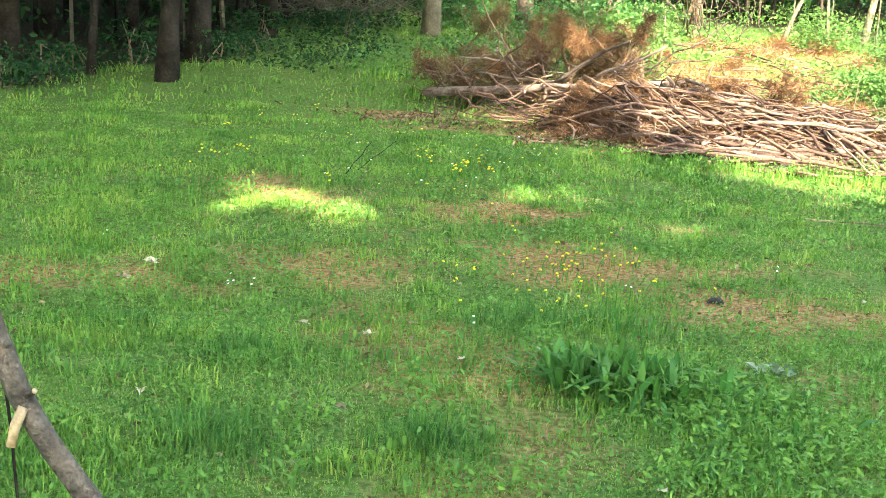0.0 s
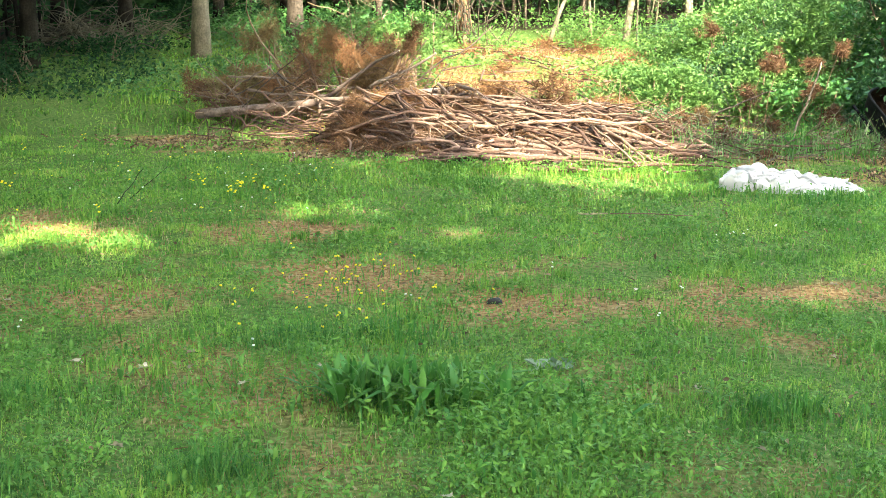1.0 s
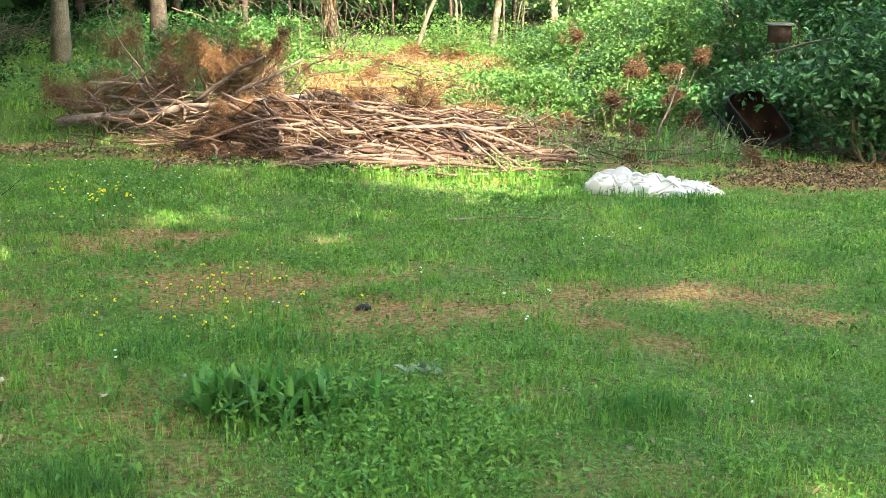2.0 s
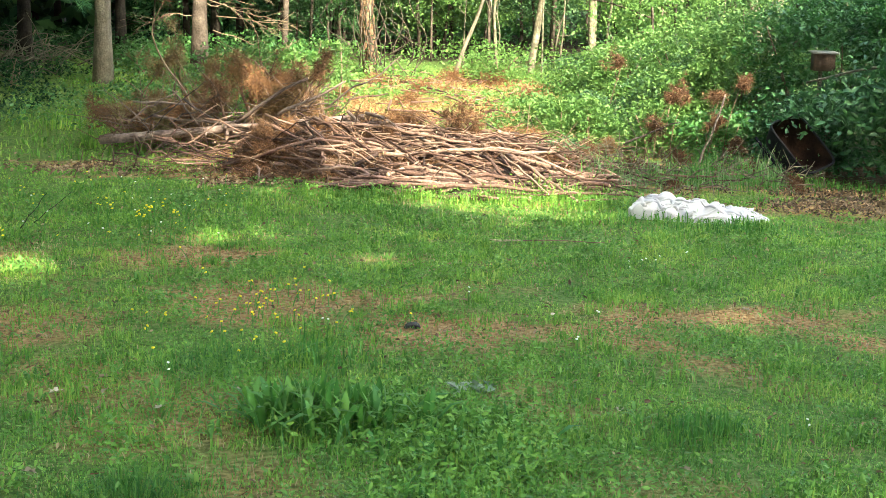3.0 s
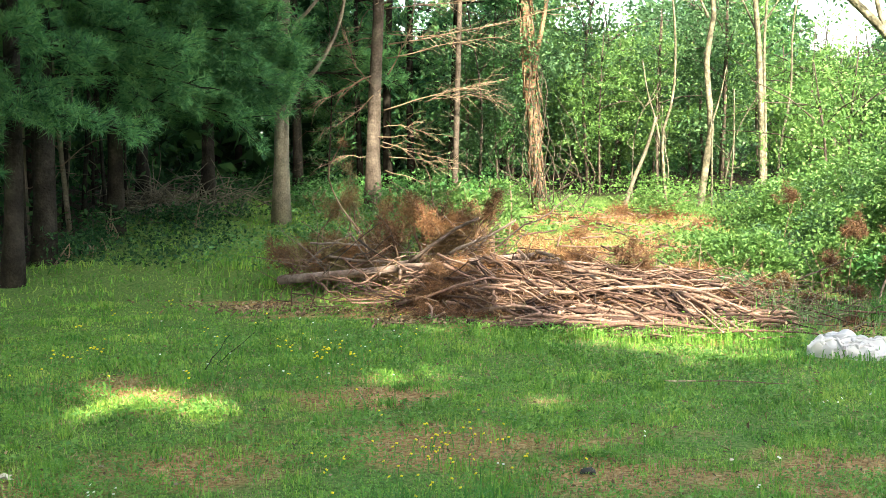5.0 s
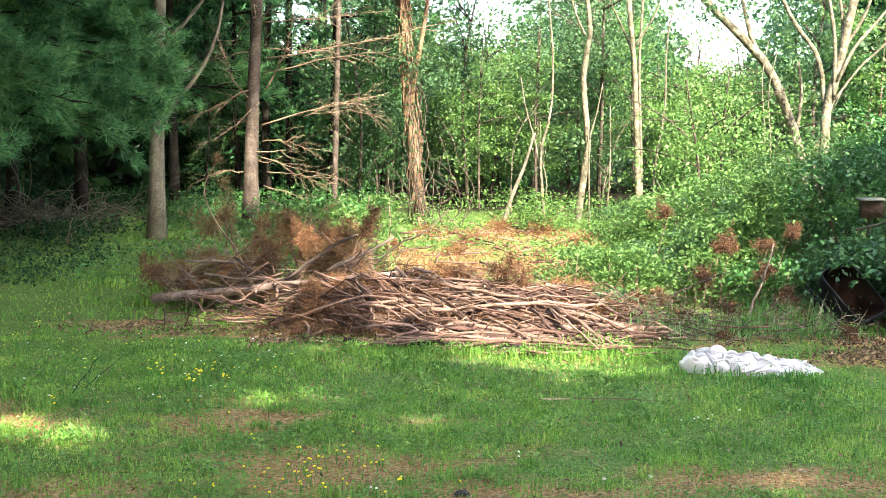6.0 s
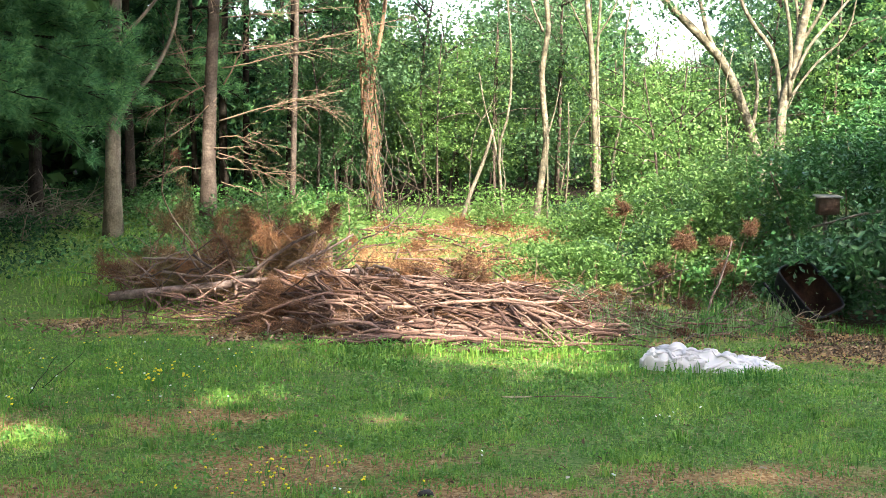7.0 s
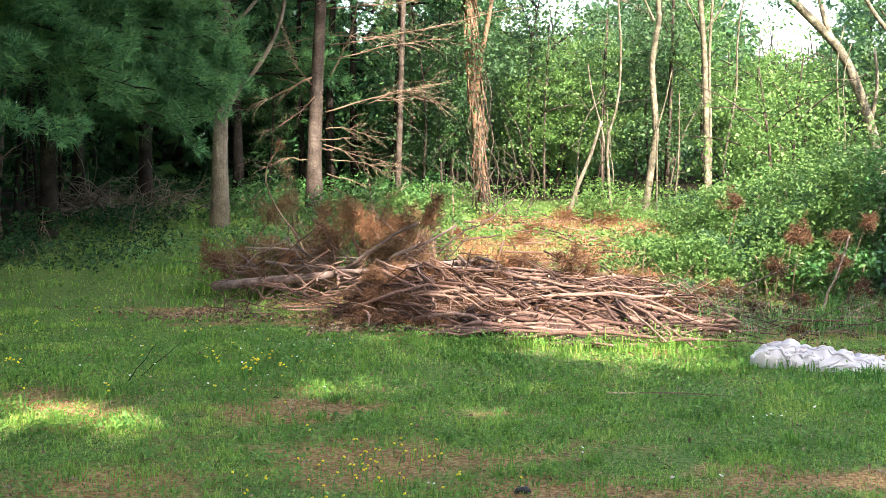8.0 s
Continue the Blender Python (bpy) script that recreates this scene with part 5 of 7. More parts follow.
# ---- the brush pile ----
def make_stick(name, a, b, r, rng, label, group, bend=0.03, stubs=2, mat=STICK, cut=True):
    """A cut branch from a to b, a little crooked, with the stubs of its twigs and pale cut ends."""
    a, b = np.asarray(a, float), np.asarray(b, float)
    ln = np.linalg.norm(b - a)
    t = np.linspace(0, 1, 7)
    wob = np.cumsum(rng.normal(0, bend, (7, 3)), 0) * ln * 0.22
    wob -= wob[0] + (wob[-1] - wob[0]) * t[:, None]
    p = (b - a) * t[:, None] + wob
    chunks = tube(p, r * (1 - 0.4 * t), 7, 0.08, rng)
    for k in range(stubs):
        f = rng.uniform(0.1, 0.9)
        at = np.array([np.interp(f, t, p[:, j]) for j in range(3)])
        d = unit(np.cross(b - a, rng.normal(size=3))) + unit(b - a) * 0.5
        chunks += tube(np.array([at, at + d * r * rng.uniform(1.5, 4)]), [r * 0.4, r * 0.3], 5)
    ob = build(name, chunks, mat)
    ob.location = a
    if cut:
        d = unit(b - a)
        for end, rr, s in ((p[0], r, -1), (p[-1], r * 0.6, 1)):
            part("cut_end", tube(np.array([end - d * s * 0.004, end + d * s * 0.003]), rr * 0.93, 7), WOOD_CUT, ob)
    return tagged(ob, label, "branch", group)


def pile_top(x, y):
    """Height of the heap of sticks."""
    return 0.22 * np.exp(-(((x + 0.1) / 1.25) ** 4) - (((y - 11.05) / 0.6) ** 2)) + 0.13 * np.exp(-(((x + 1.3) / 0.8) ** 2) - (((y - 11.3) / 0.6) ** 2))


def make_pile():
    rng = np.random.default_rng(101)
    g = "cut branches of the brush pile"
    # the long straight log with its end out at the left
    make_stick("log", (-3.26, 12.15, 0.135), (-0.75, 11.45, 0.47), 0.046, rng, "long straight barked log lying across the brush pile", "", 0.006, 7, LOG)
    make_stick("log", (-2.05, 11.8, 0.33), (-0.55, 11.3, 0.44), 0.022, rng, "thin pale log lying along the brush pile", "", 0.03, 5, LOG)
    for i in range(270):
        x, y = rng.uniform(-1.6, 1.15), 10.0 + 1.9 * rng.uniform() ** 1.1
        if x < -0.7:
            if rng.uniform() < 0.5:
                continue
            y = max(y, 10.8)
        head = rng.normal(-9, 25) if x > -0.4 else rng.normal(-26, 22)
        if i % 5 == 0:
            head = rng.uniform(-75, 75)
        ln = rng.uniform(0.5, 1.8) * (0.8 if y < 10.5 else 1)
        r = rng.choice([0.006, 0.010, 0.014, 0.018, 0.024, 0.031], p=[0.16, 0.26, 0.27, 0.19, 0.10, 0.02])
        r = min(r, 0.014) if x < -0.5 else r
        d = np.array([math.cos(radians(head)), math.sin(radians(head))]) * ln / 2
        lay = rng.uniform(0.05, 1.1)
        e = []
        for s in (-1, 1):
            q = np.array([x, y]) + s * d
            q[0] = np.clip(q[0], -1.9, 1.5)
            q[1] = max(q[1], 9.86 + 0.3 * rng.uniform())
            e.append((*q, float(ground_z(*q)) + float(pile_top(*q)) * lay + r * 0.6 + rng.uniform(0, 0.09)))
        make_stick("branch", e[0], e[1], r, rng, "cut barked branch heaped in the brush pile" if r < 0.02 else "thick cut branch heaped in the brush pile", g, 0.14 if r < 0.02 else 0.09, 3, cut=r > 0.013)
    for i in range(64):
        x, y, head = rng.uniform(-2.5, -0.95), rng.uniform(11.0, 11.85), radians(rng.normal(-12, 38))
        h = np.array([math.cos(head), math.sin(head) * 0.6, rng.normal(0.0, 0.22)]) * rng.uniform(0.16, 0.5)
        c = np.array([x, y, float(ground_z(x, y)) + abs(h[2]) + rng.uniform(0.03, 0.10 + 0.16 * (x > -1.9))])
        make_stick("branch", c - h, c + h, rng.uniform(0.005, 0.011), rng, "thin cut branch tangled below the log", g, 0.12, 2, cut=i % 3 == 0)
    # branches that fan down from the end of the log, and ends that poke out over the lawn
    for i in range(30):
        a = np.array([-1.2 + rng.normal(0, 0.3), 11.45 + rng.normal(0, 0.1), 0.42 + rng.normal(0, 0.05)])
        b = np.array([rng.uniform(-1.2, 0.35), rng.uniform(10.4, 10.9), rng.uniform(0.06, 0.2)])
        make_stick("branch", a, b, rng.choice([0.008, 0.012, 0.016]), rng, "cut branch slanting down from the end of a log", g, 0.11, 3)
    for i in range(12):
        a = np.array([rng.uniform(0.2, 0.75), rng.uniform(10.5, 10.9), rng.uniform(0.14, 0.26)])
        b = a + [rng.uniform(0.2, 0.5), -rng.uniform(0.5, 0.85), 0]
        b[2] = rng.uniform(0.02, 0.1)
        make_stick("branch", a, b, rng.uniform(0.008, 0.019), rng, "branch end poking out of the pile over the grass", g, 0.07, 2)
    for i in range(34):
        x, y, head = rng.uniform(-0.8, 0.95), rng.uniform(9.82, 10.3), radians(rng.normal(2, 16))
        h = np.array([math.cos(head), math.sin(head), 0]) * rng.uniform(0.25, 0.7)
        c = np.array([x, y, float(ground_z(x, y)) + rng.uniform(0.02, 0.09)])
        make_stick("branch", c - h, c + h, rng.uniform(0.008, 0.023), rng, "cut branch lying along the foot of the pile", g, 0.09, 2)
    # old needles and bark crumbs between the branches, dark to deepen the gaps' shade
    n = 15000
    x, y = rng.uniform(-1.7, 1.3, n), 10.4 + 1.5 * rng.uniform(size=n)
    low = ground_z(x, y) + (pile_top(x, y) + 0.03) * rng.uniform(0, 0.72, n)
    dd = unit(np.column_stack([rng.normal(size=(n, 2)), rng.uniform(-0.2, 0.5, n)]))
    tagged(build("old_needles", spikes(np.column_stack([x, y, low]), dd, 0.09, 0.008, rng, 2, 0.7), NEEDLE_UMBER), "dark red-brown old needles that darken the gaps between branches", "needles", kind="stuff")
    # loose sticks to the right, behind the bag
    for i in range(46):
        x, y = 0.95 + 1.5 * rng.uniform() ** 1.6, rng.uniform(10.45, 11.5)
        head, ln = rng.normal(-5, 40), rng.uniform(0.3, 0.75)
        d = np.array([math.cos(radians(head)), math.sin(radians(head))]) * ln / 2
        e = [(x + s * d[0], y + s * d[1], float(ground_z(x + s * d[0], y + s * d[1])) + rng.uniform(0.01, 0.12)) for s in (-1, 1)]
        make_stick("stick", e[0], e[1], rng.uniform(0.005, 0.012), rng, "thin grey stick lying at the edge of the brush", "loose sticks beside the pile", 0.05, 1, cut=False)
    # sticks on the needle-strewn bank behind
    for i in range(100):
        x, y = rng.uniform(-1.3, 1.0), rng.uniform(12.2, 18.2)
        head, ln = rng.normal(0, 60), rng.uniform(0.2, 0.75)
        d = np.array([math.cos(radians(head)), math.sin(radians(head))]) * ln / 2
        e = [(x + s * d[0], y + s * d[1], float(ground_z(x + s * d[0], y + s * d[1])) + rng.uniform(0.01, 0.10)) for s in (-1, 1)]
        make_stick("stick", e[0], e[1], rng.uniform(0.005, 0.014), rng, "sunlit stick lying on the needle-covered bank", "sticks on the bank behind the pile", 0.04, 1, cut=False)
    # pale branches that stick out of the heap
    left = [((-1.95, 11.9, 0.35), (-1.28, 11.75, 0.78), 0.019), ((-1.55, 11.8, 0.45), (-0.95, 11.75, 0.76), 0.017), ((-2.75, 12.1, 0.38), (-1.95, 11.95, 0.36), 0.014), ((-2.3, 12.0, 0.3), (-2.55, 12.0, 0.62), 0.011), ((-2.95, 12.15, 0.5), (-2.2, 12.0, 0.5), 0.011), ((-2.45, 12.0, 0.55), (-2.1, 11.9, 0.35), 0.013)]
    right = [((-0.75, 11.5, 0.5), (0.1, 10.7, 0.2), 0.017), ((-0.9, 11.4, 0.52), (-0.3, 10.9, 0.25), 0.014), ((0.55, 12.1, 0.12), (0.1, 12.9, 0.36), 0.012), ((0.85, 11.5, 0.1), (0.35, 12.6, 0.34), 0.011), ((2.12, 11.2, 0.05), (2.34, 11.2, 0.76), 0.012), ((1.5, 11.3, 0.3), (2.0, 11.35, 0.5), 0.008), ((2.1, 10.7, 0.05), (2.6, 10.6, 0.16), 0.008), ((2.0, 10.8, 0.04), (2.5, 10.9, 0.24), 0.006), ((1.45, 11.0, 0.02), (1.46, 11.0, 0.28), 0.012)]
    for a, b, r in left + right:
        make_stick("bare_branch", a, b, r, rng, "bare pale branch sticking out of the brush", "bare branches of the brush", 0.08, 2, PALE_TWIG)
    for i in range(44):
        x, y = rng.uniform(-3.0, -1.0), rng.uniform(11.75, 12.5)
        z = float(ground_z(x, y)) + rng.uniform(0.08, 0.4)
        up = rng.uniform(-8, 52)
        d = np.array([rng.choice([-1, 1], p=[0.4, 0.6]) * math.cos(radians(up)), rng.normal(0, 0.3), math.sin(radians(up))]) * rng.uniform(0.3, 0.85)
        make_stick("bare_branch", (x, y, z), np.array([x, y, z]) + d, rng.uniform(0.004, 0.009), rng, "bare thin branch in the dead pine brush", "bare branches of the brush", 0.13, 3, PALE_TWIG, cut=False)
    for i in range(16):
        x, y = rng.uniform(-2.9, -1.3), rng.uniform(12.3, 12.9)
        z = float(ground_z(x, y)) + rng.uniform(0.25, 0.5)
        d = np.array([rng.normal(0, 0.6), rng.normal(0, 0.2), rng.uniform(0.6, 1.1)]) * rng.uniform(0.35, 0.7)
        make_stick("bare_branch", (x, y, z), np.array([x, y, z]) + d, rng.uniform(0.003, 0.006), rng, "thin bare twig standing up from the dead pine brush", "bare branches of the brush", 0.16, 4, TWIG, cut=False)
    # the crooked thin branch that stands above the dead pine, with a brown tuft at its tip
    ob = base_at("bare_shoot", -2.45, 12.6, float(ground_z(-2.45, 12.6)))
    p = curve([(0.05, 0, 0), (-0.1, 0, 0.55), (-0.33, 0.05, 0.85), (-0.43, 0.05, 1.15), (-0.30, 0.05, 1.42)], 14)
    part("stem", tube(p, np.linspace(0.014, 0.005, 14), 6), TWIG, ob)
    part("tuft", spikes(p[-1:].repeat(9, 0) + rng.normal(0, 0.03, (9, 3)), np.tile([0.3, 0, 0.6], (9, 1)), 0.1, 0.005, rng, 12, 1.0), NEEDLE_RED, ob, "brown needle tuft")
    tagged(ob, "thin crooked dead shoot with a brown tip", "branch")
    # fine twigs all through the heap
    c = []
    for i in range(900):
        x, y = rng.uniform(-3.2, 1.6), rng.uniform(10.2, 12.9)
        if x < -0.9 and y < 11.6 and i % 4:
            continue
        z = float(ground_z(x, y)) + float(pile_top(x, y)) * rng.uniform(0.3, 1.15) + rng.uniform(0, 0.12 + 0.3 * (x < -1.2) * (y > 11.7))
        d = unit([rng.normal(0, 1), rng.normal(0, 0.5), rng.normal(0, 0.25 + 0.4 * (x < -1.2))]) * rng.uniform(0.12, 0.45)
        c += tube(np.array([(x, y, z), np.array((x, y, z)) + d * 0.5 + rng.normal(0, 0.02, 3), np.array((x, y, z)) + d]), [0.005, 0.004, 0.002], 4)
    tagged(build("pile_twigs", c, PILE_TWIG), "tangle of thin dry twigs in the brush pile", "twigs", kind="stuff")


def make_dead_pine_brush():
    """Cut pine tops with brown needles, heaped at the left and scattered over the bank."""
    rng = np.random.default_rng(111)

    def bough(x, y, z, way, ln, mat, n, label, r=0.018, twigs=9, tip=0.0):
        g0 = float(ground_z(x, y))
        ob = base_at("dead_pine_branch", x, y, g0)
        chunks, pts, dirs = twig_fan(np.array([0, 0, z]), np.array(way, float), ln, r, rng, twigs, 0.12, 0.9, 0.7)
        if z > 0.12:
            chunks += tube(np.array([(0, 0, -0.02), (0.01, 0.01, z)]), [r, r], 5)
        part("stem", chunks, PILE_TWIG, ob)
        if tip:
            far = pts[:, 2] > tip * pts[:, 2].max()
            pts, dirs = pts[far], dirs[far]
        site = np.repeat(rng.integers(0, len(pts), max(8, n // 3)), 4)
        c, d = pts[site] + rng.normal(0, 0.042, (len(site), 3)), dirs[site]
        part("needles", spikes(c, d + [0, 0, -0.25], 0.09, 0.0042, rng, 18, 0.8), mat, ob)
        tagged(ob, label, "branch", "dead pine branches")

    for i in range(24):
        x = rng.uniform(-2.9, -1.15)
        y = rng.uniform(12.25, 13.1)
        tall = 0.3 + 0.5 * math.exp(-(((x + 1.85) / 0.6) ** 2)) * rng.uniform(0.4, 1)
        bough(x, y, 0.1, (rng.normal(0, 1.3), rng.normal(0, 0.4), 0.8), tall * rng.uniform(0.8, 1.3), (NEEDLE_RED, NEEDLE_OLIVE, NEEDLE_KHAKI, NEEDLE_OLIVE, NEEDLE_OLIVE)[i % 5], int(50 + 44 * tall), "dead pine top with dull brown needles on the pile")
    for i in range(9):
        x = rng.uniform(-2.25, -1.45)
        bough(x, rng.uniform(12.0, 12.6), 0.3, (rng.normal(0, 0.6), rng.normal(0, 0.2), 1.0), rng.uniform(0.4, 0.6), (NEEDLE_OLIVE, NEEDLE_RED, NEEDLE_UMBER)[i % 3], 80, "upright dead pine top with dense brown needles")
    for i in range(5):
        bough(rng.uniform(-3.2, -2.5), rng.uniform(13.2, 13.8), 0.4, (rng.normal(0.2, 0.5), 0, 0.8), rng.uniform(0.45, 0.75), NEEDLE_OLIVE if i % 2 else NEEDLE_KHAKI, 40, "tall khaki-brown dead pine shoot behind the pile", 0.007)
    for i in range(14):
        bough(rng.uniform(-3.15, -2.3), rng.uniform(12.5, 12.9), 0.08, (rng.normal(-0.15, 0.6), rng.uniform(0, 0.4), rng.uniform(0.2, 0.8)), rng.uniform(0.35, 0.6), (NEEDLE_UMBER, NEEDLE_KHAKI, NEEDLE_OLIVE)[i % 3], 70, "dead pine branch with dull olive-brown needles beside a log")
    for i in range(24):
        bough(rng.uniform(-1.7, -0.75), rng.uniform(11.0, 11.4), 0.03, (rng.normal(0, 1), rng.normal(-0.2, 0.4), 0.3), rng.uniform(0.22, 0.42), NEEDLE_UMBER if i % 4 else NEEDLE_RED, 70, "dark red-brown dead pine branch under the log", 0.01, 6)
    for i in range(11):
        bough(rng.uniform(-1.3, 0.1), rng.uniform(11.5, 11.9), 0.12, (rng.normal(0, 1), rng.normal(0, 0.5), 0.25), rng.uniform(0.3, 0.5), NEEDLE_RED if i % 2 else NEEDLE_UMBER, 45, "reddish dead pine branch among the sticks", 0.01, 6)
    for i in range(16):
        bough(rng.uniform(-1.3, 0.5), rng.uniform(11.8, 13.2), 0.05, (rng.choice([-1, 1]) * rng.uniform(0.5, 1.2), rng.normal(0, 0.5), 0.1), rng.uniform(0.3, 0.6), NEEDLE_RED, 60, "sunlit orange-brown dead pine branch on the bank", 0.01, 6)
    for i in range(8):
        bough(rng.uniform(-1.2, 0.9), rng.uniform(15.5, 18.3), 0.05, (rng.choice([-1, 1]) * rng.uniform(0.5, 1.2), rng.normal(0, 0.5), 0.12), rng.uniform(0.3, 0.6), NEEDLE_RED, 45, "sunlit orange-brown dead pine branch on the bank", 0.01, 6)
    # brown tops among the bushes at the right, each a dense fuzzy tuft on a thin stalk
    for x, y, z, size, mat in ((1.71, 13.2, 0.92, 0.15, NEEDLE_UMBER), (1.86, 11.6, 0.44, 0.13, NEEDLE_UMBER), (2.19, 12.2, 0.70, 0.14, NEEDLE_UMBER), (2.04, 12.2, 0.64, 0.14, NEEDLE_UMBER), (2.65, 12.0, 0.80, 0.11, NEEDLE_UMBER), (2.47, 12.0, 0.69, 0.11, NEEDLE_UMBER), (1.46, 12.0, 0.29, 0.11, NEEDLE_OLIVE), (0.96, 11.4, 0.21, 0.08, NEEDLE_OLIVE), (1.51, 11.0, 0.14, 0.13, NEEDLE_UMBER), (1.83, 10.6, 0.09, 0.09, NEEDLE_UMBER), (2.52, 11.6, 0.32, 0.12, NEEDLE_UMBER), (2.61, 11.1, 0.10, 0.12, NEEDLE_UMBER), (2.46, 11.8, 0.5, 0.13, NEEDLE_UMBER), (2.89, 10.6, 0.05, 0.12, NEEDLE_UMBER), (2.3, 11.0, 0.14, 0.1, NEEDLE_UMBER), (2.0, 11.2, 0.2, 0.1, NEEDLE_UMBER), (1.25, 11.5, 0.2, 0.1, NEEDLE_UMBER)):
        g0 = float(ground_z(x, y))
        ob = base_at("dead_pine_branch", x - 0.12, y + 0.05, g0)
        size *= 0.85
        hang = unit(rng.normal(size=3) * [1, 0.4, 0.5] + [0, 0, -0.2 if z < 0.6 else 0.4])
        tip = np.array([0.12, -0.05, z - g0])
        chunks = tube(curve([(0, 0, -0.02), tip * [0.2, 0.5, 0.55], tip], 7), np.linspace(0.005, 0.003, 7), 5)
        pts, dirs = [], []
        for k in range(7):
            d = unit(rng.normal(size=3) * 0.55 + hang) * size * rng.uniform(0.5, 1.7)
            chunks += tube(np.array([tip, tip + d * 0.5, tip + d + [0, 0, -0.2 * size]]), [0.005, 0.004, 0.002], 4)
            for f in np.linspace(0.1, 1, 6):
                pts.append(tip + d * f + [0, 0, -0.2 * size * f * f])
                dirs.append(unit(d))
        part("stem", chunks, PILE_TWIG, ob)
        c = np.repeat(np.array(pts), 2, 0)
        part("needles", spikes(c + rng.normal(0, 0.02, c.shape), np.repeat(np.array(dirs), 2, 0) + [0, 0, -0.3], 0.06, 0.0042, rng, 15, 0.75), mat, ob)
        tagged(ob, "reddish-brown dead pine tuft caught in the bushes", "branch", "dead pine branches")
    # thin dead twigs and stalks on the ground before the bushes
    c = []
    for i in range(170):
        x, y = rng.uniform(1.1, 3.0), rng.uniform(10.2, 11.6)
        z = float(ground_z(x, y)) + rng.uniform(0, 0.16)
        d = unit([rng.normal(0, 1), rng.normal(0, 0.5), rng.normal(0.2, 0.5)]) * rng.uniform(0.1, 0.36)
        p = np.array([x, y, z])
        c += tube(np.array([p, p + d * 0.5 + rng.normal(0, 0.03, 3), p + d]), [0.005, 0.004, 0.002], 4)
    tagged(build("dead_twigs", c, BARK_GREY), "dry twigs lying among grass before the bushes", "twigs", kind="stuff")
    n = 9000
    x, y = rng.uniform(-1.6, 1.4, n), rng.uniform(11.9, 18.6, n)
    keep = bare_at(x, y) > rng.uniform(0.2, 1.0, n)
    p = np.column_stack([x, y, ground_z(x, y) + 0.01])[keep]
    tagged(build("bank_straw", blades(p, rng.uniform(0.03, 0.09, len(p)), np.full(len(p), 0.009), rng, 2.4), STRAW), "pale straw and bark scraps on the sunny bank", "straw", kind="stuff")
    # loose needles on the bank
    n = 15000
    x, y = rng.normal(-0.3, 1.0, n), rng.uniform(10.2, 18.5, n)
    keep = bare_at(x, y) > rng.uniform(0.15, 0.9, n)
    x, y = x[keep], y[keep]
    p = np.column_stack([x, y, ground_z(x, y) + rng.uniform(0.005, 0.06, len(x)) + pile_top(x, y) * rng.uniform(0, 0.5, len(x))])
    d = np.column_stack([rng.normal(size=len(x)), rng.normal(size=len(x)), rng.uniform(0.0, 0.6, len(x))])
    tagged(build("fallen_needles", spikes(p, unit(d), 0.11, 0.007, rng, 2, 0.7), NEEDLE_RED), "orange-brown fallen pine needles on the bank", "needles", kind="stuff")


make_pile()
make_dead_pine_brush()


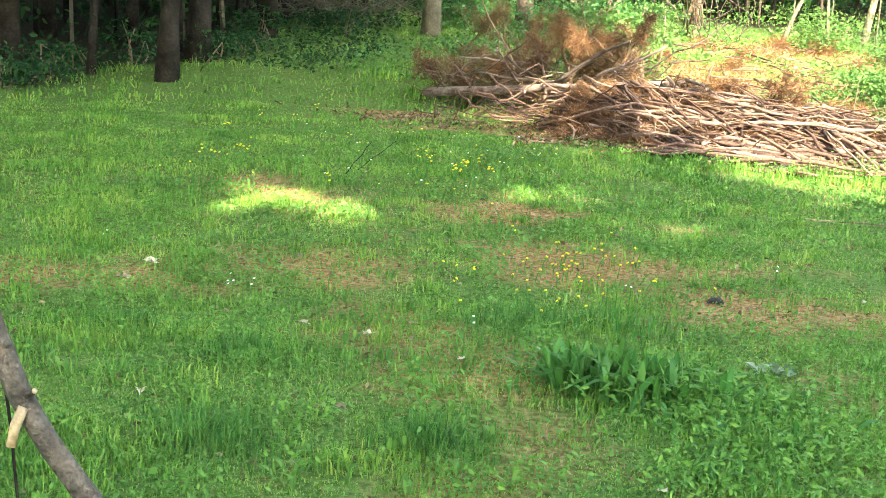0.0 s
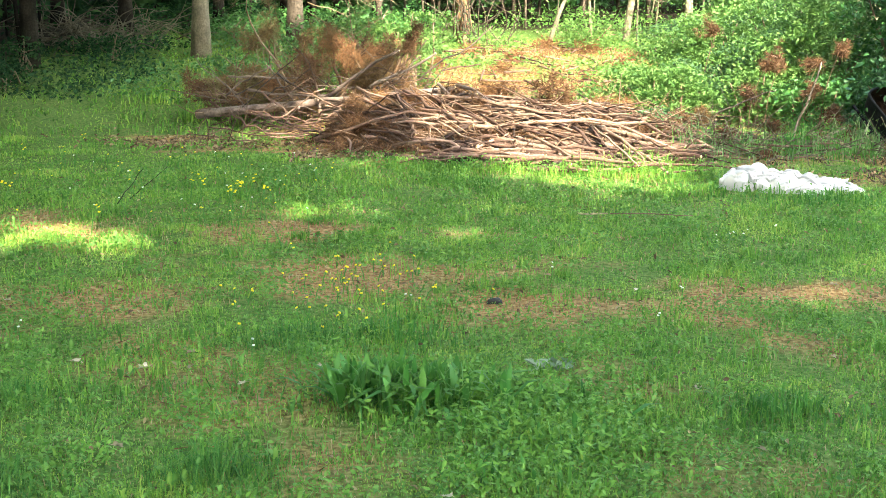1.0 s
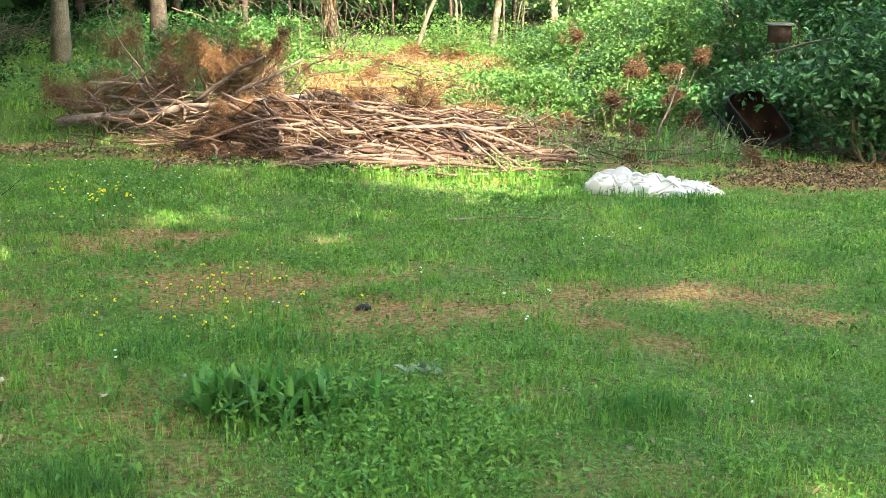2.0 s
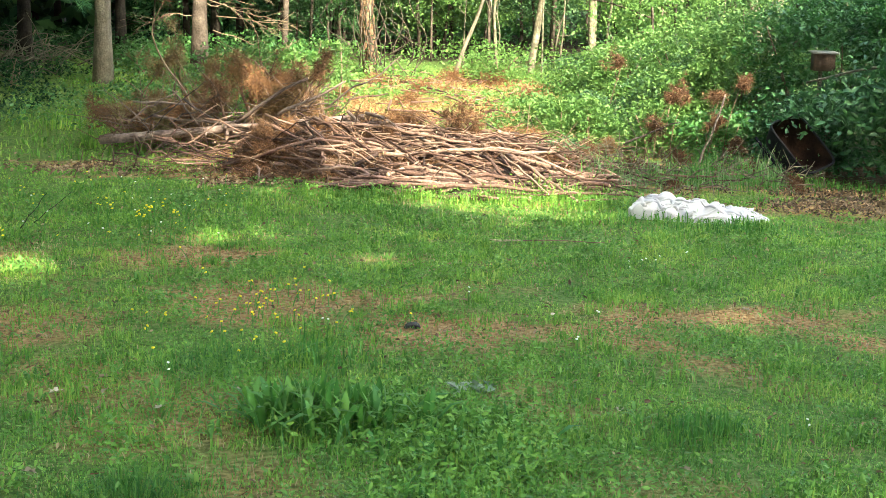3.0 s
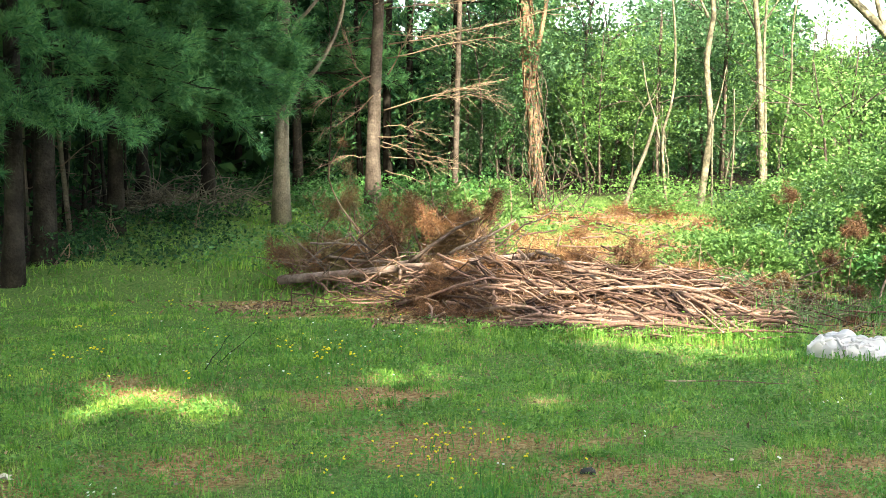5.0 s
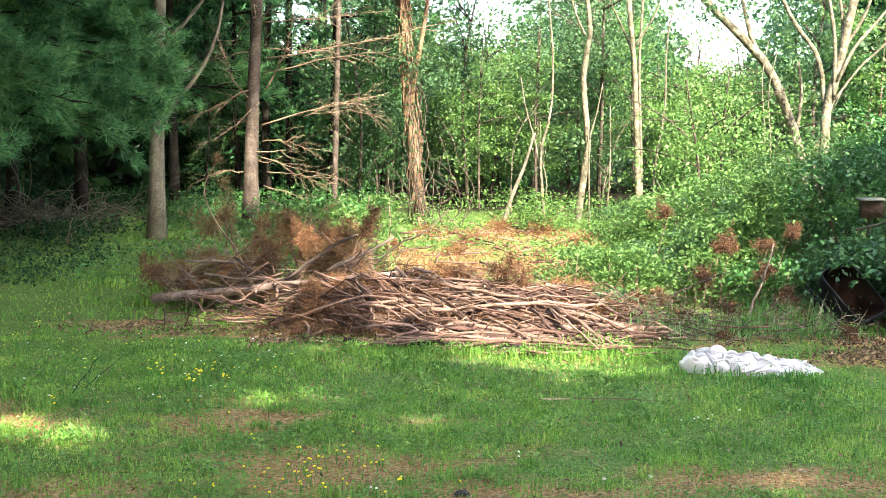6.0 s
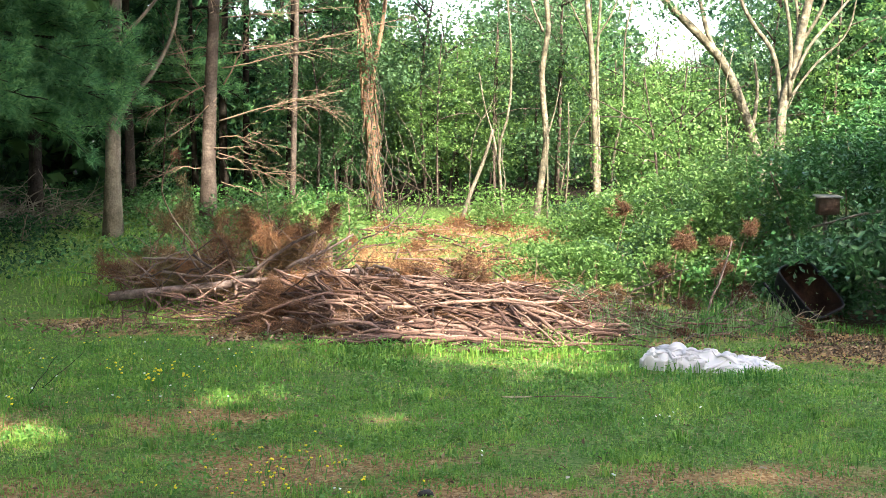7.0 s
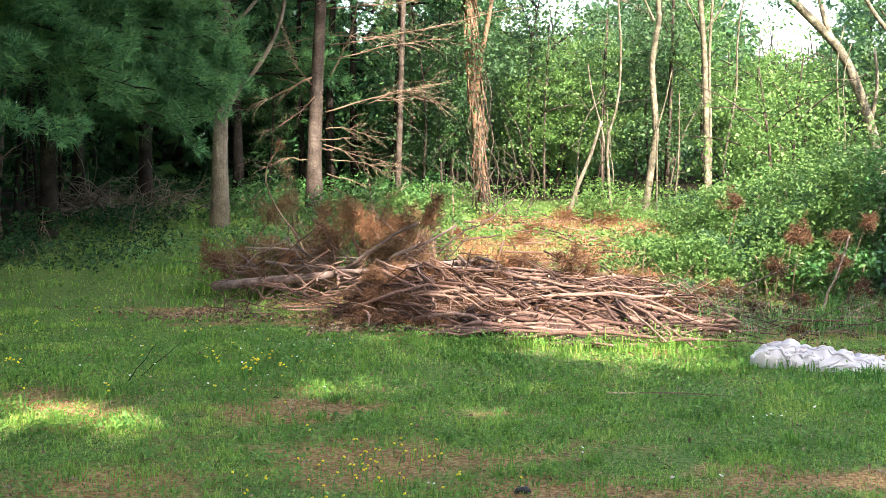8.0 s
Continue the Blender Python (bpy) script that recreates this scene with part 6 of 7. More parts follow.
# ---- what lies at the lawn's edge ----
def crumple(nx, ny, width, depth, height, seed, steps=130):
    """A sheet of nx by ny points squeezed into a low heap of the given size: its threads keep their length, so it buckles into folds."""
    rng = np.random.default_rng(seed)
    d = 0.0165
    gx, gy = np.meshgrid(np.linspace(-1, 1, nx), np.linspace(-1, 1, ny))
    p = np.stack([gx * width * 0.5, gy * depth * 0.5, 0.03 + 0 * gx], -1)
    for s, a in ((0.5, 0.05), (0.22, 0.03)):
        p[..., 2] += a * np.abs(wavy(gx * 1.3, gy, s, seed + 1.0))
        p[..., 0] += 0.4 * a * wavy(gy, gx * 1.3, s, seed + 2.0)
        p[..., 1] += 0.4 * a * wavy(gx * 1.3, gy, s, seed + 4.0)
    p += rng.normal(0, 0.003, p.shape)

    def mound(x, y):
        """The lumpy layers of cloth that lie below the outermost one."""
        crest = height * np.interp(x / width, [-0.5, -0.44, -0.3, -0.12, 0.0, 0.1, 0.2, 0.27, 0.36, 0.5], [0.35, 0.75, 1.0, 0.88, 0.72, 0.70, 0.45, 0.52, 0.32, 0.08])
        dome = np.clip(1 - (y / (depth * 0.52)) ** 2, 0, 1) ** 0.85
        return 0.006 + crest * dome * (0.62 + 0.42 * np.abs(wavy(x, y, 0.085, seed)))

    p[..., 2] += mound(p[..., 0], p[..., 1])
    old = p.copy()
    pairs = []
    for du, dv, k in ((1, 0, 1.0), (0, 1, 1.0), (1, 1, 0.5), (1, -1, 0.5), (2, 0, 0.35), (0, 2, 0.35), (3, 0, 0.2), (0, 3, 0.2)):
        a = (slice(max(0, -dv), ny - max(0, dv)), slice(0, nx - du))
        b = (slice(max(0, dv), ny - max(0, -dv)), slice(du, nx))
        pairs.append((a, b, d * math.hypot(du, dv), k))
    for step in range(steps):
        v = (p - old) * 0.9
        old = p.copy()
        p = p + v + [0, 0, -0.0016]
        for _ in range(8):
            move, count = np.zeros_like(p), np.full(p.shape[:2], 1e-6)
            for a, b, rest, k in pairs:
                e = p[b] - p[a]
                ln = np.linalg.norm(e, axis=-1, keepdims=True) + 1e-9
                c = 0.5 * k * (1 - rest / ln) * e
                move[a] += c
                move[b] -= c
                count[a] += k
                count[b] += k
            p = p + 1.5 * move / count[..., None]
            u, w = p[..., 0] / (width * 0.5), p[..., 1] / (depth * 0.5)
            r = np.sqrt(u * u + w * w)
            p[..., :2] /= np.maximum(1.0, r / 1.04)[..., None]
            floor = mound(p[..., 0], p[..., 1])
            p[..., 2] = np.clip(p[..., 2], floor, floor + 0.05)
            hem = (np.abs(gx) > 0.999) | (np.abs(gy) > 0.999)
            p[hem, 2] = 0.004
            p[hem, :2] *= (1 + 0.06 * (1.04 / np.maximum(r[hem], 0.5) - 1))[:, None]
    return p


def make_sheet():
    """A white cloth thrown down in a heap, with a thin tail."""
    p = crumple(88, 56, 0.96, 0.40, 0.185, 3)
    for axis in (0, 1):
        mid = (np.take(p, range(p.shape[axis] - 1), axis) + np.take(p, range(1, p.shape[axis]), axis)) / 2
        n = p.shape[axis] * 2 - 1
        fine = np.empty((n, p.shape[1], 3) if axis == 0 else (p.shape[0], n, 3))
        even, odd = ((slice(0, n, 2),), (slice(1, n, 2),)) if axis == 0 else ((slice(None), slice(0, n, 2)), (slice(None), slice(1, n, 2)))
        fine[even], fine[odd] = p, mid
        inner = ((slice(2, n - 1, 2),), (slice(1, n - 2, 2),), (slice(3, n, 2),)) if axis == 0 else ((slice(None), slice(2, n - 1, 2)), (slice(None), slice(1, n - 2, 2)), (slice(None), slice(3, n, 2)))
        fine[inner[0]] = 0.5 * fine[inner[0]] + 0.25 * (fine[inner[1]] + fine[inner[2]])
        p = fine
    ny, nx = p.shape[:2]
    v = p.reshape(-1, 3)
    i, j = np.meshgrid(np.arange(ny - 1), np.arange(nx - 1), indexing="ij")
    q = np.stack([i * nx + j, i * nx + j + 1, (i + 1) * nx + j + 1, (i + 1) * nx + j], -1).reshape(-1, 4)
    under = v + [0, 0, -0.004]
    ob = build("crumpled_sheet", [(np.concatenate([v, under]), q, q[:, ::-1] + len(v))], CLOTH)
    ob.location = (1.765, 9.1, float(ground_z(1.765, 9.1)) + 0.006)
    ob.rotation_euler = (0, 0, radians(-2))
    tagged(ob, "crumpled white cloth sheet heaped on the grass", "sheet")


def plate(corners, t):
    """A flat four-cornered plate with thickness t."""
    c = np.asarray(corners, float)
    n = unit(np.cross(c[1] - c[0], c[3] - c[0])) * t / 2
    v = np.concatenate([c - n, c + n])
    q = [[3, 2, 1, 0], [4, 5, 6, 7], [0, 1, 5, 4], [1, 2, 6, 5], [2, 3, 7, 6], [3, 0, 4, 7]]
    return v, np.array(q)


def make_wheelbarrow():
    """A barrow tipped up on its nose in the bushes, the open tub turned to the lawn."""
    out = unit(np.array([0.36, -0.66, 0.66]))
    up = np.array([-0.56, 0.42, 0.72])
    up = unit(up - out * (up @ out))
    side = np.cross(up, out)
    foot = np.array([3.02, 11.35, float(ground_z(3.02, 11.35))])
    ob = base_at("wheelbarrow", *foot)
    P = lambda a, b, c: 0.82 * (side * a + up * b + out * c) + np.array([0.02, 0.08, 0.285])
    n = 40
    th = np.arange(n) * 2 * np.pi / n
    ca, sa = np.cos(th), np.sin(th)
    ua, ub = np.sign(ca) * np.abs(ca) ** 0.32, np.sign(sa) * np.abs(sa) ** 0.32

    def loft(grow, sink):
        """Rounded shell of the tub, from its rim down to the narrower bed."""
        rows = []
        for k, (wa, wb, shift, c) in enumerate(((0.265, 0.34, 0.0, 0.12), (0.245, 0.315, 0.005, 0.04), (0.215, 0.275, 0.015, -0.06), (0.18, 0.235, 0.02, -0.125), (0.13, 0.18, 0.025, -0.145))):
            rows.append([P(x * (wa + grow), y * (wb + grow) + shift, c - sink) for x, y in zip(ua, ub)])
        v = np.array(rows).reshape(-1, 3)
        i, j = np.meshgrid(np.arange(4), np.arange(n), indexing="ij")
        q = np.stack([i * n + j, i * n + (j + 1) % n, (i + 1) * n + (j + 1) % n, (i + 1) * n + j], -1).reshape(-1, 4)
        v = np.concatenate([v, [P(0, 0.03, -0.147 - sink)]])
        j = np.arange(n)
        return [(v, q, np.stack([4 * n + j, 4 * n + (j + 1) % n, np.full(n, 5 * n)], -1))]

    tub = part("tub", loft(0.0, 0.0), RUST, ob, "rusty brown tub")
    part("outer_wall", loft(0.006, 0.006), BLACK, tub, "black painted outside")
    edge = np.array([P(x * 0.268, y * 0.343, 0.12) for x, y in zip(np.append(ua, ua[:2]), np.append(ub, ub[:2]))])
    part("rim", tube(edge, 0.011, 8), BLACK, tub, "black rolled rim")
    for s in (-1, 1):
        part("handle", tube(curve([P(0.10 * s, -0.42, -0.2), P(0.2 * s, 0.1, -0.17), P(0.22 * s, 0.36, -0.15)], 8), 0.014, 8), BLACK, ob)
        part("leg", tube(curve([P(0.2 * s, 0.02, -0.17), P(0.2 * s, 0.08, -0.36), P(0.2 * s, 0.2, -0.17)], 8), 0.010, 6), BLACK, ob)
    th = np.linspace(0, 2 * np.pi, 25)
    hub = np.array([P(0, -0.36 + 0.13 * math.cos(a), -0.22 + 0.13 * math.sin(a)) for a in th])
    wheel = part("wheel", tube(hub, 0.035, 8), RUBBER, ob, "black rubber wheel")
    part("wheel_disc", tube(np.array([P(-0.02, -0.36, -0.22), P(0.02, -0.36, -0.22)]), 0.105, 16), RUST, wheel)
    tagged(ob, "old wheelbarrow tipped up in the bushes, rusty tub open", "wheelbarrow")


def make_nest_box():
    x, y = 3.42, 12.15
    ob = base_at("nest_box", x, y, float(ground_z(x, y)))
    h = 1.10 - ob.location.z
    part("post", tube(np.array([(0, 0.06, -0.1), (0, 0.06, h - 0.05)]), 0.022, 7), BARK_GREY, ob)
    w, d, t = 0.085, 0.075, 0.15
    for a in ([(-w, -d, h - t), (w, -d, h - t), (w, -d, h - 0.01), (-w, -d, h - 0.01)], [(-w, d, h - t), (w, d, h - t), (w, d, h), (-w, d, h)], [(-w, -d, h - t), (-w, d, h - t), (-w, d, h), (-w, -d, h)], [(w, -d, h - t), (w, d, h - t), (w, d, h), (w, -d, h)], [(-w, -d, h - t), (w, -d, h - t), (w, d, h - t), (-w, d, h - t)]):
        part("board", [plate(a, 0.014)], BOX_WOOD, ob, smooth=False)
    part("roof", [plate([(-0.115, -0.11, h + 0.005), (0.115, -0.11, h + 0.005), (0.115, 0.10, h + 0.02), (-0.115, 0.10, h + 0.02)], 0.014)], ROOF_WOOD, ob, "pale flat roof board", smooth=False)
    tagged(ob, "brown wooden nest box with a pale roof among leaves", "nest box")


def make_near_trunk():
    """The slim dead trunk that leans in beside the camera, with sawn stubs."""
    rng = np.random.default_rng(131)
    ob = base_at("dead_sapling", -1.14, 2.25, float(ground_z(-1.14, 2.25)))
    p = curve([(0.02, 0, -0.06), (-0.19, 0, 0.31), (-0.28, 0, 0.42), (-0.338, 0, 0.50), (-0.385, 0, 0.61), (-0.425, -0.01, 0.73), (-0.60, -0.05, 1.3), (-0.82, -0.1, 2.1)], 34)
    part("trunk", tube(p, np.linspace(0.028, 0.018, 34), 14, 0.10, rng), LICHEN, ob)
    a = np.array([-0.332, -0.02, 0.50])
    part("sawn_stub", tube(np.array([a + [0.004, 0.0, 0.004], a + [-0.004, -0.02, -0.03], a + [-0.010, -0.03, -0.075]]), [0.0115, 0.0115, 0.010], 9, 0.08, rng), WOOD_CUT, ob, "pale sawn branch stub")
    b = np.array([-0.322, -0.015, 0.528])
    part("twig_stub", tube(np.array([b, b + [0.024, -0.012, 0.018]]), [0.008, 0.006], 7, 0.15, rng), LICHEN, ob)
    part("stub_face", tube(np.array([b + [0.023, -0.012, 0.017], b + [0.026, -0.013, 0.020]]), 0.006, 7), WOOD_CUT, ob)
    part("twig_stub", tube(np.array([(-0.385, 0.0, 0.62), (-0.365, -0.02, 0.637)]), [0.010, 0.006], 7), LICHEN, ob)
    part("twig_stub", tube(np.array([(-0.25, 0.0, 0.385), (-0.235, -0.02, 0.375)]), [0.008, 0.005], 7), LICHEN, ob)
    part("twig", tube(curve([(-0.40, 0.02, 0.55), (-0.392, 0.03, 0.44), (-0.388, 0.04, 0.30), (-0.36, 0.05, -0.02)], 9), np.linspace(0.004, 0.003, 9), 5), BARK_PINE_DIM, ob)
    tagged(ob, "slim grey-brown dead sapling leaning over the lawn, branches sawn off", "tree")


def make_clumps():
    rng = np.random.default_rng(141)

    def clump(x, y, r, n, h, w, label, mat=DOCK, broad=36, dock=0):
        ob = base_at("grass_clump", x, y, float(ground_z(x, y)))
        q = rng.normal(0, r, (n, 2)) * [1.25, 0.8]
        k = np.clip(1.15 - 0.5 * np.hypot(*q.T) / (r + 0.01), 0.4, 1.2)
        part("grass", blades(np.column_stack([q, 0 * q[:, 0]]), h * k * rng.uniform(0.55, 1.15, n), w * rng.uniform(0.6, 1.3, n), rng, 0.9 if mat is TUFT else 0.55), mat, ob)
        if broad:
            q = rng.normal(0, r * 1.2, (broad, 2)) * [1.2, 0.9]
            part("weed_foliage", [leaves(np.column_stack([q, rng.uniform(0.01, h * 0.8, broad)]), 0.024, rng, 1.0, 0.5)], WEED_BRIGHT if mat is GRASS else WEED, ob, smooth=False)
        if dock:
            q = rng.normal(0, r * 0.75, (dock, 2)) * [1.2, 0.9]
            hh = h * rng.uniform(0.5, 1.05, dock)
            part("weed_foliage", broad_blades(np.column_stack([q, 0 * q[:, 0]]), hh, hh * rng.uniform(0.11, 0.19, dock), rng, 0.75), DOCK, ob)
        return tagged(ob, label, "grass clump", "taller clumps in the lawn")

    clump(-0.49, 4.27, 0.085, 280, 0.195, 0.006, "tall dark green clump of dock leaves in the lawn", broad=200, dock=190)
    clump(-0.32, 4.26, 0.095, 300, 0.18, 0.006, "bushy dark green clump of dock and grass in the lawn", broad=260, dock=190)
    clump(-0.02, 4.05, 0.14, 260, 0.12, 0.005, "low bright green clump of leafy weeds in the lawn", GRASS, 1100, 60)
    clump(-0.14, 4.38, 0.11, 200, 0.11, 0.005, "low bright green clump of leafy weeds in the lawn", GRASS, 800, 40)
    clump(0.14, 4.3, 0.12, 200, 0.10, 0.005, "low bright green clump of leafy weeds in the lawn", GRASS, 800, 40)
    clump(0.12, 3.85, 0.13, 200, 0.10, 0.005, "low bright green clump of leafy weeds in the lawn", GRASS, 900, 50)
    clump(0.02, 3.55, 0.13, 200, 0.09, 0.005, "low bright green clump of leafy weeds in the lawn", GRASS, 800, 40)
    clump(0.3, 5.1, 0.16, 160, 0.06, 0.005, "low leafy weeds along a bare patch of lawn", GRASS, 500)
    clump(0.90, 4.28, 0.10, 320, 0.12, 0.006, "fine dark tuft of grass in the lawn", DOCK)
    clump(-1.56, 3.36, 0.13, 612, 0.16, 0.0042, "soft green tuft of long grass in the lawn", TUFT)
    clump(-0.91, 3.56, 0.09, 510, 0.16, 0.0042, "soft green tuft of long grass in the lawn", TUFT)
    clump(-1.78, 4.15, 0.12, 442, 0.13, 0.0042, "soft green tuft of long grass in the lawn", TUFT)
    clump(-0.88, 4.95, 0.14, 476, 0.15, 0.0042, "soft green tuft of long grass in the lawn", TUFT)
    clump(-0.55, 5.05, 0.12, 220, 0.16, 0.007, "soft green tuft of long grass below the flowers")
    clump(-2.3, 4.3, 0.16, 442, 0.12, 0.0042, "soft green tuft of long grass in the lawn", TUFT)
    clump(-3.3, 7.1, 0.2, 160, 0.11, 0.007, "long pale grass tuft beside the sunny patch")
    clump(-2.25, 6.75, 0.2, 120, 0.08, 0.007, "long pale grass tuft in the sunny patch")
    clump(1.55, 9.0, 0.25, 260, 0.12, 0.009, "dark tuft of grass before the white sheet")
    clump(1.95, 8.55, 0.22, 300, 0.12, 0.009, "dark tuft of grass before the white sheet")
    # grey-green reeds and long grass behind the sheet
    for i in range(34):
        x = rng.uniform(1.1, 2.9)
        clump(x, 10.65 + 0.3 * (x - 1.2) + rng.normal(0, 0.22), 0.13, 55, rng.uniform(0.18, 0.42), 0.008, "tall grey-green grass clump at the brush edge", REED if i % 2 else DOCK, 30)
    for i in range(9):
        clump(rng.uniform(2.3, 3.6), rng.uniform(10.35, 11.1), 0.12, 60, rng.uniform(0.08, 0.16), 0.008, "low dark grass under the bushes", DOCK, 30)
    for i in range(9):
        clump(0.35 + 0.11 * i, 9.9 + rng.normal(0, 0.08), 0.07, 60, rng.uniform(0.14, 0.24), 0.007, "tall bright grass growing over the branch ends", GRASS)
    # leafy fringe along the foot of the pile
    for i in range(22):
        x = -1.25 + 2.5 * i / 21 + rng.normal(0, 0.05)
        clump(x, 9.72 + rng.normal(0, 0.13), 0.10, 70, 0.13, 0.007, "leafy bright weeds along the foot of the brush pile", GRASS, 90)
    for i in range(9):
        clump(rng.uniform(-2.6, -1.6), rng.uniform(10.9, 11.3), 0.08, 40, 0.08, 0.006, "leafy bright weeds in the litter before the log", GRASS, 70)
    # grass-grown patches at the left of the pile
    for i in range(10):
        clump(rng.uniform(-4.4, -2.2), rng.uniform(11.9, 14.5), 0.2, 120, 0.2, 0.012, "long green grass beside the dead pine", GRASS, 50)


def make_flowers():
    rng = np.random.default_rng(151)

    def flower(x, y, h, mat, heads, size, lean, label, name="wildflower"):
        ob = base_at(name, x, y, float(ground_z(x, y)))
        tip = np.array([lean * h, rng.normal(0, 0.1) * h, h])
        part("stem", tube(curve([(0, 0, -0.02), tip * 0.5 + [-0.1 * lean * h, 0, 0.04 * h], tip], 6), np.linspace(0.003, 0.002, 6), 4), DOCK, ob)
        for k in range(heads):
            c = tip + (rng.normal(0, 0.016, 3) * [1, 1, 1.3] if k else 0)
            n = 8
            th = np.arange(n) * 2 * np.pi / n
            tilt = unit(np.array([rng.normal(0, 0.4), -0.5, 1.0]))
            a = unit(np.cross(tilt, [1.0, 0, 0]))
            b = np.cross(tilt, a)
            rr = size * np.where(np.arange(n) % 2, 1.0, 0.8)[:, None] / 2
            ring = c + rr * (np.cos(th)[:, None] * a + np.sin(th)[:, None] * b) + tilt * size * 0.18
            v = np.concatenate([ring, [c], [c + tilt * size * 0.3]])
            i = np.arange(n)
            part("bloom", [(v, np.stack([i, (i + 1) % n, np.full(n, n + 1)], -1), np.stack([(i + 1) % n, i, np.full(n, n)], -1))], mat, ob, "", False)
        return tagged(ob, label, "flower", "wildflowers in the lawn")

    for i in range(52):
        x, y = rng.normal(-0.82, 0.22), rng.normal(5.92, 0.34)
        flower(x, y, rng.uniform(0.03, 0.085), PETAL, 1 + (i % 4 == 0), 0.017, rng.normal(0.1, 0.2), "small bright yellow wildflower on a thin stem")
    for x, y in ((-3.36, 7.3), (-3.27, 7.35), (-3.22, 7.5), (-2.48, 6.97), (-3.82, 8.69), (-3.7, 8.94), (-3.51, 9.5), (-3.33, 7.1)):
        flower(x, y, rng.uniform(0.17, 0.24), PETAL, 3, 0.02, rng.normal(0.35, 0.15), "tall yellow flower leaning on a bare stem")
    for i in range(7):
        flower(-1.85 + rng.normal(0, 0.07), 7.72 + rng.normal(0, 0.1), rng.uniform(0.17, 0.27), PETAL, 4, 0.02, rng.normal(0.15, 0.15), "tall stalk with many small yellow blooms")
    for i in range(72):
        flower(rng.uniform(-3.6, -1.3), rng.uniform(6.9, 9.6), rng.uniform(0.08, 0.2), PETAL if i % 3 else WHITE_PETAL, 1, 0.016, rng.normal(0, 0.2), "small pale yellow wildflower in the grass" if i % 3 else "small white wildflower in the grass")
    for x, y in ((-2.16, 4.95), (-2.06, 4.93), (-2.2, 5.0), (1.0, 7.1), (1.08, 7.15), (1.14, 7.05), (-1.05, 4.7), (0.55, 5.35), (-0.53, 5.6), (1.25, 4.35), (-3.1, 5.6), (1.35, 7.3), (0.1, 6.2), (0.7, 5.9)):
        flower(x, y, rng.uniform(0.05, 0.09), WHITE_PETAL, 2, 0.014, 0.0, "small white clover bloom low in the grass", "clover_flower")


def make_litter():
    rng = np.random.default_rng(161)

    def leaf_thing(name, x, y, n, size, mat, label, lift=0.02, up=1.6):
        ob = base_at(name, x, y, float(ground_z(x, y)))
        q = rng.normal(0, size * 0.5, (n, 2))
        part("leaf", [leaves(np.column_stack([q, rng.uniform(0.2, 1.6, n) * lift]), size, rng, up, 0.45, 0.3)], mat, ob, smooth=False)
        tagged(ob, label, "leaf")

    leaf_thing("weed_rosette", 0.09, 4.69, 16, 0.075, WHITE_GREEN, "flat grey-green weed rosette in the lawn")
    for x, y, size in ((-2.68, 5.23, 0.10), (-2.63, 4.88, 0.08), (-1.25, 4.55, 0.06), (-1.0, 4.35, 0.055), (0.62, 4.5, 0.05), (-0.75, 4.55, 0.06), (-2.13, 5.68, 0.06), (-1.91, 5.25, 0.05), (-1.71, 4.61, 0.06), (-1.3, 4.75, 0.055), (-1.42, 4.54, 0.07), (-1.26, 3.73, 0.06), (-1.9, 3.6, 0.06), (-1.24, 3.26, 0.05), (-2.35, 5.5, 0.05), (-0.2, 3.4, 0.05), (0.75, 3.9, 0.05), (1.2, 5.0, 0.05), (1.45, 6.2, 0.06), (0.5, 6.0, 0.05)):
        # a lobed oak leaf, curled up at its edge
        ob = base_at("dead_leaf", x, y, float(ground_z(x, y)) + 0.02)
        th = np.arange(18) * 2 * np.pi / 18
        r = size / 2 * (0.78 + 0.22 * np.cos(6 * th) + rng.uniform(-0.12, 0.12, 18))
        turn = rng.uniform(0, 6.28)
        u, w = r * np.cos(th), 0.62 * r * np.sin(th)
        rim = np.column_stack([u * math.cos(turn) - w * math.sin(turn), u * math.sin(turn) + w * math.cos(turn), 0.3 * size * (np.abs(w) / size * 2) + rng.uniform(0, 0.12, 18) * size])
        i = np.arange(18)
        part("leaf", [(np.concatenate([rim, [(0, 0, 0.004)]]), np.stack([i, (i + 1) % 18, np.full(18, 18)], -1))], LITTER_PALE, ob, smooth=False)
        tagged(ob, "curled pale brown dead oak leaf on the lawn", "leaf", "dead leaves on the lawn")
    # a dark clod in the bare soil, and sticks lying in the grass
    ob = base_at("soil_clod", -0.16, 5.69, float(ground_z(-0.16, 5.69)))
    part("lump", tube(curve([(-0.035, 0, 0.01), (-0.012, 0, 0.022), (0.012, 0.01, 0.022), (0.035, 0, 0.01)], 7), [0.004, 0.012, 0.016, 0.014, 0.016, 0.012, 0.004], 8, 0.25, rng), RUBBER, ob)
    tagged(ob, "small dark clod of soil on a bare patch", "clod")
    g = "sticks lying in the grass"
    make_stick("stick", (0.26, 7.9, 0.03), (0.44, 7.9, 0.035), 0.007, rng, "short pale stick lying in the grass", g, 0.02, 0, STRAW_STICK)
    make_stick("stick", (0.46, 7.92, 0.03), (0.95, 7.8, 0.05), 0.004, rng, "thin twig lying in the grass", g, 0.03, 1, cut=False)
    make_stick("stick", (-2.62, 7.85, 0.04), (-2.62, 8.4, 0.18), 0.0032, rng, "thin dark twig standing in the grass", g, 0.06, 2, BARK_PINE_DIM, cut=False)
    make_stick("stick", (-2.62, 8.1, 0.03), (-2.45, 8.4, 0.2), 0.0028, rng, "thin dark twig standing in the grass", g, 0.06, 1, BARK_PINE_DIM, cut=False)
    # leaf litter: thick at the right edge of the lawn, thin elsewhere
    c = []
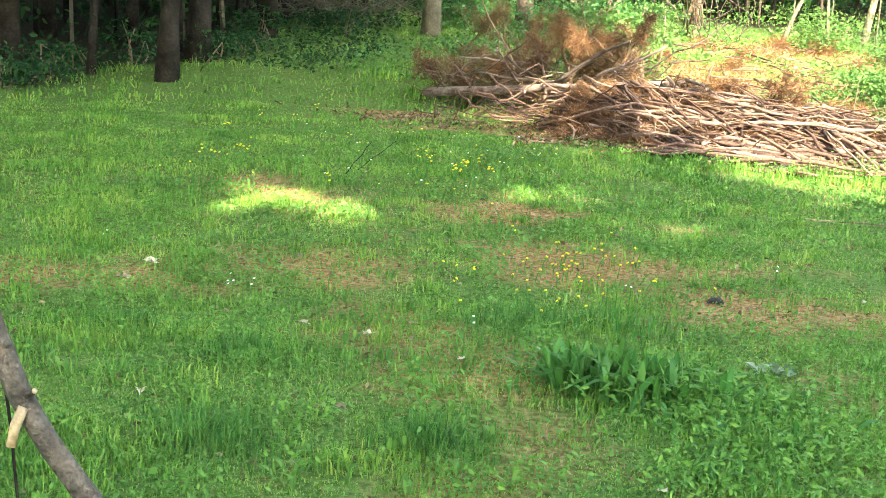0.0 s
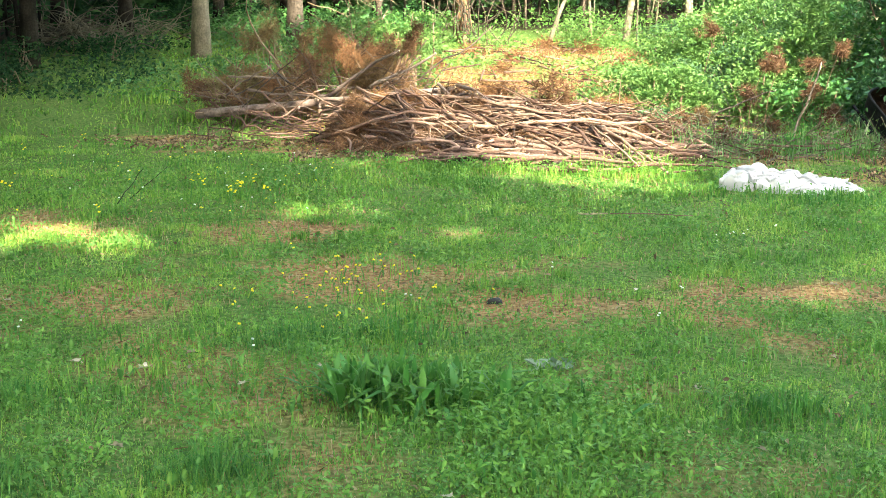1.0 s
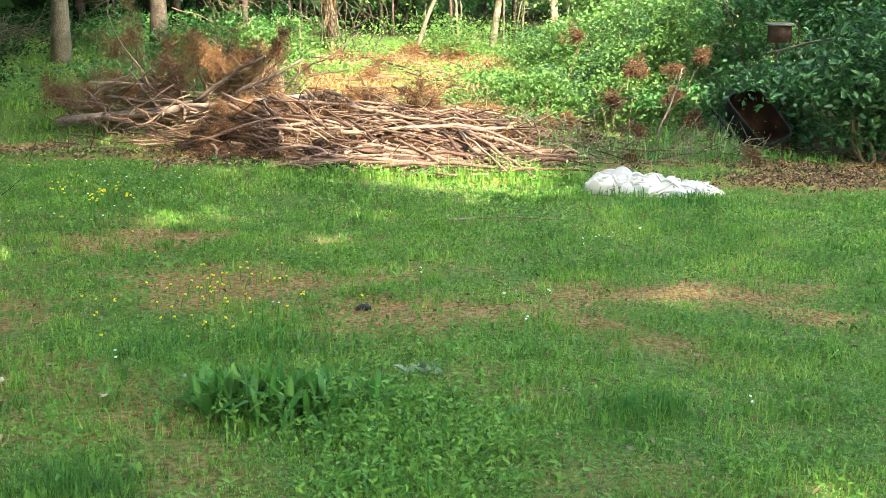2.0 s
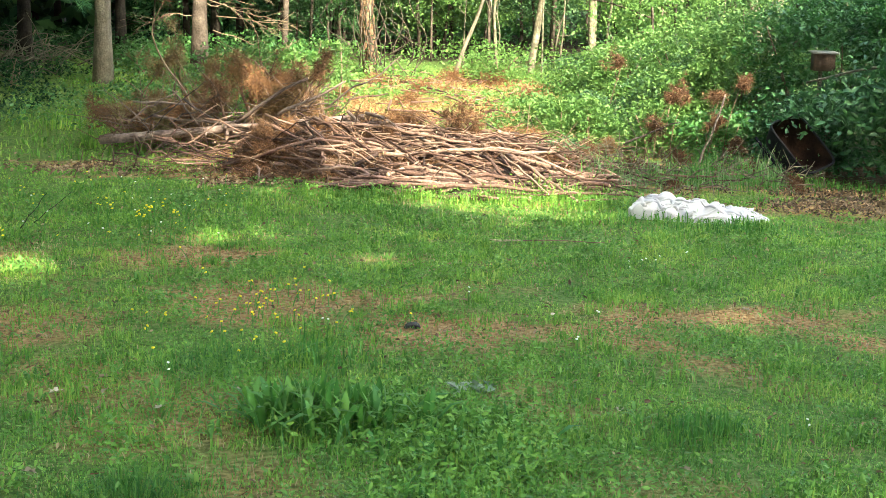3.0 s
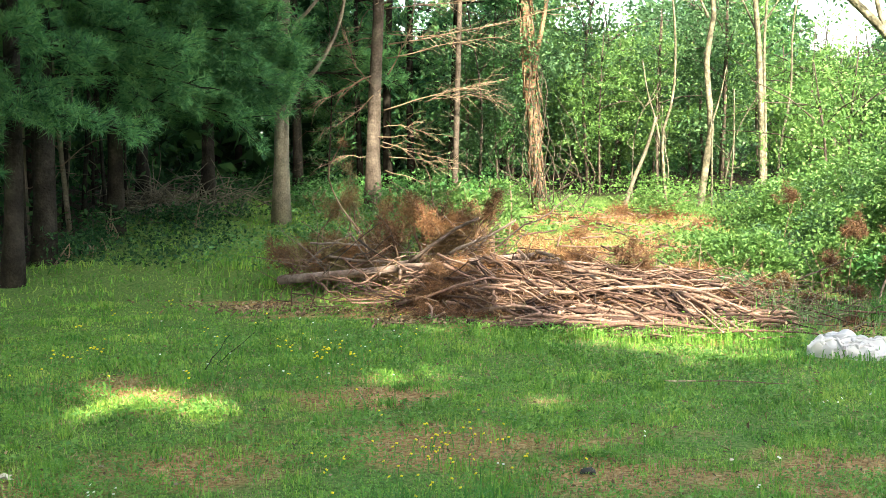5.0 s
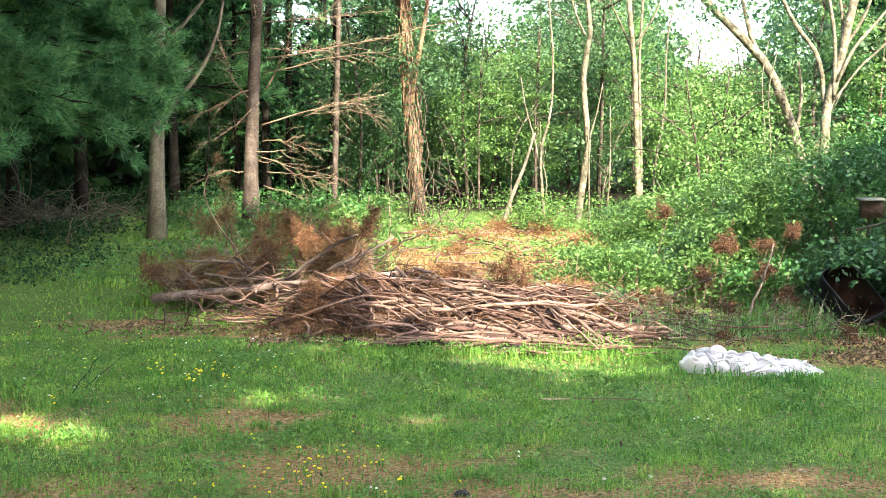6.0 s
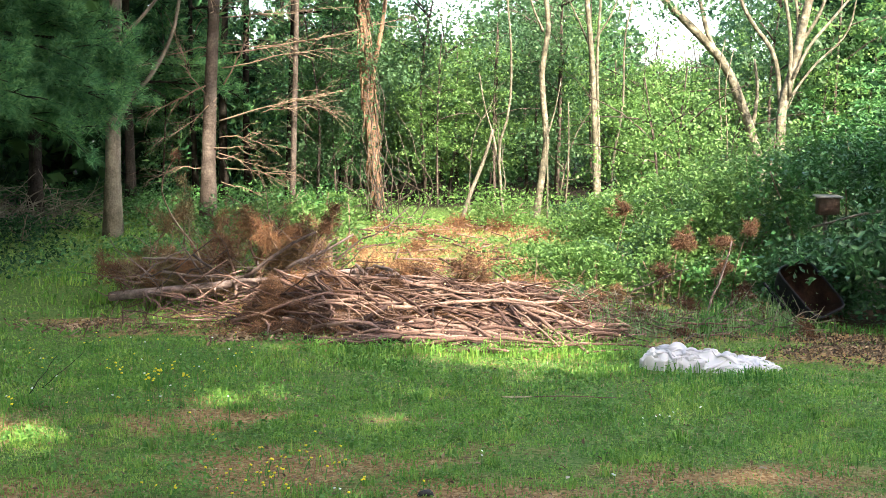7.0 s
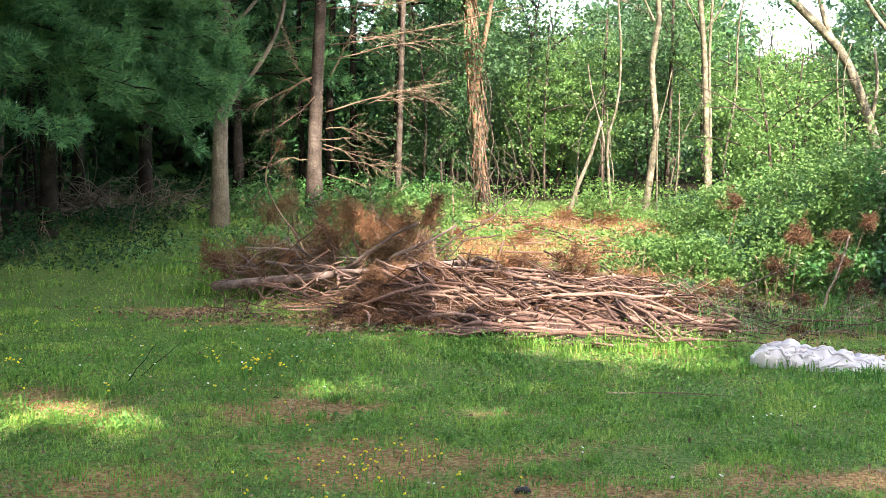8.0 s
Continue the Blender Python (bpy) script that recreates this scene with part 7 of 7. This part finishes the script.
    # at the right edge the shade is put into the leaf colour
    x, y = rng.normal(3.1, 0.7, 3600), rng.normal(10.15, 0.55, 3600)
    keep = bare_at(x, y) > 0.25
    c.append(leaves(np.column_stack([x, y, ground_z(x, y) + rng.uniform(0.005, 0.03, 3600)])[keep], 0.034, rng, 1.1, 0.5, 0.25))
    x, y = rng.normal(3.1, 0.8, 3200), rng.normal(9.8, 0.5, 3200)
    keep = bare_at(x, y) > rng.uniform(0.15, 1.1, 3200)
    dry = leaves(np.column_stack([x, y, ground_z(x, y) + rng.uniform(0.015, 0.04, 3200)])[keep], 0.036, rng, 1.1, 0.5, 0.25)
    tagged(build("tan_leaf_litter", [dry], LITTER_TAN, smooth=False), "dry tan leaves scattered over the darker litter", "leaf litter", kind="stuff")
    tagged(build("leaf_litter", c, LITTER_SHADE, smooth=False), "brown leaf litter on bare ground by the bushes, darkened for shade", "leaf litter", kind="stuff")
    c = []
    for n, r0, r1, s in ((1300, 2.5, 6.0, 0.026), (1300, 6.0, 9.5, 0.03)):
        p = scatter(n, -36, 24, r0, r1, rng)
        p = p[rng.uniform(size=n) < 0.25 + bare_at(p[:, 0], p[:, 1])]
        c.append(leaves(on_ground(p, 0.018), s, rng, 1.3, 0.55, 0.3))
    p = scatter(9000, -36, 24, 3.0, 9.0, rng)
    p = p[rng.uniform(size=9000) < 0.7 * np.clip(bare_at(p[:, 0], p[:, 1]) - 0.15, 0, 1) + 0.02]
    tagged(build("pale_litter", [leaves(on_ground(p, 0.014), 0.022, rng, 1.3, 0.5, 0.3)], STRAW, smooth=False), "pale dry bits of leaf on bare lawn patches", "leaf litter", kind="stuff")
    x, y = rng.uniform(-2.0, 1.3, 900), rng.normal(10.25, 0.2, 900)
    c.append(leaves(np.column_stack([x, y, ground_z(x, y) + 0.02]), 0.05, rng, 1.0, 0.5, 0.3))
    x, y = rng.normal(-2.7, 0.55, 1100), rng.normal(11.1, 0.26, 1100)
    c.append(leaves(np.column_stack([x, y, ground_z(x, y) + 0.02]), 0.042, rng, 1.3, 0.5, 0.3))
    tagged(build("dry_leaf_litter", c, LITTER_TAN, smooth=False), "dry tan leaf litter in grass and by the pile", "leaf litter", kind="stuff")


make_sheet()
make_wheelbarrow()
make_nest_box()
make_near_trunk()
make_clumps()
make_flowers()
make_litter()
